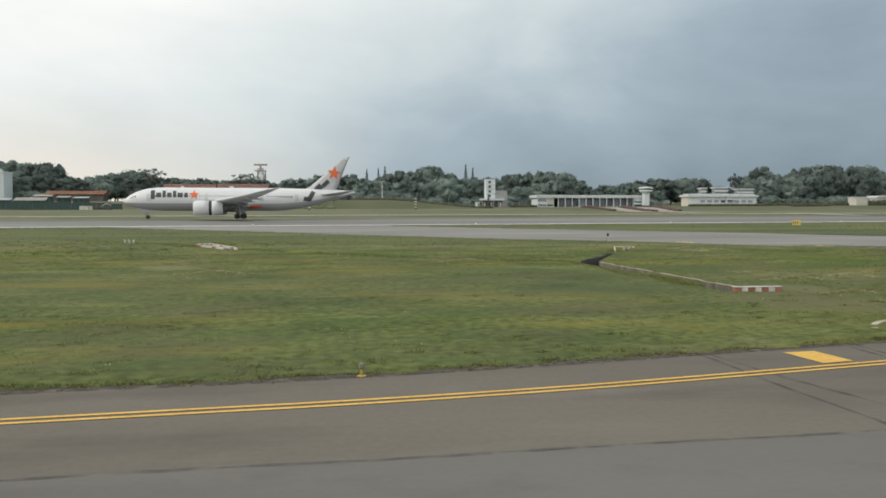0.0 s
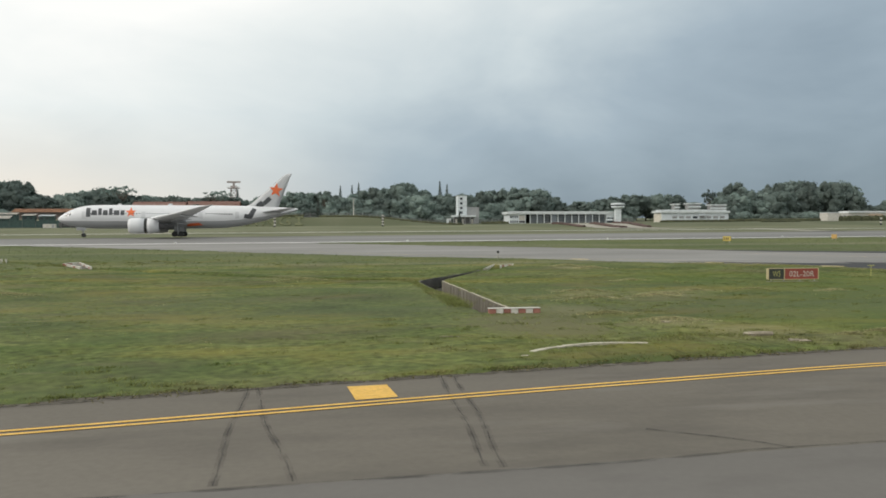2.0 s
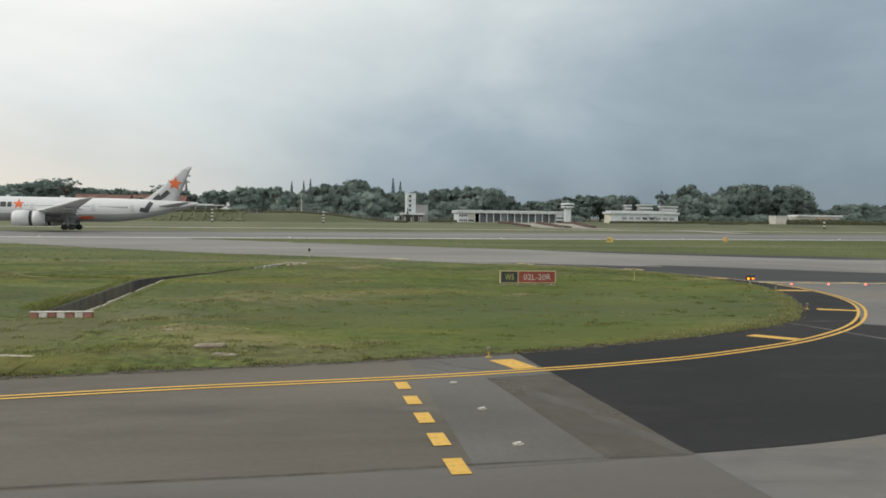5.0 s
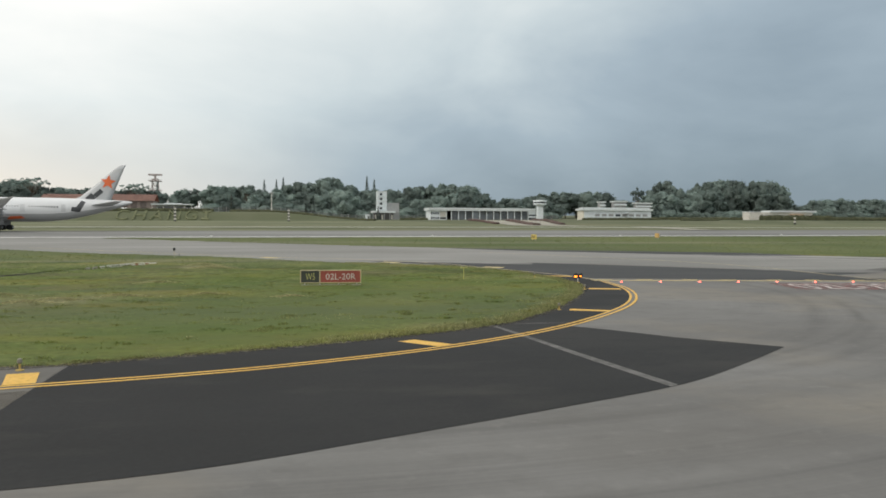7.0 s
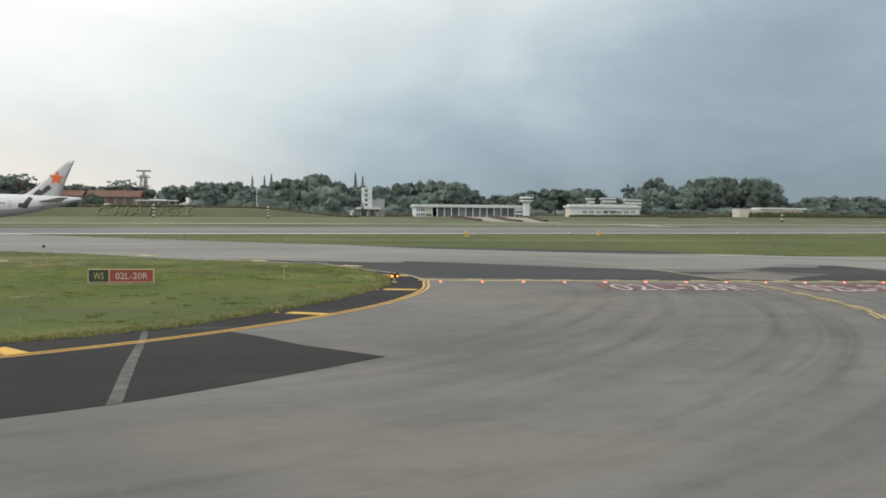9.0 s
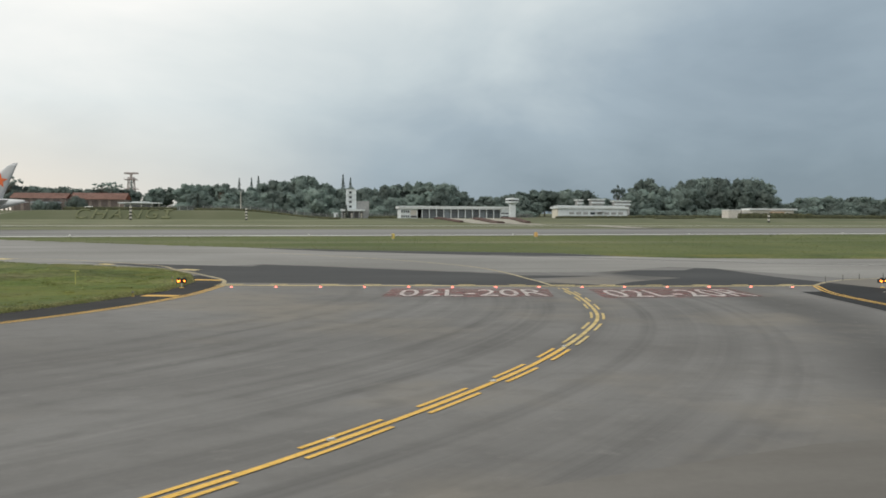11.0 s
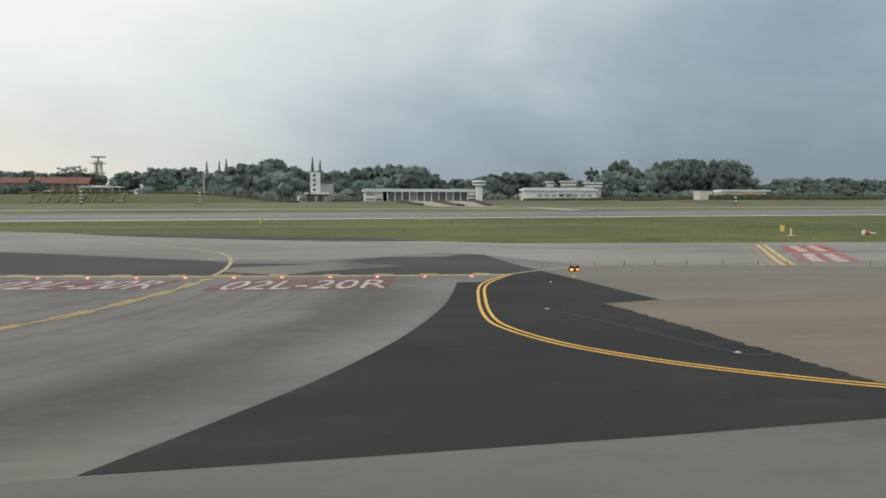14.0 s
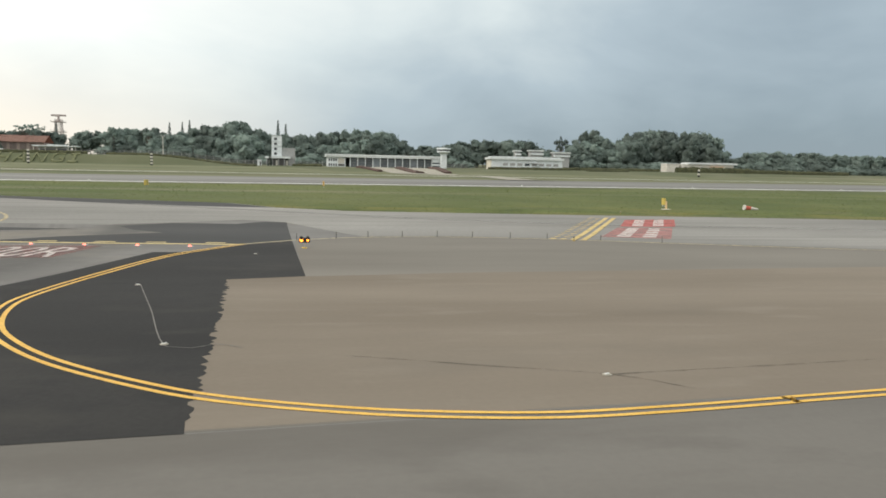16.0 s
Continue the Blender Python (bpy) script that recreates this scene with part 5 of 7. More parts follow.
def head_post(x, y, label):
    """A slim pale post with a dark reflector head."""
    ob = thing("marker_post", x, y, None, 0, label, "marker")
    part("pole", tubes(((0, 0, -0.1), (0, 0, 0.86), 0.03)), KERB_STONE, ob)
    part("base", boxes((-0.22, -0.16, 0, 0.22, 0.16, 0.07), bevel=0.02), KERB_STONE, ob)
    part("reflector_head", boxes((-0.13, -0.08, 0.84, 0.13, 0.08, 1.16), bevel=0.05), BLACK, ob, "black reflector head")


head_post(32.65, 88.6, "slim pale marker post with a black head")


def slab(x, y, turn, sx, sy, h, seed, label):
    bm = boxes((-sx / 2, -sy / 2, -0.15, sx / 2, sy / 2, h), bevel=0.05)
    rnd = random.Random(seed)
    for v in bm.verts:
        v.co += Vector((rnd.uniform(-0.07, 0.07), rnd.uniform(-0.07, 0.07), rnd.uniform(-0.03, 0.02)))
    ob = mesh_object("concrete_slab", bm, SLAB_STONE)
    ob.matrix_basis = pose(x, y, 0.05, 0, 0, turn)
    tagged(ob, label, "slab", "old concrete slabs in the grass")


slab(28.35, 26.75, -4, 0.95, 0.5, 0.17, 7, "half-buried tan concrete block in the grass")
slab(28.95, 25.15, -6, 0.75, 0.3, 0.085, 8, "half-buried pale concrete slab in the grass")
slab(26.6, 30.7, 4, 0.8, 0.3, 0.16, 9, "pale slab sunk in seeding grass")
slab(16.7, 28.5, 3, 0.8, 0.12, 0.05, 10, "flat pale slab sunk in the grass")
kerb = thing("sunken_kerb", 0, 0, 0, 0, "curved pale concrete kerb sunk in the grass", "kerb")
ARC = smooth_line([(18.4, 23.6), (18.85, 24.2), (19.5, 24.75), (20.6, 25.25), (21.6, 25.5), (22.5, 25.5), (23.4, 25.25), (23.95, 24.75)], 0.16)
for k in range(0, len(ARC) - 4, 5):
    run = ARC[k:k + 6]
    end = k == 0 or k + 9 >= len(ARC)
    part("kerb_stone", ditch_wall([tuple(p) for p in run[:-1]] + [tuple(run[-1].lerp(run[-2], 0.12))], 1, -0.1, 0.08 if end else 0.125 + 0.012 * math.sin(k), 0.22), KERB_STONE, kerb, "pale kerb stone" if k == 0 else "")


# ---- grass ----
def tufts(name, label, material, x, y, tall, wide, blades, seed):
    """Many small grass blades in one mesh."""
    rng = np.random.default_rng(seed)
    n = len(x)
    x, y, tall, wide = (np.repeat(a, blades) for a in (x, y, tall, wide))
    x = x + rng.normal(0, 0.05, n * blades)
    y = y + rng.normal(0, 0.05, n * blades)
    z = terrain(x, y) + np.where(inside(PAVED, x, y), 0.0, turf(x, y) - 0.02)
    a = rng.uniform(0, np.pi, n * blades)
    lean = rng.normal(0, 0.8, (n * blades, 2))
    h = tall * rng.uniform(0.6, 1.15, n * blades)
    ca, sa = np.cos(a) * wide / 2, np.sin(a) * wide / 2
    co = np.stack([np.stack([x - ca, y - sa, z], -1), np.stack([x + ca, y + sa, z], -1),
                   np.stack([x + lean[:, 0] * h, y + lean[:, 1] * h, z + h], -1)], 1).reshape(-1, 3)
    me = bpy.data.meshes.new(name)
    m = n * blades
    me.vertices.add(m * 3)
    me.vertices.foreach_set("co", co.ravel())
    me.loops.add(m * 3)
    me.loops.foreach_set("vertex_index", np.arange(m * 3))
    me.polygons.add(m)
    me.polygons.foreach_set("loop_start", np.arange(m) * 3)
    me.update()
    me.materials.append(material)
    return tagged(new(name, me), label, "grass", "", "stuff")


rng = np.random.default_rng(5)


def scatter(count, x0, x1, y0, y1, power=1.0):
    x = rng.uniform(x0, x1, count)
    y = y0 + (y1 - y0) * rng.random(count) ** power
    keep = ~(inside(PAVED, x, y) | inside(RUNWAY_STRIP, x, y) | inside(DITCH_PIT, x, y)) & (off_line(DITCH_WEST, x, y) > 0.2) & (off_line(DITCH_EAST, x, y) > 0.2)
    return x[keep], y[keep]


def edge_tufts(line, count, spread):
    pts = smooth_line(line, 0.5)
    k = rng.integers(0, len(pts), count)
    x = np.array([pts[i].x for i in k]) + rng.normal(0, spread, count)
    y = np.array([pts[i].y for i in k]) + rng.normal(0, spread, count) + 0.10
    return x, y


EDGE_STRAW = thin(material("seeding_grass", [(0.3, (0.215, 0.232, 0.09)), (0.5, (0.275, 0.278, 0.128)), (0.75, (0.37, 0.355, 0.19))], 0.7, 0.85, 4.0, 0.25, island=0.2, spec=0.1), 0.5)
EDGE_BLADES = thin(material("dry_edge_grass", [(0.3, (0.15, 0.15, 0.06)), (0.55, (0.20, 0.18, 0.085)), (0.75, (0.29, 0.25, 0.13))], 0.8, 0.85, 5.0, 0.25, island=0.3, spec=0.1), 0.45)
x, y = scatter(150000, -30, 68, 17.5, 75, 1.7)
worn = off_line([(21.3, 34.5), (21.3, 29)], x, y) < 0.9 + 0.5 * np.sin(x * 3 + y * 2)
x, y = x[~worn], y[~worn]
w = waves(x * 0.8, y * 0.8)
tufts("grass", "short uneven green grass blades", BLADES, x, y, 0.035 + 0.02 * np.clip(w, -1, 1.2) + 0.03 * rng.random(len(x)), np.full(len(x), 0.035) + 0.0006 * y, 3, 1)
PALE_BLADES = thin(material("pale_grass_blades", [(0.3, (0.15, 0.178, 0.058)), (0.5, (0.205, 0.225, 0.08)), (0.72, (0.275, 0.27, 0.125))], 0.3, 0.75, 2.6, 0.3, island=0.15, spec=0.15), 0.45)
x, y = scatter(3400, -45, 67, 18, 96, 1.3)
n = len(x)
rank = np.clip(0.65 + waves(x * 0.23 + 9, y * 0.5), 0.25, 1.4)
wide, tall = rng.uniform(0.22, 0.65, n), rng.uniform(0.06, 0.13, n) * rank
pale = rng.random(n) < 0.85
for pick, name, label, mat, seed in ((~pale, "grass_clumps", "taller lush grass clumps in the sward", BLADES, 12), (pale, "seeding_clumps", "paler seeding grass clumps in the sward", PALE_BLADES, 13)):
    cx, cy, w, h = (np.repeat(v[pick], 30) for v in (x, y, wide, tall))
    far = rng.normal(0, 0.8, (2, len(cx)))
    bx, by = cx + far[0] * w, cy + far[1] * w * 0.5
    clear = ~inside(PAVED, bx, by)
    tufts(name, label, mat, bx[clear], by[clear], (h * np.exp(-0.45 * (far ** 2).sum(0)) + 0.02)[clear], (0.035 + 0.0007 * cy)[clear], 2, seed)
x, y = edge_tufts(GRASS_EDGE[6:-1], 9000, 0.22)
ragged_edge = (x < 44) & (np.sin(x * 1.7 + np.sin(x * 0.43) * 2) + 0.6 * np.sin(x * 4.1) > rng.uniform(-1.6, 1.2, len(x)))
x, y = x[ragged_edge], y[ragged_edge]
tufts("edge_grass", "thin ragged dry grass overhanging the asphalt edge", EDGE_BLADES, x, y, rng.uniform(0.03, 0.08, len(x)), np.full(len(x), 0.04), 3, 2)
x, y = edge_tufts(GRASS_EDGE[4:16], 9000, 0.42)
outer = inside(PAVED, x, y) & (off_line(GRASS_EDGE, x, y) > 0.25)
x, y = x[~outer], y[~outer]
tufts("seeding_edge_grass", "pale seeding grass leaning over the curved asphalt edge", EDGE_STRAW, x, y, rng.uniform(0.07, 0.22, len(x)) * np.clip((x - 38) / 14, 0.25, 1), np.full(len(x), 0.045), 3, 22)
x, y = scatter(26000, -30, 68, 17.5, 90, 1.3)
patch = np.sin(x * 0.33 + 2.1 * np.sin(y * 0.21)) * np.sin(y * 0.45 + 1.7 * np.sin(x * 0.17)) + 0.35 * np.sin(x * 1.3 + y * 0.8)
near_edge = off_line(GRASS_EDGE[6:-1], x, y) < 1.1
keep = (patch > 1.05) | (near_edge & (x > 48))
tufts("dry_grass", "straw-coloured seeding grass patches", STRAW, x[keep], y[keep], rng.uniform(0.04, 0.10, keep.sum()), np.full(keep.sum(), 0.04) + 0.0006 * y[keep], 3, 3)
mx, my = [], []
for cx, cy, r in MOUNDS:
    n = int(700 * r)
    mx.append(cx + rng.normal(0, 0.62 * r, n))
    my.append(cy + rng.normal(0, 0.24 * r, n))
mx, my = np.concatenate(mx), np.concatenate(my)
tufts("grass_mounds", "pale seeding grass on low mounds", STRAW, mx, my, rng.uniform(0.04, 0.12, len(mx)), np.full(len(mx), 0.03) + 0.0005 * my, 3, 9)
x, y = edge_tufts([(21.5, 26.3), (22.6, 26.1), (24.2, 26.2), (26, 27), (27.4, 26.5), (28.6, 26.2), (29.2, 25.7), (29.5, 25.1), (29.9, 25.3)], 640, 0.28)
tufts("weeds", "rank weeds round old concrete slabs", PALE_BLADES, x, y, rng.uniform(0.05, 0.15, len(x)), np.full(len(x), 0.05), 3, 4)
x = np.concatenate([rng.normal(19.15, 0.22, 2600), rng.normal(22.05, 0.3, 1500)])
y = rng.uniform(38.5, 60, len(x))
west = x < 20.5
clear = (off_line(DITCH_WEST, x, y) > 0.25) & (off_line(DITCH_EAST, x, y) > 0.25)
x, y, west = x[clear], y[clear], west[clear]
tufts("drain_grass", "longer rank grass along the drain walls", PALE_BLADES, x, y, np.where(west, np.interp(y, (40, 47, 52), (0.42, 0.30, 0.10)), 0.08) * rng.uniform(0.5, 1.2, len(x)), np.full(len(x), 0.06), 3, 15)
x, y = scatter(40000, -60, 240, 78, 185, 1.0)
tufts("strip_grass", "grass of the strip before the runway", STRIP_BLADES, x, y, rng.uniform(0.06, 0.13, len(x)), np.full(len(x), 0.16), 2, 6)


# ---- trees ----
def leaf_cloud(centres, radii, dense, size, seed, squash=0.75):
    """Leaf sprays in uneven clumps, so many to the square metre of each clump's skin."""
    rng = np.random.default_rng(seed)
    quads = []
    for c, r in zip(centres, radii):
        n = max(8, int(dense * r * r))
        d = rng.normal(0, 1, (n, 3))
        d /= np.linalg.norm(d, axis=1)[:, None]
        p = c + d * (r * rng.uniform(0.74, 1.2, (n, 1))) * np.array([1, 1, squash])
        face = 0.95 * d + np.array([0, 0, 0.45]) + rng.normal(0, 0.34, (n, 3))
        face /= np.linalg.norm(face, axis=1)[:, None]
        u = np.cross(face, rng.normal(0, 1, (n, 3)))
        u /= np.linalg.norm(u, axis=1)[:, None] + 1e-6
        v = np.cross(face, u)
        s = size * rng.uniform(0.5, 1.3, (n, 1))
        quads.append(np.stack([p - u * s, p - v * s * 0.7, p + u * s, p + v * s * 0.7], 1))
    return np.concatenate(quads).reshape(-1, 3)


def uneven(p):
    """Pulls a crown out of round: slow and quick crossing waves."""
    a = np.stack([np.sin(p[:, 1] * 0.9 + 1.7 * np.sin(p[:, 2] * 0.6)), np.sin(p[:, 2] * 1.0 + 1.5 * np.sin(p[:, 0] * 0.7)), np.sin(p[:, 0] * 0.8 + 1.6 * np.sin(p[:, 1] * 0.5))], -1)
    b = np.stack([np.sin(p[:, 2] * 2.6 + p[:, 0] * 1.1), np.sin(p[:, 0] * 2.3 + p[:, 1] * 1.4), np.sin(p[:, 1] * 2.5 + p[:, 2] * 1.2)], -1)
    return p + 0.75 * a * np.array([1, 1, 0.7]) + 0.28 * b


def leaf_mesh(co, name, material, parent, label="", lumps=None, wild=True):
    """Leaf quads, and under them the dense inside of the crown as uneven lumps, in one mesh."""
    n = len(co) // 4
    verts = co = uneven(co) if wild else co
    loops, starts = np.arange(n * 4), np.arange(n) * 4
    if lumps is not None:
        lv, lf = lumps
        verts = np.concatenate([co, uneven(lv)])
        loops = np.concatenate([loops, lf.ravel() + n * 4])
        starts = np.concatenate([starts, n * 4 + np.arange(len(lf)) * 3])
    me = bpy.data.meshes.new(name)
    me.vertices.add(len(verts))
    me.vertices.foreach_set("co", verts.ravel())
    me.loops.add(len(loops))
    me.loops.foreach_set("vertex_index", loops)
    me.polygons.add(len(starts))
    me.polygons.foreach_set("loop_start", starts)
    me.update()
    me.polygons.foreach_set("use_smooth", np.ones(len(starts), bool))
    me.materials.append(material)
    ob = new(name, me)
    ob.parent = parent
    return tagged(ob, label)


BALL = bmesh.new()
bmesh.ops.create_icosphere(BALL, subdivisions=2, radius=1.0)
BALL_V = np.array([v.co[:] for v in BALL.verts])
BALL_F = np.array([[v.index for v in f.verts] for f in BALL.faces])
BALL.free()


def crown_lumps(centres, radii, seed, squash):
    """Masses of dense foliage with a rough, many-lobed surface."""
    rng = np.random.default_rng(seed)
    vs, fs = [], []
    for k, (c, r) in enumerate(zip(centres, radii)):
        w = rng.normal(0, 1, (9, 3)) * np.repeat((2.2, 4.5, 8.0), 3)[:, None]
        lobes = np.sin(BALL_V @ w.T + rng.uniform(0, 6.28, 9)) @ np.repeat((0.075, 0.05, 0.035), 3)
        dent = 0.84 * r * (1 + lobes[:, None] + rng.normal(0, 0.035, (len(BALL_V), 1)))
        vs.append(np.asarray(c) + BALL_V * dent * np.array([1, 1, squash]))
        fs.append(BALL_F + k * len(BALL_V))
    return np.concatenate(vs), np.concatenate(fs)


def broad_tree(seed, spread=0.62, base=0.28, clumps=9, dense=6):
    """A dense round-headed tree 20 m tall at the origin: a few great boughs, each with its own lobes."""
    rnd = random.Random(seed)
    ob = thing("tree", 0, 0, 0, 0, "broad dark green tree with a dense uneven crown", "tree", "trees behind the airfield")
    bm = bmesh.new()
    tube(bm, (0, 0, -0.6), (0.3, 0.1, 20 * base + 1), 0.55, 0.4, 9)
    tube(bm, (0.3, 0.1, 20 * base + 1), (0.1, 0.4, 13), 0.4, 0.14, 8)
    centres, radii = [], []
    mid, tall = 20 * (0.5 + base * 0.5), 20 * (0.5 - base * 0.5)
    for k in range(clumps):
        a, up = k * 2.39996 + rnd.uniform(-0.5, 0.5), -0.55 + 1.45 * ((k + 0.5) / clumps)
        out = math.sqrt(max(0.03, 1 - min(1, abs(up)) ** 2.4))
        rad = rnd.uniform(3.6, 5.4) * (1.0 if up < 0.5 else 0.72)
        far = rnd.uniform(0.55, 1.0)
        reach = max(1.0, 20 * spread * out - rad * 0.75)
        c = (math.cos(a) * reach * far, math.sin(a) * reach * far, min(mid + up * tall, 20 - rad * 0.86))
        centres.append(c)
        radii.append(rad)
        if k % 2 == 0:
            tube(bm, (0.2, 0.1, 20 * base + 0.5 * k), c, 0.2, 0.06, 6)
    for k in range(26):
        c, r = Vector(centres[k % clumps]), radii[k % clumps]
        way = Vector((rnd.gauss(0, 1), rnd.gauss(0, 1), rnd.gauss(0.55, 0.8))).normalized()
        q = c + way * r * rnd.uniform(0.8, 1.15)
        rad = rnd.uniform(0.8, 1.9)
        centres.append((q.x, q.y, min(q.z, 20 - rad)))
        radii.append(rad)
    centres.append((0.3, 0.2, mid - 0.1 * tall))
    radii.append(20 * spread * 0.66)
    part("trunk", bm, BARK, ob)
    leaf_mesh(leaf_cloud(np.array(centres), radii, dense, 0.70, seed, 0.88), "crown", HAZED_LEAVES, ob, lumps=crown_lumps(centres, radii, seed, 0.88))
    return ob


def open_tree(seed, spread=0.62, layered=False, clumps=22):
    """A tree 20 m tall with bare limbs that carry separate foliage pads, sky between them."""
    rnd = random.Random(seed)
    ob = thing("tree", 0, 0, 0, 0, "flat-topped open tree with layered branches" if layered else "open-crowned tree with sky showing between its boughs", "tree", "trees behind the airfield")
    bm = bmesh.new()
    tube(bm, (0, 0, -0.6), (0.4, 0.1, 9), 0.5, 0.36, 9)
    tube(bm, (0.4, 0.1, 9), (0.0, 0.3, 16), 0.36, 0.14, 8)
    centres, radii = [], []
    for k in range(clumps):
        a, q = k * 2.39996, math.sqrt((k + 0.5) / clumps)
        if layered:
            c = (math.cos(a) * 20 * spread * q, math.sin(a) * 20 * spread * q, 20 * rnd.choice((0.82, 0.89, 0.955)) - 1.6 * q * q)
            rad = rnd.uniform(0.9, 1.7)
        else:
            c = (math.cos(a) * 20 * spread * q, math.sin(a) * 20 * spread * q, 18.6 - 7.5 * q * rnd.uniform(0.35, 1.1))
            rad = rnd.uniform(1.2, 2.1)
        centres.append(c)
        radii.append(rad)
        joint = Vector((0.3, 0.1, 8 + 5 * rnd.random()))
        elbow = joint.lerp(Vector(c), 0.55) + Vector((0, 0, -0.6))
        tube(bm, joint, elbow, 0.20, 0.13, 6)
        tube(bm, elbow, c, 0.13, 0.05, 5)
    part("trunk", bm, BARK, ob)
    flat = 0.34 if layered else 0.72
    leaf_mesh(leaf_cloud(np.array(centres), radii, 34, 0.32, seed, flat), "crown", HAZED_LEAVES, ob, lumps=crown_lumps(centres, [r * 0.8 for r in radii], seed, flat))
    return ob


def bush(seed):
    """Undergrowth 20 units tall, spreading to the ground."""
    rnd = random.Random(seed)
    ob = thing("shrub", 0, 0, 0, 0, "dense dark shrub below the tree line", "shrub", "shrubs below the trees")
    centres, radii = [], []
    for k in range(5):
        a, q = k * 2.39996, math.sqrt((k + 0.5) / 5)
        rad = rnd.uniform(6.0, 8.5)
        centres.append((math.cos(a) * 9 * q, math.sin(a) * 9 * q, max(rad * 0.6, (20 - rad) * (1 - 0.75 * q * q) * rnd.uniform(0.75, 1.0))))
        radii.append(rad)
    part("stems", tubes(((0, 0, -1.5), (0.5, 0, 9), 0.5, 0.3), ((0, 0, -1.5), (-3, 1, 8), 0.4, 0.2), ((0, 0, -1.5), (2.5, -1.5, 8), 0.4, 0.2), sides=6), BARK, ob)
    leaf_mesh(leaf_cloud(np.array(centres), radii, 3, 1.3, seed, 0.9), "crown", HAZED_LEAVES, ob, lumps=crown_lumps(centres, radii, seed, 0.9))
    return ob


def cone_tree(seed):
    """A small dense cone 10 m tall."""
    rnd = random.Random(seed)
    ob = thing("dark_conifer", 0, 0, 0, 0, "small dense dark conifer standing alone on the bank", "tree", "dark conifers on the bank")
    part("trunk", tubes(((0, 0, -0.6), (0, 0, 9.6), 0.22, 0.04), sides=8), BARK, ob)
    centres, radii = [], []
    for k in range(20):
        h = 0.8 + 8.6 * k / 20
        w = 1.5 * (1 - h / 10.4) ** 0.8
        for j in range(3):
            a = rnd.uniform(0, 6.28)
            centres.append((math.cos(a) * w * 0.5, math.sin(a) * w * 0.5, h))
            radii.append(max(0.16, w * 0.75))
    leaf_mesh(leaf_cloud(np.array(centres), radii, 26, 0.22, seed, 0.8), "crown", DARK_NEEDLES, ob, wild=False)
    return ob


def spire_tree(seed):
    rnd = random.Random(seed)
    ob = thing("conifer", 0, 0, 0, 0, "tall narrow spire-shaped conifer", "tree", "spire conifers behind the airfield")
    part("trunk", tubes(((0, 0, -0.6), (0, 0, 20), 0.35, 0.04), sides=8), BARK, ob)
    centres, radii = [], []
    for k in range(48):
        h = 2 + 17.6 * k / 48
        w = 2.9 * (1 - h / 20.3) ** 1.1 + 0.05
        for j in range(4):
            a = rnd.uniform(0, 6.28)
            centres.append((math.cos(a) * w * 0.7, math.sin(a) * w * 0.7, h + rnd.uniform(-0.2, 0.2)))
            radii.append(max(0.14, w * 0.55))
    leaf_mesh(leaf_cloud(np.array(centres), radii, 40, 0.26, seed, 0.4), "crown", HAZED_CONIFER, ob, wild=False)
    return ob


def palm_tree(seed):
    rnd = random.Random(seed)
    ob = thing("palm", 0, 0, 0, 0, "slender palm with drooping fronds", "tree", "palms behind the airfield")
    part("trunk", tubes(((0, 0, -0.6), (0.3, 0, 9), 0.3, 0.2), ((0.3, 0, 9), (0.2, 0.2, 16.5), 0.2, 0.15), sides=8), BARK, ob)
    centres, radii = [], []
    for k in range(16):
        a, drop = k * 2.4, rnd.uniform(-0.35, 0.5)
        for s in (0.7, 1.5, 2.4, 3.2):
            centres.append((math.cos(a) * s, math.sin(a) * s, 16.8 + s * drop + 0.9 - 0.17 * s * s))
            radii.append(0.5)
    leaf_mesh(leaf_cloud(np.array(centres), radii, 44, 0.42, seed, 0.5), "crown", HAZED_LEAVES, ob)
    return ob


BROAD = [broad_tree(s, sp, b, c) for s, sp, b, c in ((1, 0.50, 0.06, 8), (2, 0.58, 0.08, 9), (3, 0.44, 0.06, 7), (4, 0.54, 0.10, 8), (5, 0.62, 0.08, 10), (6, 0.47, 0.12, 7))]
FLAT, OPEN, SPIRE, PALM, CONE = open_tree(11, 0.62, True, 30), open_tree(14, 0.46), spire_tree(21), palm_tree(31), cone_tree(41)
BUSH = [bush(51), bush(52), bush(53)]
SKYLINE = [(-330, 36), (-290, 40), (-250, 41), (-200, 41), (-188, 30), (-170, 31), (-146, 36), (-135, 33), (-118, 31), (-100, 30), (-70, 29), (-58, 29), (-20, 30), (-12, 33), (18, 33), (26, 30), (36, 31), (47, 35),
           (64, 37), (75, 41), (86, 37), (98, 32), (120, 32), (142, 34), (160, 37), (180, 38), (192, 36), (200, 28), (206, 21), (214, 26), (236, 28), (256, 31), (300, 33), (312, 26), (322, 25), (338, 26), (345, 37),
           (355, 42), (363, 38), (370, 32), (378, 34), (388, 41), (404, 43), (417, 46), (427, 40), (438, 43), (452, 44), (462, 40), (470, 30), (474, 21), (480, 20), (488, 26), (500, 28), (543, 30), (582, 28), (640, 28), (760, 30)]


def skyline(x):
    return float(np.interp(x, [p[0] for p in SKYLINE], [p[1] for p in SKYLINE]))


placed = {}


def put(tree, x, y, top, wide=1.0, sink=0.0):
    g = hz(x, y)
    k = max(0.25, (top - g + sink) / 20.0)
    m = pose(x, y, g, 0, 0, (x * 47 + y * 13) % 360) @ Matrix.Diagonal((k * wide, k * wide, k, 1))
    if tree in placed:
        copy_thing(tree, m @ placed[tree])
    else:
        placed[tree] = Matrix.Diagonal((1 / (k * wide), 1 / (k * wide), 1 / k, 1))
        tree.matrix_basis = m


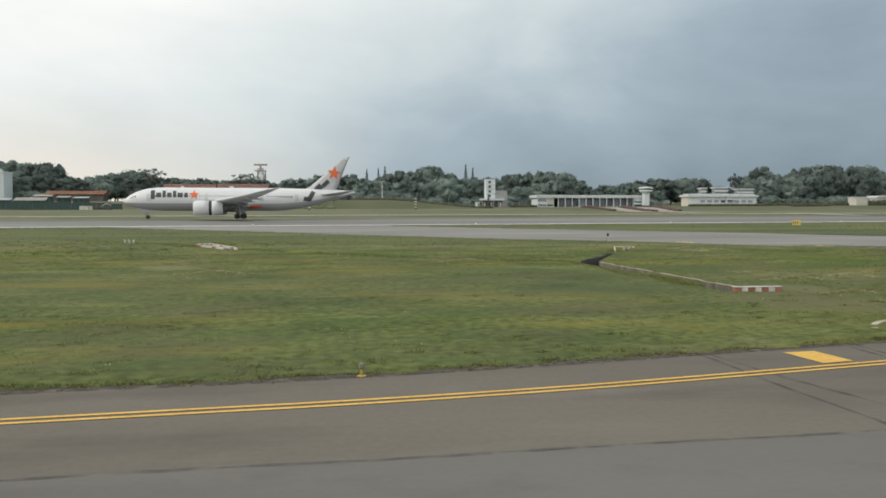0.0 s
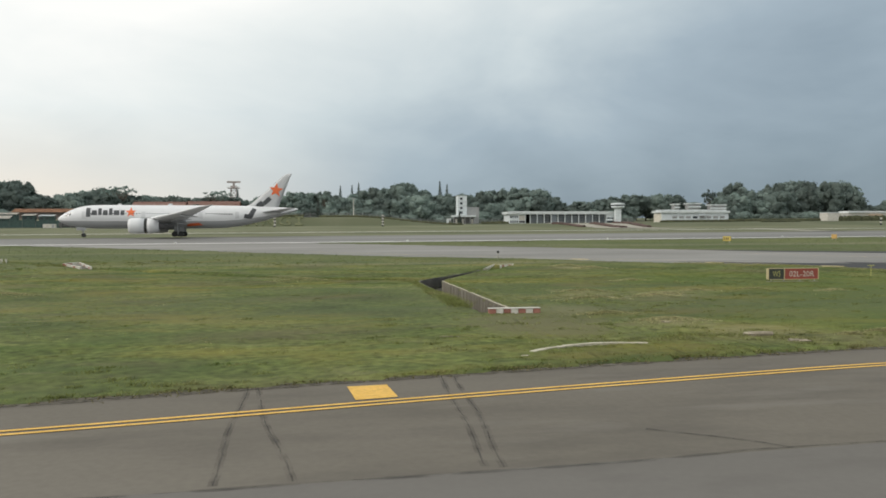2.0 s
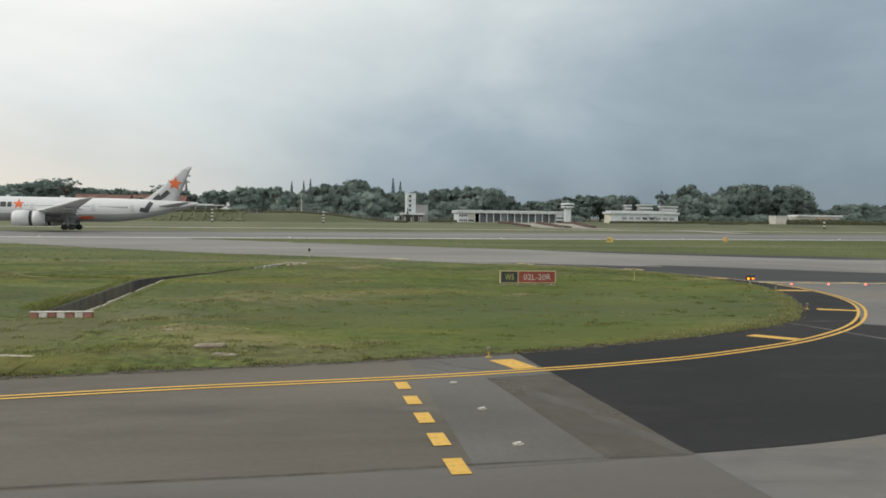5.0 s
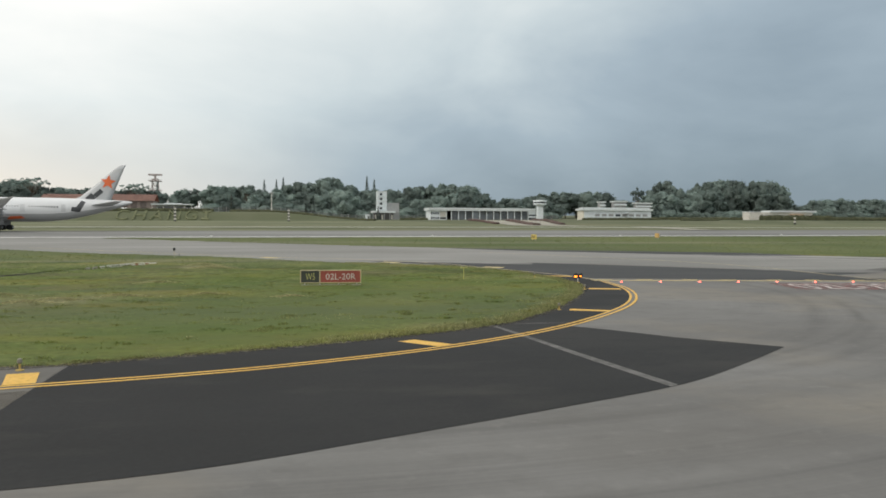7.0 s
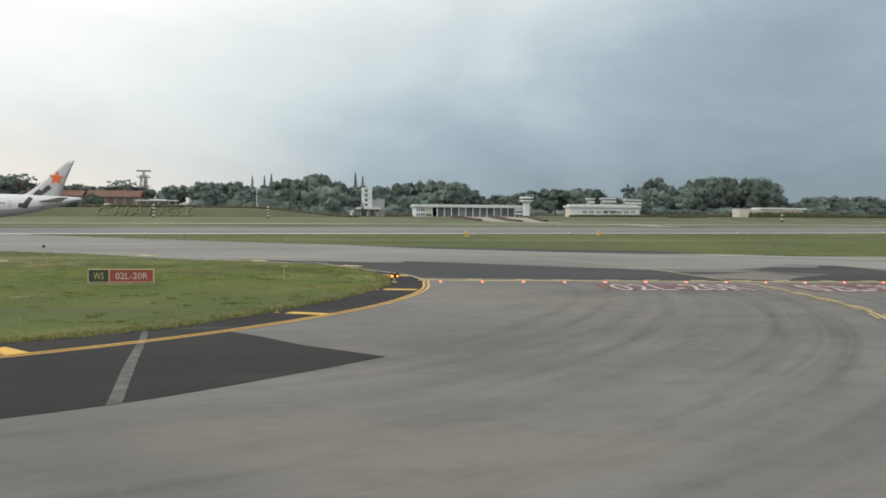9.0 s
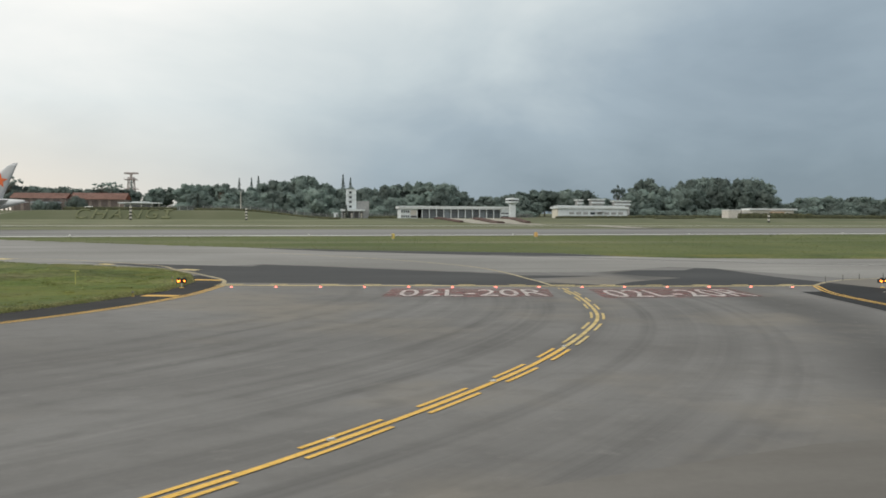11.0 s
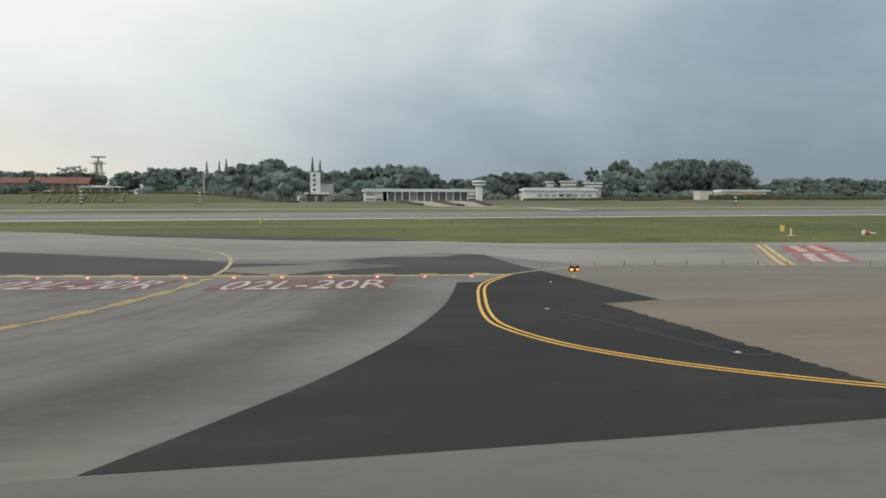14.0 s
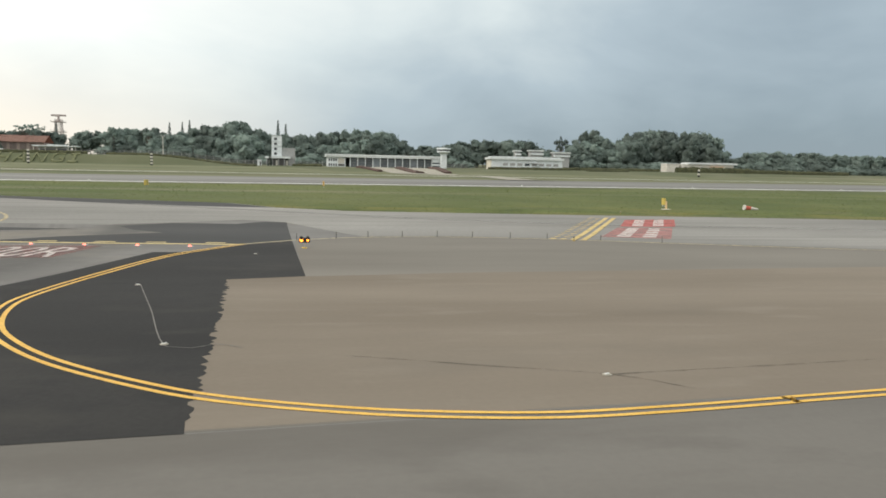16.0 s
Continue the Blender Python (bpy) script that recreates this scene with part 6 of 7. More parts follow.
rnd = random.Random(77)
for y0, step, low in ((598, 8.5, 0.0), (632, 14.0, 2.0), (572, 9.5, 7.5)):
    x = -330.0
    while x < 700:
        y = y0 + rnd.uniform(-9, 9)
        xs_ = x + rnd.uniform(-2.5, 2.5)
        k = 62.5 + (xs_ - 62.5) * (600 / y)
        sky_top = skyline(k)
        top = 4.3 + (sky_top - 4.3) * y / 600 - low * rnd.uniform(0.6, 1.4) - rnd.uniform(0, 2.0)
        hangar = y0 == 572 and (-112 < xs_ < -6)
        gap = 201 < k < 209 and y0 != 598
        if not hangar and not gap and not (y0 == 572 and 255 < xs_ < 315):
            if -64 < k < -16 and rnd.random() < 0.6:
                put(PALM, xs_, y, top + 1.5)
            else:
                put(rnd.choice(BROAD), xs_, y, top + 0.8, 0.82 if top - hz(xs_, y) > 22 else 1.05)
        x += step * rnd.uniform(0.8, 1.2)
x = -330.0
while x < 700:
    y = 556 + rnd.uniform(-3, 5)
    if not (-190 < x < -6 or 245 < x < 306):
        put(rnd.choice(BUSH), x, y, hz(x, y) + rnd.uniform(5, 9.5), 1.5)
    x += rnd.uniform(8, 13)
for x, top in ((28.3, 39), (37.3, 39.3), (42.3, 41), (106, 43), (111.6, 40.6), (-48.6, 36)):
    put(SPIRE, x, 602, top, 1.0)
for x, y, top in ((-131, 590, 37.0), (-61, 585, 33.5)):
    put(FLAT, x, y, top, 0.8)
for x, y, top, wide in ((172.0, 582, 36.2, 0.8), (181.5, 586, 35.0, 0.62), (324.0, 585, 36.5, 0.42), (399.0, 580, 41.5, 0.6), (16.0, 590, 32.5, 0.5), (-57.0, 580, 31.0, 0.5)):
    put(OPEN, x, y, top, wide)
for x, y, top, wide in ((11.2, 498, 23.6, 1.3), (56.6, 497, 17.6, 1.3), (102.4, 497, 17.2, 1.1)):
    put(CONE, x, y, top * 2 - hz(x, y), wide)
for x, y, top in ((-67.8, 532, 23.5), (-92.0, 538, 20.5), (-83.0, 536, 19.5)):
    put(BUSH[1], x, y, top, 0.8)


# ---- buildings beyond the runway ----
BAY_DOOR = plain("grey_blue_bay_door", (0.19, 0.22, 0.245), 0.6, amount=0.15, vary=0.25)


def fire_station():
    g = 7.6
    ob = thing("fire_station", 137.2, 507, g, 0, "long low white fire station with open vehicle bays", "building")
    roof = part("roof", boxes((0, -1.6, 6.7, 76.5, 17, 8.6), bevel=0.12), ROOF_PALE, ob, "flat pale roof with a deep fascia")
    part("fascia_line", boxes((0.1, -1.68, 7.5, 76.4, -1.61, 7.66)), WALL_GREY, roof)
    office = part("office", boxes((1.2, 0, -0.6, 12.6, 16, 6.8)), WALL_WHITE, ob, "white rendered office end")
    for k in range(4):
        for z in (1.0, 4.2):
            w = part("window", boxes((1.8 + 1.45 * k, -0.10, z, 2.7 + 1.45 * k, -0.02, z + 1.5)), GLASS, office)
    part("shutter", boxes((7.9, -0.12, 2.6, 12.0, -0.02, 6.0), bevel=0.03), CHALK_WHITE, office, "white louvred panel")
    part("dark_band", boxes((7.9, -0.12, 1.0, 12.0, -0.03, 2.3)), DARK_GREY, office)
    # Dark grey colour stands in for the shade deep inside the bays.
    part("back_wall", boxes((12.6, 13, -0.6, 70, 13.4, 6.8)), DARK_GREY, ob, "shaded back wall of the bays")
    part("bay_floor", boxes((12.6, 0.2, -0.6, 70, 13, 0.06)), CONCRETE, ob)
    for k in range(12):
        x = 15.6 + 4.88 * k
        part("column", boxes((x - 0.28, -0.4, -0.6, x + 0.28, 0.3, 6.75), bevel=0.04), WALL_WHITE, ob)
    for k in range(11):
        x = 15.6 + 4.88 * k
        door = part("bay_door", boxes((x + 0.3, 1.6, 0.06, x + 4.58, 1.75, 6.72), bevel=0.02), BAY_DOOR, ob, "closed grey-blue bay door" if k == 0 else "")
        for z in (1.7, 3.4, 5.1):
            part("door_rib", boxes((x + 0.35, 1.54, z, x + 4.53, 1.6, z + 0.14)), WALL_GREY, door)
    end = part("east_block", boxes((69.0, -0.8, -0.6, 75.2, 12, 6.8)), WALL_WHITE, ob, "two-storey white end block")
    part("window", boxes((69.4, -0.9, 3.6, 74.6, -0.82, 4.5)), GLASS, end)
    part("window", boxes((69.4, -0.9, 0.4, 74.6, -0.82, 2.4)), GLASS, end)
    return ob


def watch_tower():
    ob = thing("watch_tower", 213.4, 503, 7.8, 0, "white watch tower with a dark glazed cab", "tower")
    part("shaft", boxes((-1.9, -1.9, -0.6, 1.9, 1.9, 10.8), bevel=0.1), WALL_WHITE, ob)
    part("cab_floor", lathe([(1.9, 9.6), (3.6, 10.9), (4.5, 11.1), (4.5, 11.9)], 20), WALL_WHITE, ob)
    cab = part("cab_glass", lathe([(4.0, 11.9), (4.2, 12.9)], 20), GLASS, ob, "dark band of tower windows")
    for k in range(10):
        a = k * math.pi / 5
        part("mullion", tubes(((4.02 * math.cos(a), 4.02 * math.sin(a), 11.9), (4.22 * math.cos(a), 4.22 * math.sin(a), 12.9), 0.09), sides=6), WALL_WHITE, cab)
    part("cab_roof", lathe([(4.6, 12.9), (4.7, 13.1), (4.5, 13.9), (0.4, 14.2)], 20), WALL_WHITE, ob)
    part("aerial", tubes(((0, 0, 14), (0, 0, 16.5), 0.08), ((1.2, 0, 14), (1.2, 0, 15.6), 0.06)), STEEL, ob)
    return ob


def drill_tower():
    ob = thing("drill_tower", 103.2, 508, 7.8, 0, "white four-storey drill tower with dark openings", "tower")
    part("shaft", boxes((0, 0, -0.6, 6.3, 6, 18.6), bevel=0.06), WALL_WHITE, ob)
    for k in range(4):
        z = 6.9 + 3.1 * k
        part("opening", boxes((1.6, -0.10, z, 3.3, -0.02, z + 1.5)), GLASS, ob, "dark window opening")
        part("ledge", boxes((-0.1, -0.45, z - 0.5, 6.4, 0, z - 0.25), bevel=0.03), WALL_WHITE, ob)
    part("parapet", boxes((-0.15, -0.15, 18.6, 6.45, 6.15, 19.0), bevel=0.04), ROOF_PALE, ob)
    part("side_block", boxes((6.3, 1, -0.6, 14.8, 7, 11.4), bevel=0.05), WALL_GREY, ob, "plain grey rear block")
    canopy = part("canopy", boxes((-3.8, -3.5, 4.7, 11.8, 4, 5.9), bevel=0.08), ROOF_PALE, ob, "pale flat canopy round the foot")
    for x in (-3.0, 0.6, 4.4, 8.0, 11.2):
        part("column", boxes((x - 0.25, -3.2, -0.6, x + 0.25, -2.7, 4.75)), WALL_GREY, canopy)
    part("store", boxes((-2.6, -1.5, -0.6, 10.4, 0.5, 4.7)), DARK_GREY, ob, "dark storage bay under the canopy")
    for x in (-1.8, 2.6, 9.0):
        part("panel", boxes((x, -1.6, 0.3, x + 1.2, -1.52, 3.4)), CHALK_WHITE, ob)
    return ob


def small_hut(x, y, sx, sy, h, label, mat_wall, roof):
    ob = thing("hut", x, y, None, 0, label, "hut")
    part("wall", boxes((0, 0, -0.5, sx, sy, h)), mat_wall, ob)
    part("roof", boxes((-0.3, -0.3, h, sx + 0.3, sy + 0.3, h + 0.35), bevel=0.04), roof, ob)
    part("door", boxes((sx * 0.55, -0.08, -0.2, sx * 0.9, -0.01, h * 0.75)), DARK_GREY, ob)
    return ob


def admin_building():
    g = hz(268, 505) + 0.6
    ob = thing("admin_building", 245.5, 507, g, 0, "long white single-storey block with a pale overhanging roof", "building")
    h = 15.2 - g
    part("roof", boxes((0, -1.2, h, 52.5, 13, h + 1.5), bevel=0.2), ROOF_PALE, ob)
    part("roof_ridge", boxes((1.5, 1, h + 1.5, 51, 11, h + 2.3), bevel=0.3), ROOF_PALE, ob, "raised middle of the pale roof")
    wall = part("wall", boxes((1.6, 0, -1.4, 51.6, 12, h)), WALL_WHITE, ob)
    part("side_wall", boxes((1.0, 0.4, -1.4, 1.6, 11.5, h)), plain("cream_render", (0.66, 0.63, 0.54), 0.8), ob, "cream end wall")
    for k in range(8):
        x = 9.5 + 5.1 * k
        part("window", boxes((x, -0.10, 2.0, x + 3.4, -0.02, 3.6)), GLASS if k == 3 else WALL_GREY, wall)
        part("post", boxes((x - 1.1, -0.9, -1.4, x - 0.8, -0.6, h)), WALL_WHITE, ob)
    part("awning", boxes((28.5, -1.8, 3.6, 34.5, -0.1, 3.9), bevel=0.03), WALL_GREY, ob, "grey awning over the door")
    part("plinth", boxes((7, -0.35, -1.4, 51.8, -0.02, 1.1)), WALL_GREY, ob, "grey low wall under the veranda")
    for x0, x1, y, z1 in ((285.5, 296.5, 545, 23.5), (303.5, 317.0, 545, 22.5), (274.5, 279.5, 545, 23.0)):
        g2 = hz(x0, y)
        b = thing("rear_block", x0, y, g2, 0, "white upper block with a flat roof behind the long block", "building", "white rear blocks")
        part("wall", boxes((0.8, 0.5, -0.8, x1 - x0 - 0.8, 6, z1 - g2 - 0.9)), WALL_GREY, b)
        part("roof", boxes((0, -0.6, z1 - g2 - 0.9, x1 - x0, 7, z1 - g2), bevel=0.1), ROOF_PALE, b)
        part("balcony", boxes((0.3, -0.3, z1 - g2 - 3.4, x1 - x0 - 0.3, 0.45, z1 - g2 - 2.3), bevel=0.05), WALL_WHITE, b)


def long_shed():
    g = hz(400, 505)
    ob = thing("long_shed", 374.5, 508, g, 0, "long white shed in two parts with a flat overhanging roof", "building")
    h = 15.2 - g
    part("west_wall", boxes((0.3, 0, -0.8, 9.4, 9, h)), CHALK_WHITE, ob)
    part("west_roof", boxes((0, -0.3, h, 9.7, 9.4, h + 0.5), bevel=0.08), ROOF_PALE, ob)
    part("east_wall", boxes((11.2, 0, -0.8, 52, 10, h)), CHALK_WHITE, ob)
    part("east_roof", boxes((16.6, -1.2, h + 0.1, 54.4, 11, h + 1.4), bevel=0.12), ROOF_PALE, ob)
    part("awning", boxes((33, -2.4, h - 1.8, 43, 0, h - 1.1), bevel=0.05), plain("tan_awning", (0.55, 0.40, 0.28), 0.8), ob, "tan awning over a doorway")
    for k in range(6):
        part("door", boxes((13 + 6.5 * k, -0.1, -0.6, 15 + 6.5 * k, -0.02, h - 1.6)), WALL_GREY, ob)


# Boarding brown lifted towards the roof tone in place of haze.
SHED_WALL = plain("brown_shaded_boarding", (0.26, 0.215, 0.195), 0.85, amount=0.2)


# Brown for the opening panels, lifted from dark grey to imitate haze.
SHED_DOOR = plain("dark_brown_shed_door", (0.15, 0.125, 0.115), 0.85, amount=0.2)


def gable_shed(name, x0, x1, y, z_wall, z_top, depth, label, roof, wall):
    g = hz((x0 + x1) / 2, y)
    ob = thing(name, x0, y, g, 0, label, "building", "tile-roofed sheds")
    w, hw, ht = x1 - x0, z_wall - g, z_top - g
    bm = bmesh.new()
    for yy, zz in ((-1.2, hw), (depth / 2, ht), (depth + 1.2, hw)):
        for x in (-1, w + 1):
            bm.verts.new((x, yy, zz))
    bm.verts.ensure_lookup_table()
    v = bm.verts
    bm.faces.new((v[0], v[1], v[3], v[2]))
    bm.faces.new((v[2], v[3], v[5], v[4]))
    ex = bmesh.ops.solidify(bm, geom=bm.faces[:], thickness=0.35)
    part("roof", bm, roof, ob)
    part("wall", boxes((0, 0, -2.5, w, depth, hw)), wall, ob)
    n = int(w / 6)
    for k in range(n):
        part("opening", boxes((1.5 + 6 * k, -0.1, 0.0, 5.5 + 6 * k, -0.02, hw - 0.6)), SHED_DOOR, ob)
    for k in range(int(w / 9)):
        part("roof_rib", tubes(((9 * k + 4, -1.2, hw + 0.2), (9 * k + 4, depth / 2, ht + 0.25), 0.12), sides=6), roof, ob)


fire_station()
watch_tower()
drill_tower()
small_hut(94.7, 500, 2.6, 2.4, 3.4, "small white hut beside the drill tower", WALL_WHITE, ROOF_PALE)
admin_building()
long_shed()
gable_shed("tiled_shed", -112, -79, 548, 20.2, 24.0, 16, "long terracotta-roofed shed with open sides", ROOF_RED, SHED_WALL)
gable_shed("tiled_shed", -78, -44, 556, 20.0, 24.7, 18, "terracotta-roofed hall with a grey wall", ROOF_RED, SHED_WALL)
gable_shed("tiled_shed", -186, -150, 545, 16.5, 19.0, 12, "low orange-roofed shed among trees", plain("orange_tile_roof", (0.42, 0.24, 0.15), 0.85, amount=0.2), DARK_GREY)
b = thing("canopy_building", -39.2, 516, None, 0, "small flat-roofed pavilion with a thin white canopy", "building")
part("roof", boxes((0, -1, 4.4, 25.4, 9, 5.1), bevel=0.08), ROOF_PALE, b, "thin white canopy roof")
part("raised_roof", boxes((8, 1, 5.1, 18, 7, 5.6), bevel=0.08), ROOF_PALE, b)
part("wall", boxes((3, 1.5, -1, 20, 8, 4.4)), WALL_GREY, b)
for x in (0.8, 7.5, 14, 20.5, 24.6):
    part("column", tubes(((x, -0.5, -1), (x, -0.5, 4.4), 0.2), sides=8), CHALK_WHITE, b)
part("window", boxes((4, 1.38, 1.2, 19, 1.48, 3.2)), GLASS, b)
b = thing("white_apartment_block", -246.0, 540, 9.6, 0, "pale multi-storey block beside the trees", "building")
part("wall", boxes((0, 0, -6, 36, 14, 20.4)), plain("pale_blue_render", (0.60, 0.66, 0.68), 0.8), b)
part("parapet", boxes((-0.3, -0.3, 20.4, 36.3, 14.3, 21.6), bevel=0.08), ROOF_PALE, b)
part("stair_head", boxes((11, 3, 21.6, 19, 10, 31)), WALL_WHITE, b)
for x in (23.5, 30.0):
    part("rooftop_hut", boxes((x, 2, 21.6, x + 3.0, 6, 23.4), bevel=0.05), ROOF_PALE, b)
part("pilaster", boxes((26.6, -0.7, -4, 28.0, 0.05, 21.0)), WALL_WHITE, b)
for k in range(6):
    for x in (2, 6.3, 10.6, 14.9, 19.2, 23.4, 29.3):
        part("window", boxes((x, -0.12, 0.6 + 3.4 * k, x + 2.4, -0.02, 2.3 + 3.4 * k)), GLASS, b)
b = thing("open_shelter", -97.6, 540, None, 0, "open shelter with a flat grey-blue roof before the tiled hall", "building")
part("roof", boxes((0, -1, 4.6, 16.6, 7, 5.6), bevel=0.08), plain("grey_blue_sheet_roof", (0.36, 0.40, 0.43), 0.6), b)
part("back_wall", boxes((0.4, 5.6, -1.5, 16.2, 6.0, 4.6)), SHED_DOOR, b)
for x in (0.5, 5.6, 10.8, 16.0):
    part("column", tubes(((x, -0.5, -1.5), (x, -0.5, 4.6), 0.16), sides=8), STEEL, b)
fence = thing("perimeter_fence", 0, 0, 0, 0, "tall grey chain-link fence along the top of the bank", "fence")
WIRE = see_through(plain("chain_link_wire", (0.30, 0.31, 0.31), 0.7), 0.22, 0.5, 2.5)
for k in range(52):
    x0, x1, y = -24 + 5 * k, -19 + 5 * k, 528.0
    z0, z1 = hz(x0, y), hz(x1, y)
    bm = bmesh.new()
    bm.faces.new([bm.verts.new(p) for p in ((x0 + 0.1, y, z0), (x1 - 0.1, y, z1), (x1 - 0.1, y, z1 + 3.0), (x0 + 0.1, y, z0 + 3.0))])
    bmesh.ops.solidify(bm, geom=bm.faces[:], thickness=0.03)
    part("mesh_panel", bm, WIRE, fence)
    part("post", tubes(((x0, y, z0 - 0.5), (x0, y, z0 + 3.3), 0.10), sides=6), STEEL, fence)
bm = lathe([(4.2, 0.0), (4.2, 0.3), (3.9, 1.2), (3.0, 1.95), (1.6, 2.3), (0.3, 2.4)], 24)
for v in bm.verts:
    v.co.y *= 0.6
tent = thing("white_tent", -51.3, 498, None, 0, "low white domed tent on the bank", "tent")
part("dome", bm, plain("white_canvas", (0.78, 0.78, 0.76), 0.8), tent, smooth=True)
part("doorway", boxes((-1.2, -2.6, 0.0, 1.2, -2.42, 1.2)), DARK_GREY, tent)


# Red and white merged into one pale tone that imitates haze.
TOWER_STEEL = plain("hazed_red_and_white_steel", (0.40, 0.35, 0.33), 0.7, amount=0.25)


def lattice_tower():
    ob = thing("radar_tower", -54.4, 630, None, 0, "tall steel lattice radar tower with a broad antenna on top", "tower")
    H = 43.0 - hz(-54.4, 630)
    for sx in (-1, 1):
        for sy in (-1, 1):
            part("leg", tubes(((sx * 3.4, sy * 3.4, -1), (sx * 1.9, sy * 1.9, H - 3.5), 0.24), sides=6), TOWER_STEEL, ob)
    n = 7
    for k in range(n):
        z0, z1 = (H - 4) * k / n, (H - 4) * (k + 1) / n
        w0, w1 = 3.4 - 1.5 * k / n, 3.4 - 1.5 * (k + 1) / n
        bm = bmesh.new()
        for (ax, ay), (bx, by) in (((-1, -1), (1, -1)), ((1, -1), (1, 1)), ((1, 1), (-1, 1)), ((-1, 1), (-1, -1))):
            tube(bm, (ax * w0, ay * w0, z0), (bx * w1, by * w1, z1), 0.11, None, 5)
            tube(bm, (bx * w0, by * w0, z0), (ax * w1, ay * w1, z1), 0.11, None, 5)
            tube(bm, (ax * w1, ay * w1, z1), (bx * w1, by * w1, z1), 0.11, None, 5)
        part("bracing", bm, TOWER_STEEL, ob)
    for z, w in ((H - 5.8, 4.4), (H - 13, 4.6)):
        deck = part("platform", boxes((-w, -w, z, w, w, z + 0.45), bevel=0.05), TOWER_STEEL, ob)
        part("railing", tubes(((-w, -w, z + 1.5), (w, -w, z + 1.5), 0.07), ((-w, w, z + 1.5), (w, w, z + 1.5), 0.07), ((-w, -w, z), (-w, -w, z + 1.5), 0.07), ((w, -w, z), (w, -w, z + 1.5), 0.07), sides=5), STEEL, deck)
    part("mount", tubes(((0, 0, H - 5.4), (0, 0, H - 1.2), 1.1, 0.7), sides=10), TOWER_STEEL, ob)
    part("antenna", boxes((-5.2, -0.5, H - 1.3, 5.2, 0.9, H), bevel=0.2), TOWER_STEEL, ob, "broad flat rotating antenna")
    part("feed", tubes(((-1.5, -2.2, H - 1.6), (1.5, -2.2, H - 1.6), 0.2), ((0, -2.2, H - 1.6), (0, 0, H - 1.0), 0.15), sides=6), TOWER_STEEL, ob)


lattice_tower()


def banded_pole(x, y, tall, bands, label):
    ob = thing("banded_pole", x, y, None, 0, label, "pole", "black and white banded poles")
    step = tall / bands
    for k in range(bands):
        part("band", boxes((-0.55, -0.3, k * step - (0.4 if k == 0 else 0), 0.55, 0.3, (k + 1) * step)), CHALK_WHITE if k % 2 else BLACK, ob, "white band" if k % 2 else "black band")
    part("cap", boxes((-0.6, -0.35, tall, 0.6, 0.35, tall + 0.12)), DARK_GREY, ob)


banded_pole(45.8, 417, 6.2, 8, "tall black and white banded marker pole on grass")
banded_pole(-11.1, 415, 7.0, 8, "tall black and white banded marker pole before hedge letters")
banded_pole(355.5, 430, 4.6, 4, "short white banded marker pole")
mast = thing("light_mast", 35.0, 526, None, 0, "thin white floodlight mast", "mast")
part("pole", tubes(((0, 0, -1), (0, 0, 12.5), 0.32, 0.22), sides=10), CHALK_WHITE, mast)
part("lamp_bar", boxes((-1.3, -0.2, 12.3, 1.3, 0.2, 12.6), (-1.2, -0.4, 12.6, -0.6, 0.3, 13.2), (0.6, -0.4, 12.6, 1.2, 0.3, 13.2)), STEEL, mast)

# hedges, letters on the bank, drives and far clutter
HEDGE = material("clipped_hedge", [(0.3, (0.045, 0.050, 0.030)), (0.7, (0.10, 0.105, 0.055))], 0.5, 0.9, 3.0, 0.4, 0.6, 4.0)
LETTER_HEDGE = material("letter_hedge", [(0.3, (0.085, 0.098, 0.050)), (0.7, (0.165, 0.172, 0.095))], 0.5, 0.9, 2.5, 0.35, 0.6, 4.0)
RED_BED = material("red_leaved_hedge", [(0.3, (0.070, 0.054, 0.048)), (0.7, (0.135, 0.088, 0.076))], 0.5, 0.9, 2.5, 0.4, 0.6, 4.0)


def hedge(x0, y0, x1, y1, wide, tall, mat_leaf, label, seed):
    """A clipped row with an uneven top, resting on the slope."""
    bm = bmesh.new()
    rnd = random.Random(seed)
    a, b = Vector((x0, y0)), Vector((x1, y1))
    n = max(2, int((b - a).length / 0.9))
    side = Vector((-(b - a).y, (b - a).x)).normalized() * wide / 2
    rows = []
    for i in range(n + 1):
        p = a.lerp(b, i / n)
        row = []
        for s, h in ((-1, -0.4), (-1.05, 0.7), (-0.6, 1.0), (0.1, 1.08), (0.7, 0.95), (1, 0.6), (1, -0.4)):
            q = p + side * s
            row.append(bm.verts.new((q.x + rnd.uniform(-0.1, 0.1), q.y + rnd.uniform(-0.1, 0.1), hz(q.x, q.y) + h * tall + (rnd.uniform(-0.2, 0.2) if h > 0 else 0) * tall)))
        rows.append(row)
    for r, q in zip(rows, rows[1:]):
        for k in range(6):
            bm.faces.new((r[k], q[k], q[k + 1], r[k + 1]))
    bm.faces.new(rows[0])
    bm.faces.new(rows[-1][::-1])
    bmesh.ops.recalc_face_normals(bm, faces=bm.faces[:])
    ob = mesh_object("hedge", bm, mat_leaf)
    return tagged(ob, label, "hedge")


hedge(-59, 472, 3, 470, 2.0, 1.7, HEDGE, "long dark clipped hedge along the top of the bank", 1)
hedge(12, 476, 62, 468, 1.6, 1.2, HEDGE, "low brown hedge along the slope", 2)
hedge(62, 468, 96, 452, 1.6, 1.1, HEDGE, "low brown hedge running down to the drill tower", 3)
hedge(116, 492, 134, 492, 2.0, 1.4, HEDGE, "low dark hedge beside the fire station", 4)
hedge(243, 500, 300, 501, 2.0, 1.5, HEDGE, "dark shrubs before the long white block", 9)
hedge(300, 470, 330, 474, 2.0, 1.2, HEDGE, "low dark hedge beside the long white block", 5)
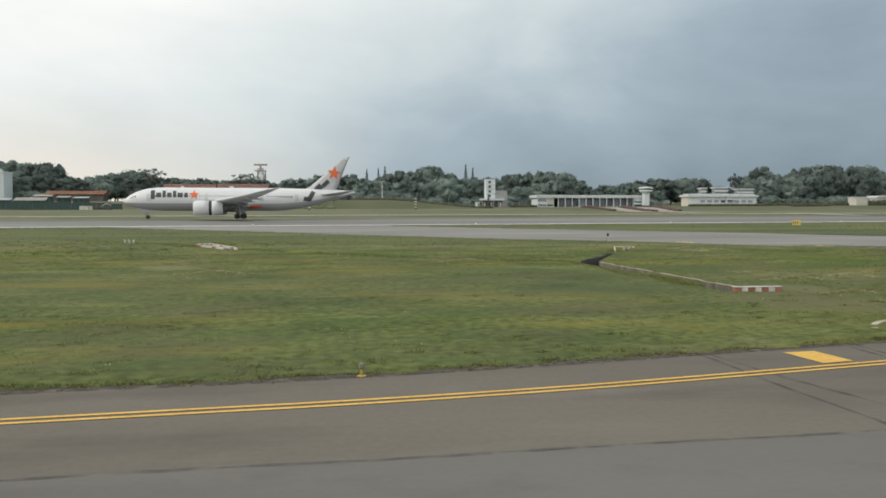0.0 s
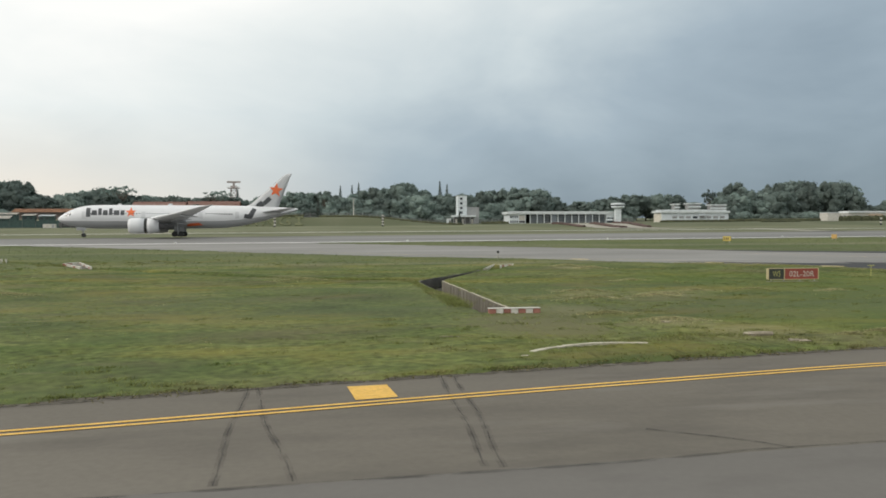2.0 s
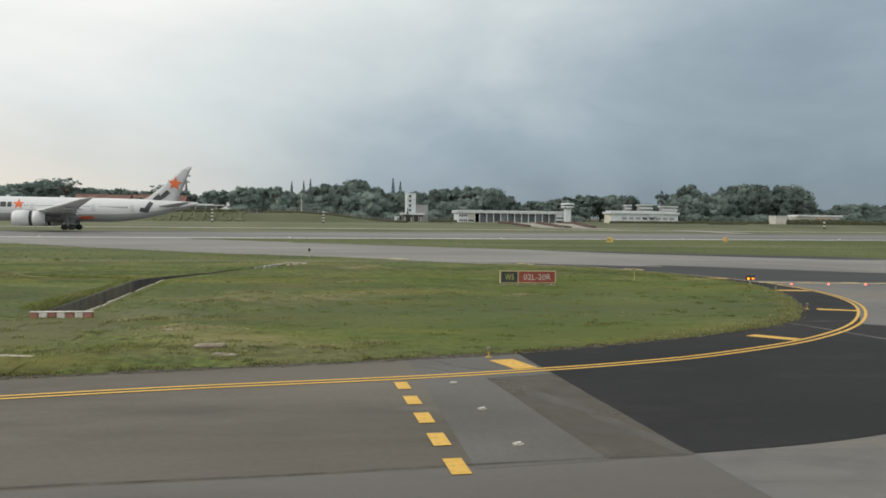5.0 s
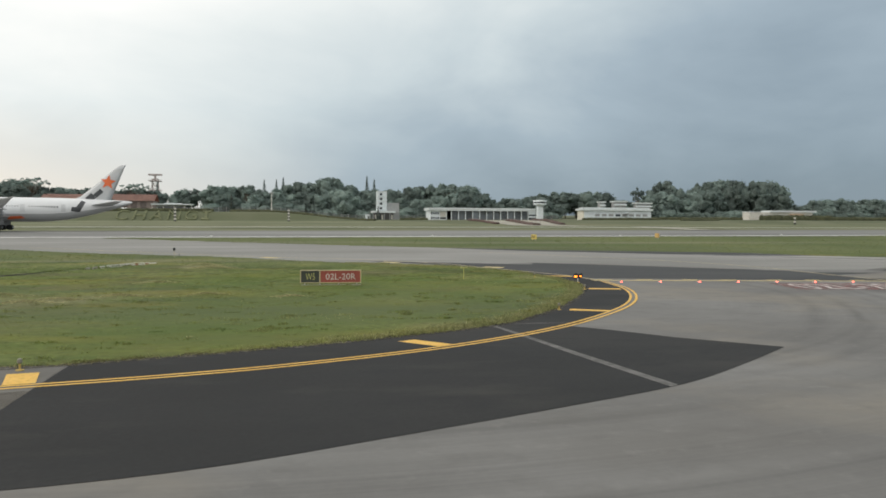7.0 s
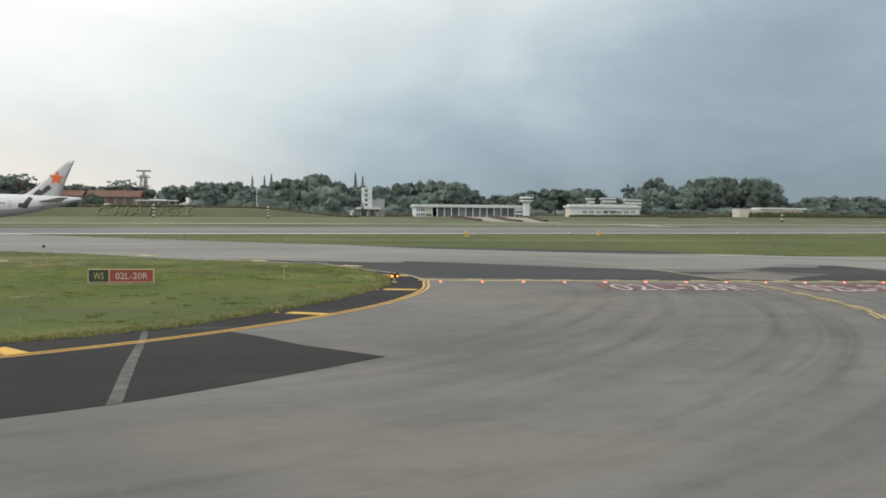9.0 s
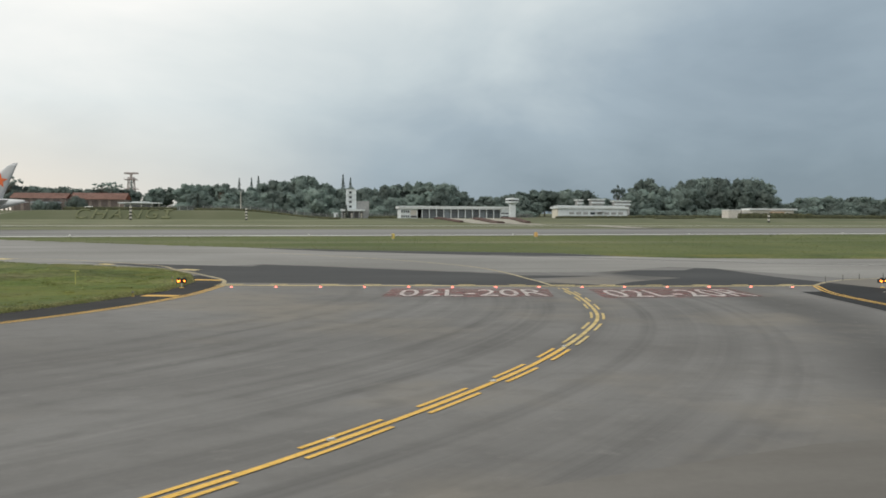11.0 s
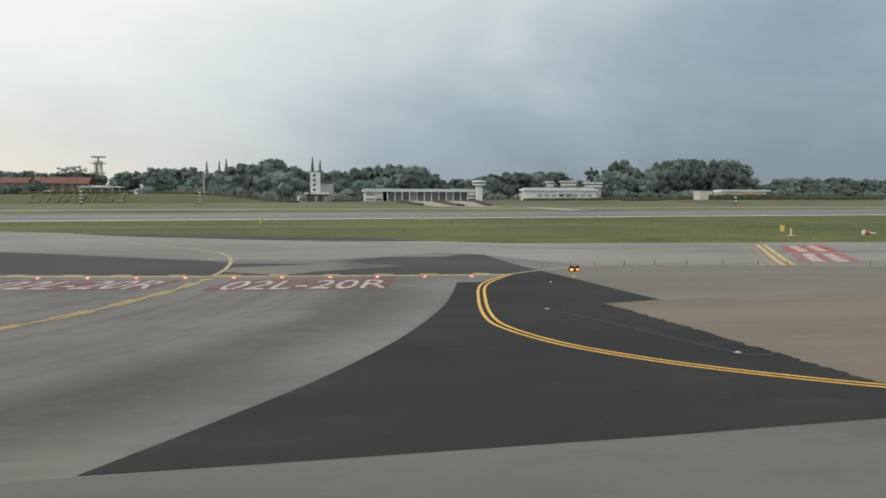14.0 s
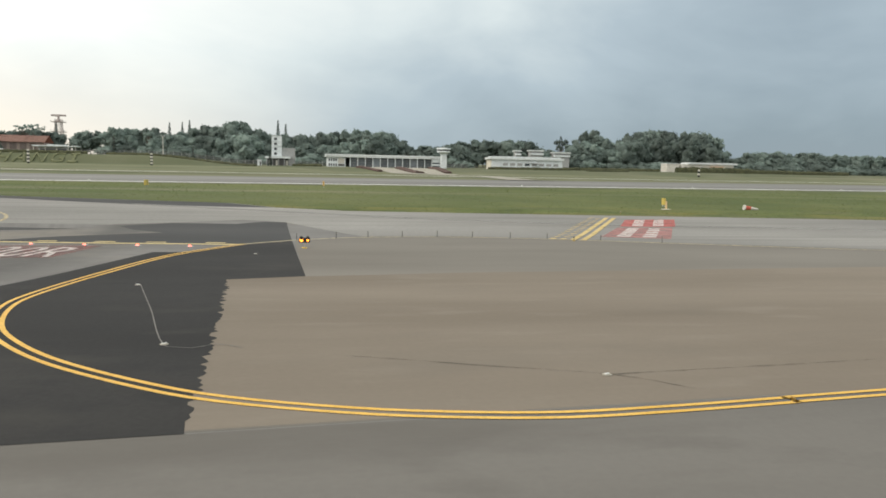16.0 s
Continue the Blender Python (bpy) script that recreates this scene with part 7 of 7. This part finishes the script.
hedge(374, 494, 432, 496, 2.0, 3.3, HEDGE, "dark hedge before the long white shed", 6)
hedge(430, 500, 520, 508, 2.4, 2.4, HEDGE, "dark hedge below the eastern trees", 7)
hedge(300, 512, 370, 510, 2.4, 1.8, HEDGE, "dark hedge between the white buildings", 8)
for k, (x0, y0, x1, y1, wide) in enumerate(((153.5, 457, 163.5, 430, 3.0), (177.0, 452, 184.0, 421, 5.5), (199.6, 474, 201.0, 425, 4.0))):
    hedge(x0, y0, x1, y1, wide, 1.1, RED_BED, "dark red-leaved planting beside a drive", 10 + k)
for i, ch in enumerate("CHANGI"):
    if ch == "I":
        bm, w = bmesh.new(), 1.0
        for a, b, c, d in ((0, 0, 1, 0.2), (0.34, 0.2, 0.66, 0.8), (0, 0.8, 1, 1)):
            bm.faces.new([bm.verts.new(p) for p in ((a, b, 0), (c, b, 0), (c, d, 0), (a, d, 0))])
    else:
        bm, w = lettering(ch, 1.0)
    x0 = -47.0 + 9.05 * i
    geo = bmesh.ops.extrude_face_region(bm, geom=bm.faces[:])
    up = {g for g in geo["geom"] if isinstance(g, bmesh.types.BMVert)}
    rnd = random.Random(i)
    wide = 6.6 if ch != "I" else 4.6
    for v in bm.verts:
        px, py = x0 + wide * v.co.x / w, 446.6 + 10.6 * v.co.y
        v.co = Vector((px, py, hz(px, py) + (0.7 + rnd.uniform(-0.15, 0.15) if v in up else -0.3)))
    bmesh.ops.recalc_face_normals(bm, faces=bm.faces[:])
    tagged(mesh_object("hedge_letter", bm, LETTER_HEDGE), "letter %s of clipped light green hedge on the bank" % ch, "hedge", "hedge letters on the bank")
sheet("drive_1", [(159, 504), (173, 504), (174, 455), (181, 424), (184, 403), (168, 403), (166.5, 430), (157, 456)], CONCRETE, 0.2, "pale concrete drive to the vehicle bays")
sheet("drive_2", [(183, 504), (197, 504), (197, 474), (198.4, 426), (200, 403), (186, 403), (187.2, 421), (180.4, 453)], CONCRETE, 0.2, "pale concrete drive to the vehicle bays")
sheet("access_road", [(168, 402.5), (200, 402.5), (197, 380), (195, 300), (196, 255), (206, 238), (176, 236), (186, 254), (184, 300), (183, 375)], CONCRETE, 0.16, "pale concrete road from the drives to the runway")
sheet("ramp_road", [(-118, 438), (-107, 438.5), (-103, 441), (-91, 451), (-80, 464), (-83, 467), (-94, 455), (-106, 444)], CONCRETE, 0.4, "pale road climbing the bank")
sheet("west_road", [(-330, 452), (-112, 442), (-112, 438), (-330, 446)], CONCRETE, 0.14, "pale service road beyond the runway")
fence = thing("netting_fence", -196, 470, None, 0, "long dark green netted works fence", "fence")
NETTING = plain("green_netting", (0.055, 0.092, 0.085), 0.9, amount=0.25)
for k in range(11):
    part("net_panel", boxes((7 * k + 0.12, -0.05, 0.0, 7 * k + 6.88, 0.05, 5.0 - 0.4 * (k % 3 == 1) - 0.09 * k)), NETTING, fence)
    part("post", tubes(((7 * k, 0, -0.5), (7 * k, 0, 5.1 - 0.09 * k), 0.08), sides=6), DARK_GREY, fence)


def site_shed(x0, x1, y, z0, z1, roof, label):
    """A low shed with a pale sheet roof falling to the front, standing on posts and a plinth."""
    ob = thing("site_shed", x0, y, None, 0, label, "shed", "site sheds behind the works fence")
    w, g = x1 - x0, hz(x0, y)
    bm = bmesh.new()
    for a, b in (((-0.3, -0.8, z0 - g), (w + 0.3, -0.8, z0 - g)), ((-0.3, 4.6, z1 - g), (w + 0.3, 4.6, z1 - g))):
        bm.verts.new(a), bm.verts.new(b)
    bm.verts.ensure_lookup_table()
    bm.faces.new([bm.verts[k] for k in (0, 1, 3, 2)])
    bmesh.ops.solidify(bm, geom=bm.faces[:], thickness=0.15)
    part("roof", bm, roof, ob)
    part("wall", boxes((0, 0, -1, w, 4, z0 - g - 0.05)), NETTING, ob)
    for k in range(int(w // 3)):
        part("window", boxes((1 + 3 * k, -0.1, z0 - g - 2.0, 2.6 + 3 * k, -0.02, z0 - g - 0.9)), GLASS, ob)


site_shed(-181, -163.8, 478, 11.3, 13.2, CHALK_WHITE, "low white-roofed site shed behind the netting")
site_shed(-200, -183.5, 478, 11.5, 12.9, ROOF_PALE, "long grey-roofed site shed behind the netting")
site_shed(-178.2, -167.8, 500, 14.2, 15.4, CHALK_WHITE, "white-roofed site shed on the bank")
site_shed(-164.6, -157.8, 500, 13.5, 14.6, CHALK_WHITE, "small white-roofed site shed on the bank")
site_shed(-156.0, -147.5, 502, 13.2, 14.2, ROOF_PALE, "small grey-roofed site shed on the bank")
container = thing("site_container", -137.6, 453, None, 0, "plain white site container beside the road", "container")
part("body", boxes((0, 0, 0.15, 6.4, 2.4, 2.3), bevel=0.05), CHALK_WHITE, container)
part("door", boxes((4.6, -0.06, 0.35, 5.8, -0.01, 2.1)), WALL_GREY, container)
for x in (0.3, 5.6):
    part("skid", boxes((x, 0, -0.1, x + 0.5, 2.4, 0.17)), DARK_GREY, container)
truck = thing("works_truck", -129.5, 452, None, 0, "dark works truck with a raised loader arm", "truck")
part("chassis", boxes((0.3, 0.2, 0.6, 9.0, 2.2, 1.0), bevel=0.05), BLACK, truck)
part("cab", boxes((0.2, 0, 0.8, 2.4, 2.4, 3.0), bevel=0.2), DARK_GREY, truck)
part("windscreen", boxes((0.12, 0.3, 1.9, 0.2, 2.1, 2.7)), GLASS, truck)
part("body", boxes((2.8, 0, 1.0, 9.2, 2.4, 2.1), bevel=0.06), DARK_GREY, truck)
part("arm", tubes(((3.2, 1.2, 2.0), (6.0, 1.2, 3.7), 0.22), ((6.0, 1.2, 3.7), (8.6, 1.2, 2.6), 0.18), sides=8), CHALK_WHITE, truck)
for x in (1.3, 6.3, 7.8):
    for y in (0.1, 2.0):
        wheel = part("wheel", tubes(((x, y, 0.5), (x, y + 0.3, 0.5), 0.5), sides=16), BLACK, truck)
        part("hub", tubes(((x, y - 0.02, 0.5), (x, y + 0.32, 0.5), 0.2), sides=10), STEEL, wheel)
first = thing("runway_edge_light", 0, 0, 0, 0, "small white raised runway edge light", "light", "runway edge lights")
part("base", lathe([(0.16, 0.0), (0.16, 0.05), (0.06, 0.08)], 12), CHALK_WHITE, first)
part("lens", lathe([(0.06, 0.08), (0.14, 0.16), (0.12, 0.36), (0.03, 0.42)], 12), CLEAR_LENS, first)
x0, y0 = runway_line(-2.0, -61)
first.matrix_basis = pose(x0, y0, hz(x0, y0))
for k in range(1, 10):
    x0, y0 = runway_line(-2.0, -61 + 45.5 * k)
    copy_thing(first, pose(x0, y0, hz(x0, y0)))


# ---- the airliner on the runway ----
def airliner():
    skin_white = plain("white_aircraft_paint", (0.70, 0.71, 0.72), 0.35, amount=0.03, spec=0.5)
    skin_grey = plain("silver_grey_aircraft_paint", (0.40, 0.41, 0.42), 0.35, amount=0.04, spec=0.5)
    dark = plain("charcoal_aircraft_paint", (0.07, 0.075, 0.08), 0.4)
    orange = plain("orange_aircraft_paint", (0.78, 0.17, 0.06), 0.4)
    ax, ay = -52.0, 204.0
    ob = thing("airliner", ax, ay, hz(ax + 28, ay + 2) + 0.25, 4.5, "white twin-engined airliner with charcoal and orange markings rolling on the runway", "aeroplane")
    stations = [(0.0, 0.05, 4.45), (0.35, 0.55, 4.42), (0.9, 0.95, 4.48), (1.7, 1.40, 4.60), (2.9, 1.90, 4.76), (4.4, 2.36, 4.92), (6.2, 2.72, 5.02), (8.2, 2.92, 5.06), (10.5, 2.97, 5.06), (20, 2.97, 5.06),
                (30, 2.97, 5.06), (37, 2.97, 5.06), (40, 2.90, 5.12), (43.5, 2.66, 5.30), (46.5, 2.30, 5.58), (49.8, 1.86, 5.92), (52.8, 1.36, 6.30), (55.8, 0.82, 6.70), (57.8, 0.42, 6.98), (58.5, 0.15, 7.08)]
    sx = [s[0] for s in stations]

    def ring_at(x):
        return float(np.interp(x, sx, [s[1] for s in stations])), float(np.interp(x, sx, [s[2] for s in stations]))

    def shell(a0, a1, n):
        bm = bmesh.new()
        rows = []
        xs = sorted(set(sx + list(np.arange(10.5, 56, 1.5))))
        for x in xs:
            r, zc = ring_at(x)
            rows.append([bm.verts.new((x, math.cos(a) * r, zc + math.sin(a) * r)) for a in np.linspace(a0, a1, n)])
        for p, q in zip(rows, rows[1:]):
            for k in range(n - 1):
                bm.faces.new((p[k], p[k + 1], q[k + 1], q[k]))
        bmesh.ops.recalc_face_normals(bm, faces=bm.faces[:])
        return bm

    cut = radians(-22)
    fuselage = part("fuselage", shell(cut, math.pi - cut, 25), skin_white, ob, "white upper fuselage", True)
    part("belly", shell(math.pi - cut, 2 * math.pi + cut, 17), skin_grey, ob, "silver grey belly", True)

    def on_skin(name, pts, mat_c, label, parent=fuselage, proud=0.03, side=-1):
        """A flat marking bent onto the side of the fuselage."""
        bm = bmesh.new()
        bm.faces.new([bm.verts.new((x, 0, z)) for x, z in pts])
        bm.normal_update()
        bmesh.ops.triangulate(bm, faces=bm.faces[:])
        for z in np.arange(2.4, 8.2, 0.3):
            bmesh.ops.bisect_plane(bm, geom=bm.verts[:] + bm.edges[:] + bm.faces[:], plane_co=(0, 0, z), plane_no=(0, 0, 1))
        for v in bm.verts:
            r, zc = ring_at(v.co.x)
            d = max(-0.995, min(0.995, (v.co.z - zc) / r))
            v.co.y = side * (r * math.sqrt(1 - d * d) + proud)
        bmesh.ops.recalc_face_normals(bm, faces=bm.faces[:])
        return part(name, bm, mat_c, parent, label)

    def star(cx, cz, r, tilt=0.0):
        return [(cx + math.sin(k * math.pi / 5 + tilt) * (r if k % 2 == 0 else r * 0.42), cz + math.cos(k * math.pi / 5 + tilt) * (r if k % 2 == 0 else r * 0.42)) for k in range(10)]

    bars = [(7.0, 8.0, 5.0, 7.25), (8.3, 9.5, 5.45, 6.65), (9.8, 10.6, 5.45, 7.15), (10.9, 12.0, 5.45, 6.65), (12.3, 13.1, 5.45, 7.15), (13.4, 14.7, 5.45, 6.65), (15.0, 15.9, 5.45, 6.65)]
    for x0, x1, z0, z1 in bars:
        on_skin("brand_bar", [(x0, z0), (x1, z0), (x1, z1), (x0, z1)], dark, "charcoal marking bar")
    on_skin("brand_star", star(17.4, 6.15, 1.35), orange, "orange star marking")
    on_skin("cockpit_window", [(1.75, 5.15), (3.3, 5.35), (3.5, 5.95), (2.6, 5.85)], GLASS, "dark cockpit window")
    for x in (6.0, 19.8, 33.5, 42.5):
        on_skin("door_outline", [(x, 4.55), (x + 1.0, 4.55), (x + 1.0, 6.35), (x, 6.35)], plain("door_grey", (0.60, 0.61, 0.62), 0.4) if x == 6.0 else bpy.data.materials["door_grey"], "cabin door")
    pane = None
    for k in range(56):
        x = 8.2 + 0.62 * k
        if any(abs(x - d - 0.5) < 0.9 for d in (19.8, 33.5)) or x > 42:
            continue
        bm = boxes((-0.13, -0.02, -0.22, 0.13, 0.02, 0.22))
        if pane is None:
            pane = part("window", bm, GLASS, fuselage)
            pane.location = (x, -2.86, 5.72)
        else:
            bm.free()
            w = new("window", pane.data)
            w.parent = fuselage
            w.location = (x, -2.86, 5.72)

    def wing_shape(sections):
        """A tapered, swept surface from (y, leading x, trailing x, z, thickness)."""
        bm = bmesh.new()
        rows = []
        for y, x0, x1, z, th in sections:
            c = x1 - x0
            rows.append([bm.verts.new((x0 + c * f, y, z + th * h)) for f, h in ((0, 0), (0.12, 0.38), (0.35, 0.5), (0.7, 0.28), (1, 0), (0.7, -0.22), (0.35, -0.5), (0.12, -0.4))])
        for p, q in zip(rows, rows[1:]):
            for k in range(8):
                bm.faces.new((p[k], p[(k + 1) % 8], q[(k + 1) % 8], q[k]))
        bm.faces.new(rows[0])
        bm.faces.new(rows[-1][::-1])
        bmesh.ops.recalc_face_normals(bm, faces=bm.faces[:])
        return bm

    for s in (-1, 1):
        wing = part("wing", wing_shape([(s * 2.2, 17.4, 30.0, 3.75, 1.3), (s * 9.7, 23.0, 31.4, 4.45, 0.9), (s * 18, 28.6, 33.6, 5.35, 0.5), (s * 25, 33.4, 36.3, 6.35, 0.3), (s * 28.2, 35.8, 37.6, 6.9, 0.2), (s * 29.8, 38.0, 38.5, 7.25, 0.08)]),
                    plain("pale_grey_wing", (0.70, 0.71, 0.72), 0.35, amount=0.04) if s == -1 else bpy.data.materials["pale_grey_wing"], ob, "", True)
        part("leading_edge", wing_shape([(s * 3.2, 17.5, 19.2, 3.83, 0.75), (s * 9.7, 22.75, 24.0, 4.55, 0.62), (s * 18, 28.35, 29.3, 5.42, 0.42), (s * 25, 33.2, 33.8, 6.40, 0.26), (s * 28.2, 35.6, 36.0, 6.92, 0.16)]), skin_white, wing, "bright leading edge slats", True)
        for y, x in ((7, 29.6), (13, 31.0), (19.5, 33.0)):
            part("flap_fairing", tubes(((x - 2.4, s * y, 4.0 + 0.085 * (y - 7)), (x + 1.6, s * y, 3.7 + 0.085 * (y - 7)), 0.36, 0.1), sides=8), skin_grey, wing)
        part("flap", boxes((29.2, min(s * 3.4, s * 9.4), 3.2, 31.4, max(s * 3.4, s * 9.4), 3.42), bevel=0.05), skin_grey, wing)
        part("tailplane", wing_shape([(s * 1.0, 48.4, 54.0, 6.2, 0.45), (s * 9.8, 55.3, 57.4, 7.1, 0.14)]), skin_grey, ob, "", True)
        nac = lathe([(1.35, 17.8), (1.62, 17.95), (1.80, 18.5), (1.86, 19.6), (1.86, 21.5)], 28, "X")
        for v in nac.verts:
            v.co.y += s * 9.7
            v.co.z += 2.72
        engine = part("engine", nac, skin_white, ob, "white engine nacelle", True)
        for name, prof, m_, lab in (("intake", [(1.30, 17.85), (1.25, 18.5)], DARK_GREY, "dark fan intake"), ("reverser_gap", [(1.74, 21.48), (1.74, 22.22)], BLACK, "dark opened thrust reverser slot"),
                                    ("rear_cowl", [(1.86, 22.2), (1.80, 23.0), (1.55, 24.8)], skin_white, "white translating rear cowl"), ("core", [(1.0, 24.6), (0.8, 25.8), (0.2, 26.8)], DARK_GREY, "")):
            bm = lathe(prof, 28, "X")
            for v in bm.verts:
                v.co.y += s * 9.7
                v.co.z += 2.72
            part(name, bm, m_, engine, lab, name != "reverser_gap")
        part("pylon", boxes((20.5, s * 9.7 - 0.2, 4.0, 26.5, s * 9.7 + 0.2, 4.75), bevel=0.08), skin_grey, engine)
        leg = part("main_gear", tubes(((28.7, s * 4.9, 0.75), (28.4, s * 4.6, 3.6), 0.26), ((27.3, s * 4.9, 0.68), (30.1, s * 4.9, 0.68), 0.2), ((29.6, s * 4.7, 1.6), (28.6, s * 3.6, 3.4), 0.12), sides=10), STEEL, ob)
        for x in (27.95, 29.45):
            for dy in (-0.62, 0.62):
                y = s * 4.9 + dy
                wheel = part("wheel", tubes(((x, y - 0.24, 0.68), (x, y + 0.24, 0.68), 0.68), sides=20), BLACK, leg, "black tyre")
        part("gear_door", boxes((27.6, s * 3.4 - 0.06, 1.3, 30.0, s * 3.4 + 0.06, 2.7), bevel=0.03), skin_grey, ob)
    bm = bmesh.new()
    rows = []
    for z, x0, x1, th in ((7.2, 43.6, 53.4, 0.75), (8.4, 46.4, 53.8, 0.6), (12.5, 51.2, 55.4, 0.4), (15.6, 54.4, 56.6, 0.22), (16.5, 56.0, 57.1, 0.1)):
        c = x1 - x0
        rows.append([bm.verts.new((x0 + c * f, th * h, z)) for f, h in ((0, 0), (0.15, 0.42), (0.4, 0.5), (0.75, 0.3), (1, 0), (0.75, -0.3), (0.4, -0.5), (0.15, -0.42))])
    for p, q in zip(rows, rows[1:]):
        for k in range(8):
            bm.faces.new((p[k], p[(k + 1) % 8], q[(k + 1) % 8], q[k]))
    bm.faces.new(rows[-1])
    bmesh.ops.recalc_face_normals(bm, faces=bm.faces[:])
    fin = part("fin", bm, plain("pale_silver_fin", (0.56, 0.57, 0.58), 0.35, amount=0.04), ob, "pale silver tail fin", True)

    def flat_mark(pts, mat_c, name, label):
        bm = bmesh.new()
        lo = [bm.verts.new((x, -0.30, z)) for x, z in pts]
        hi = [bm.verts.new((x, -0.36, z)) for x, z in pts]
        bm.faces.new(hi)
        bm.faces.new(lo[::-1])
        for k in range(len(pts)):
            bm.faces.new((lo[k], lo[(k + 1) % len(pts)], hi[(k + 1) % len(pts)], hi[k]))
        bmesh.ops.recalc_face_normals(bm, faces=bm.faces[:])
        part(name, bm, mat_c, fin, label)

    flat_mark(star(52.9, 12.1, 1.9, 0.12), orange, "fin_star", "orange star on the fin")

    def slab_mark(cx, cz, w, h, tilt):
        c, s = math.cos(tilt), math.sin(tilt)
        return [(cx + a * w * c - b * h * s, cz + a * w * s + b * h * c) for a, b in ((-0.5, -0.5), (0.5, -0.5), (0.5, 0.5), (-0.5, 0.5))]

    flat_mark(slab_mark(50.6, 9.3, 2.2, 1.1, 0.75), dark, "fin_bar", "charcoal marking on the fin")
    flat_mark(slab_mark(48.8, 8.15, 1.9, 1.6, 0.75), dark, "fin_bar", "charcoal marking on the fin")
    on_skin("brand_bar", [(44.6, 4.7), (46.6, 4.5), (47.9, 7.0), (46.9, 7.4), (45.8, 5.7), (44.9, 5.8)], dark, "charcoal marking on the rear fuselage")
    bm = lathe([(0.3, 16.6), (1.6, 18.2), (2.2, 21), (2.25, 27), (1.5, 31.5), (0.3, 33.5)], 18, "X")
    for v in bm.verts:
        v.co.y *= 1.25
        v.co.z = v.co.z * 0.62 + 3.15
    part("wing_fairing", bm, skin_grey, ob, "grey wing root fairing", True)
    on_skin("belly_mark", [(30.5, 2.6), (34.5, 2.9), (33.6, 3.5), (31, 3.3)], orange, "small orange belly marking", proud=0.25)
    nose = part("nose_gear", tubes(((5.9, 0, 0.5), (5.7, 0, 2.6), 0.16), ((5.9, 0, 1.1), (4.6, 0, 2.6), 0.09), sides=10), STEEL, ob)
    for dy in (-0.38, 0.38):
        part("wheel", tubes(((5.9, dy - 0.17, 0.5), (5.9, dy + 0.17, 0.5), 0.5), sides=18), BLACK, nose, "black tyre")
    part("gear_door", boxes((4.4, -0.75, 1.7, 6.6, -0.68, 2.5), bevel=0.02), skin_grey, nose)
    part("aerial", boxes((14, -0.05, 8.0, 14.8, 0.05, 8.4), (26, -0.05, 8.0, 27, 0.05, 8.45)), skin_white, ob)


airliner()
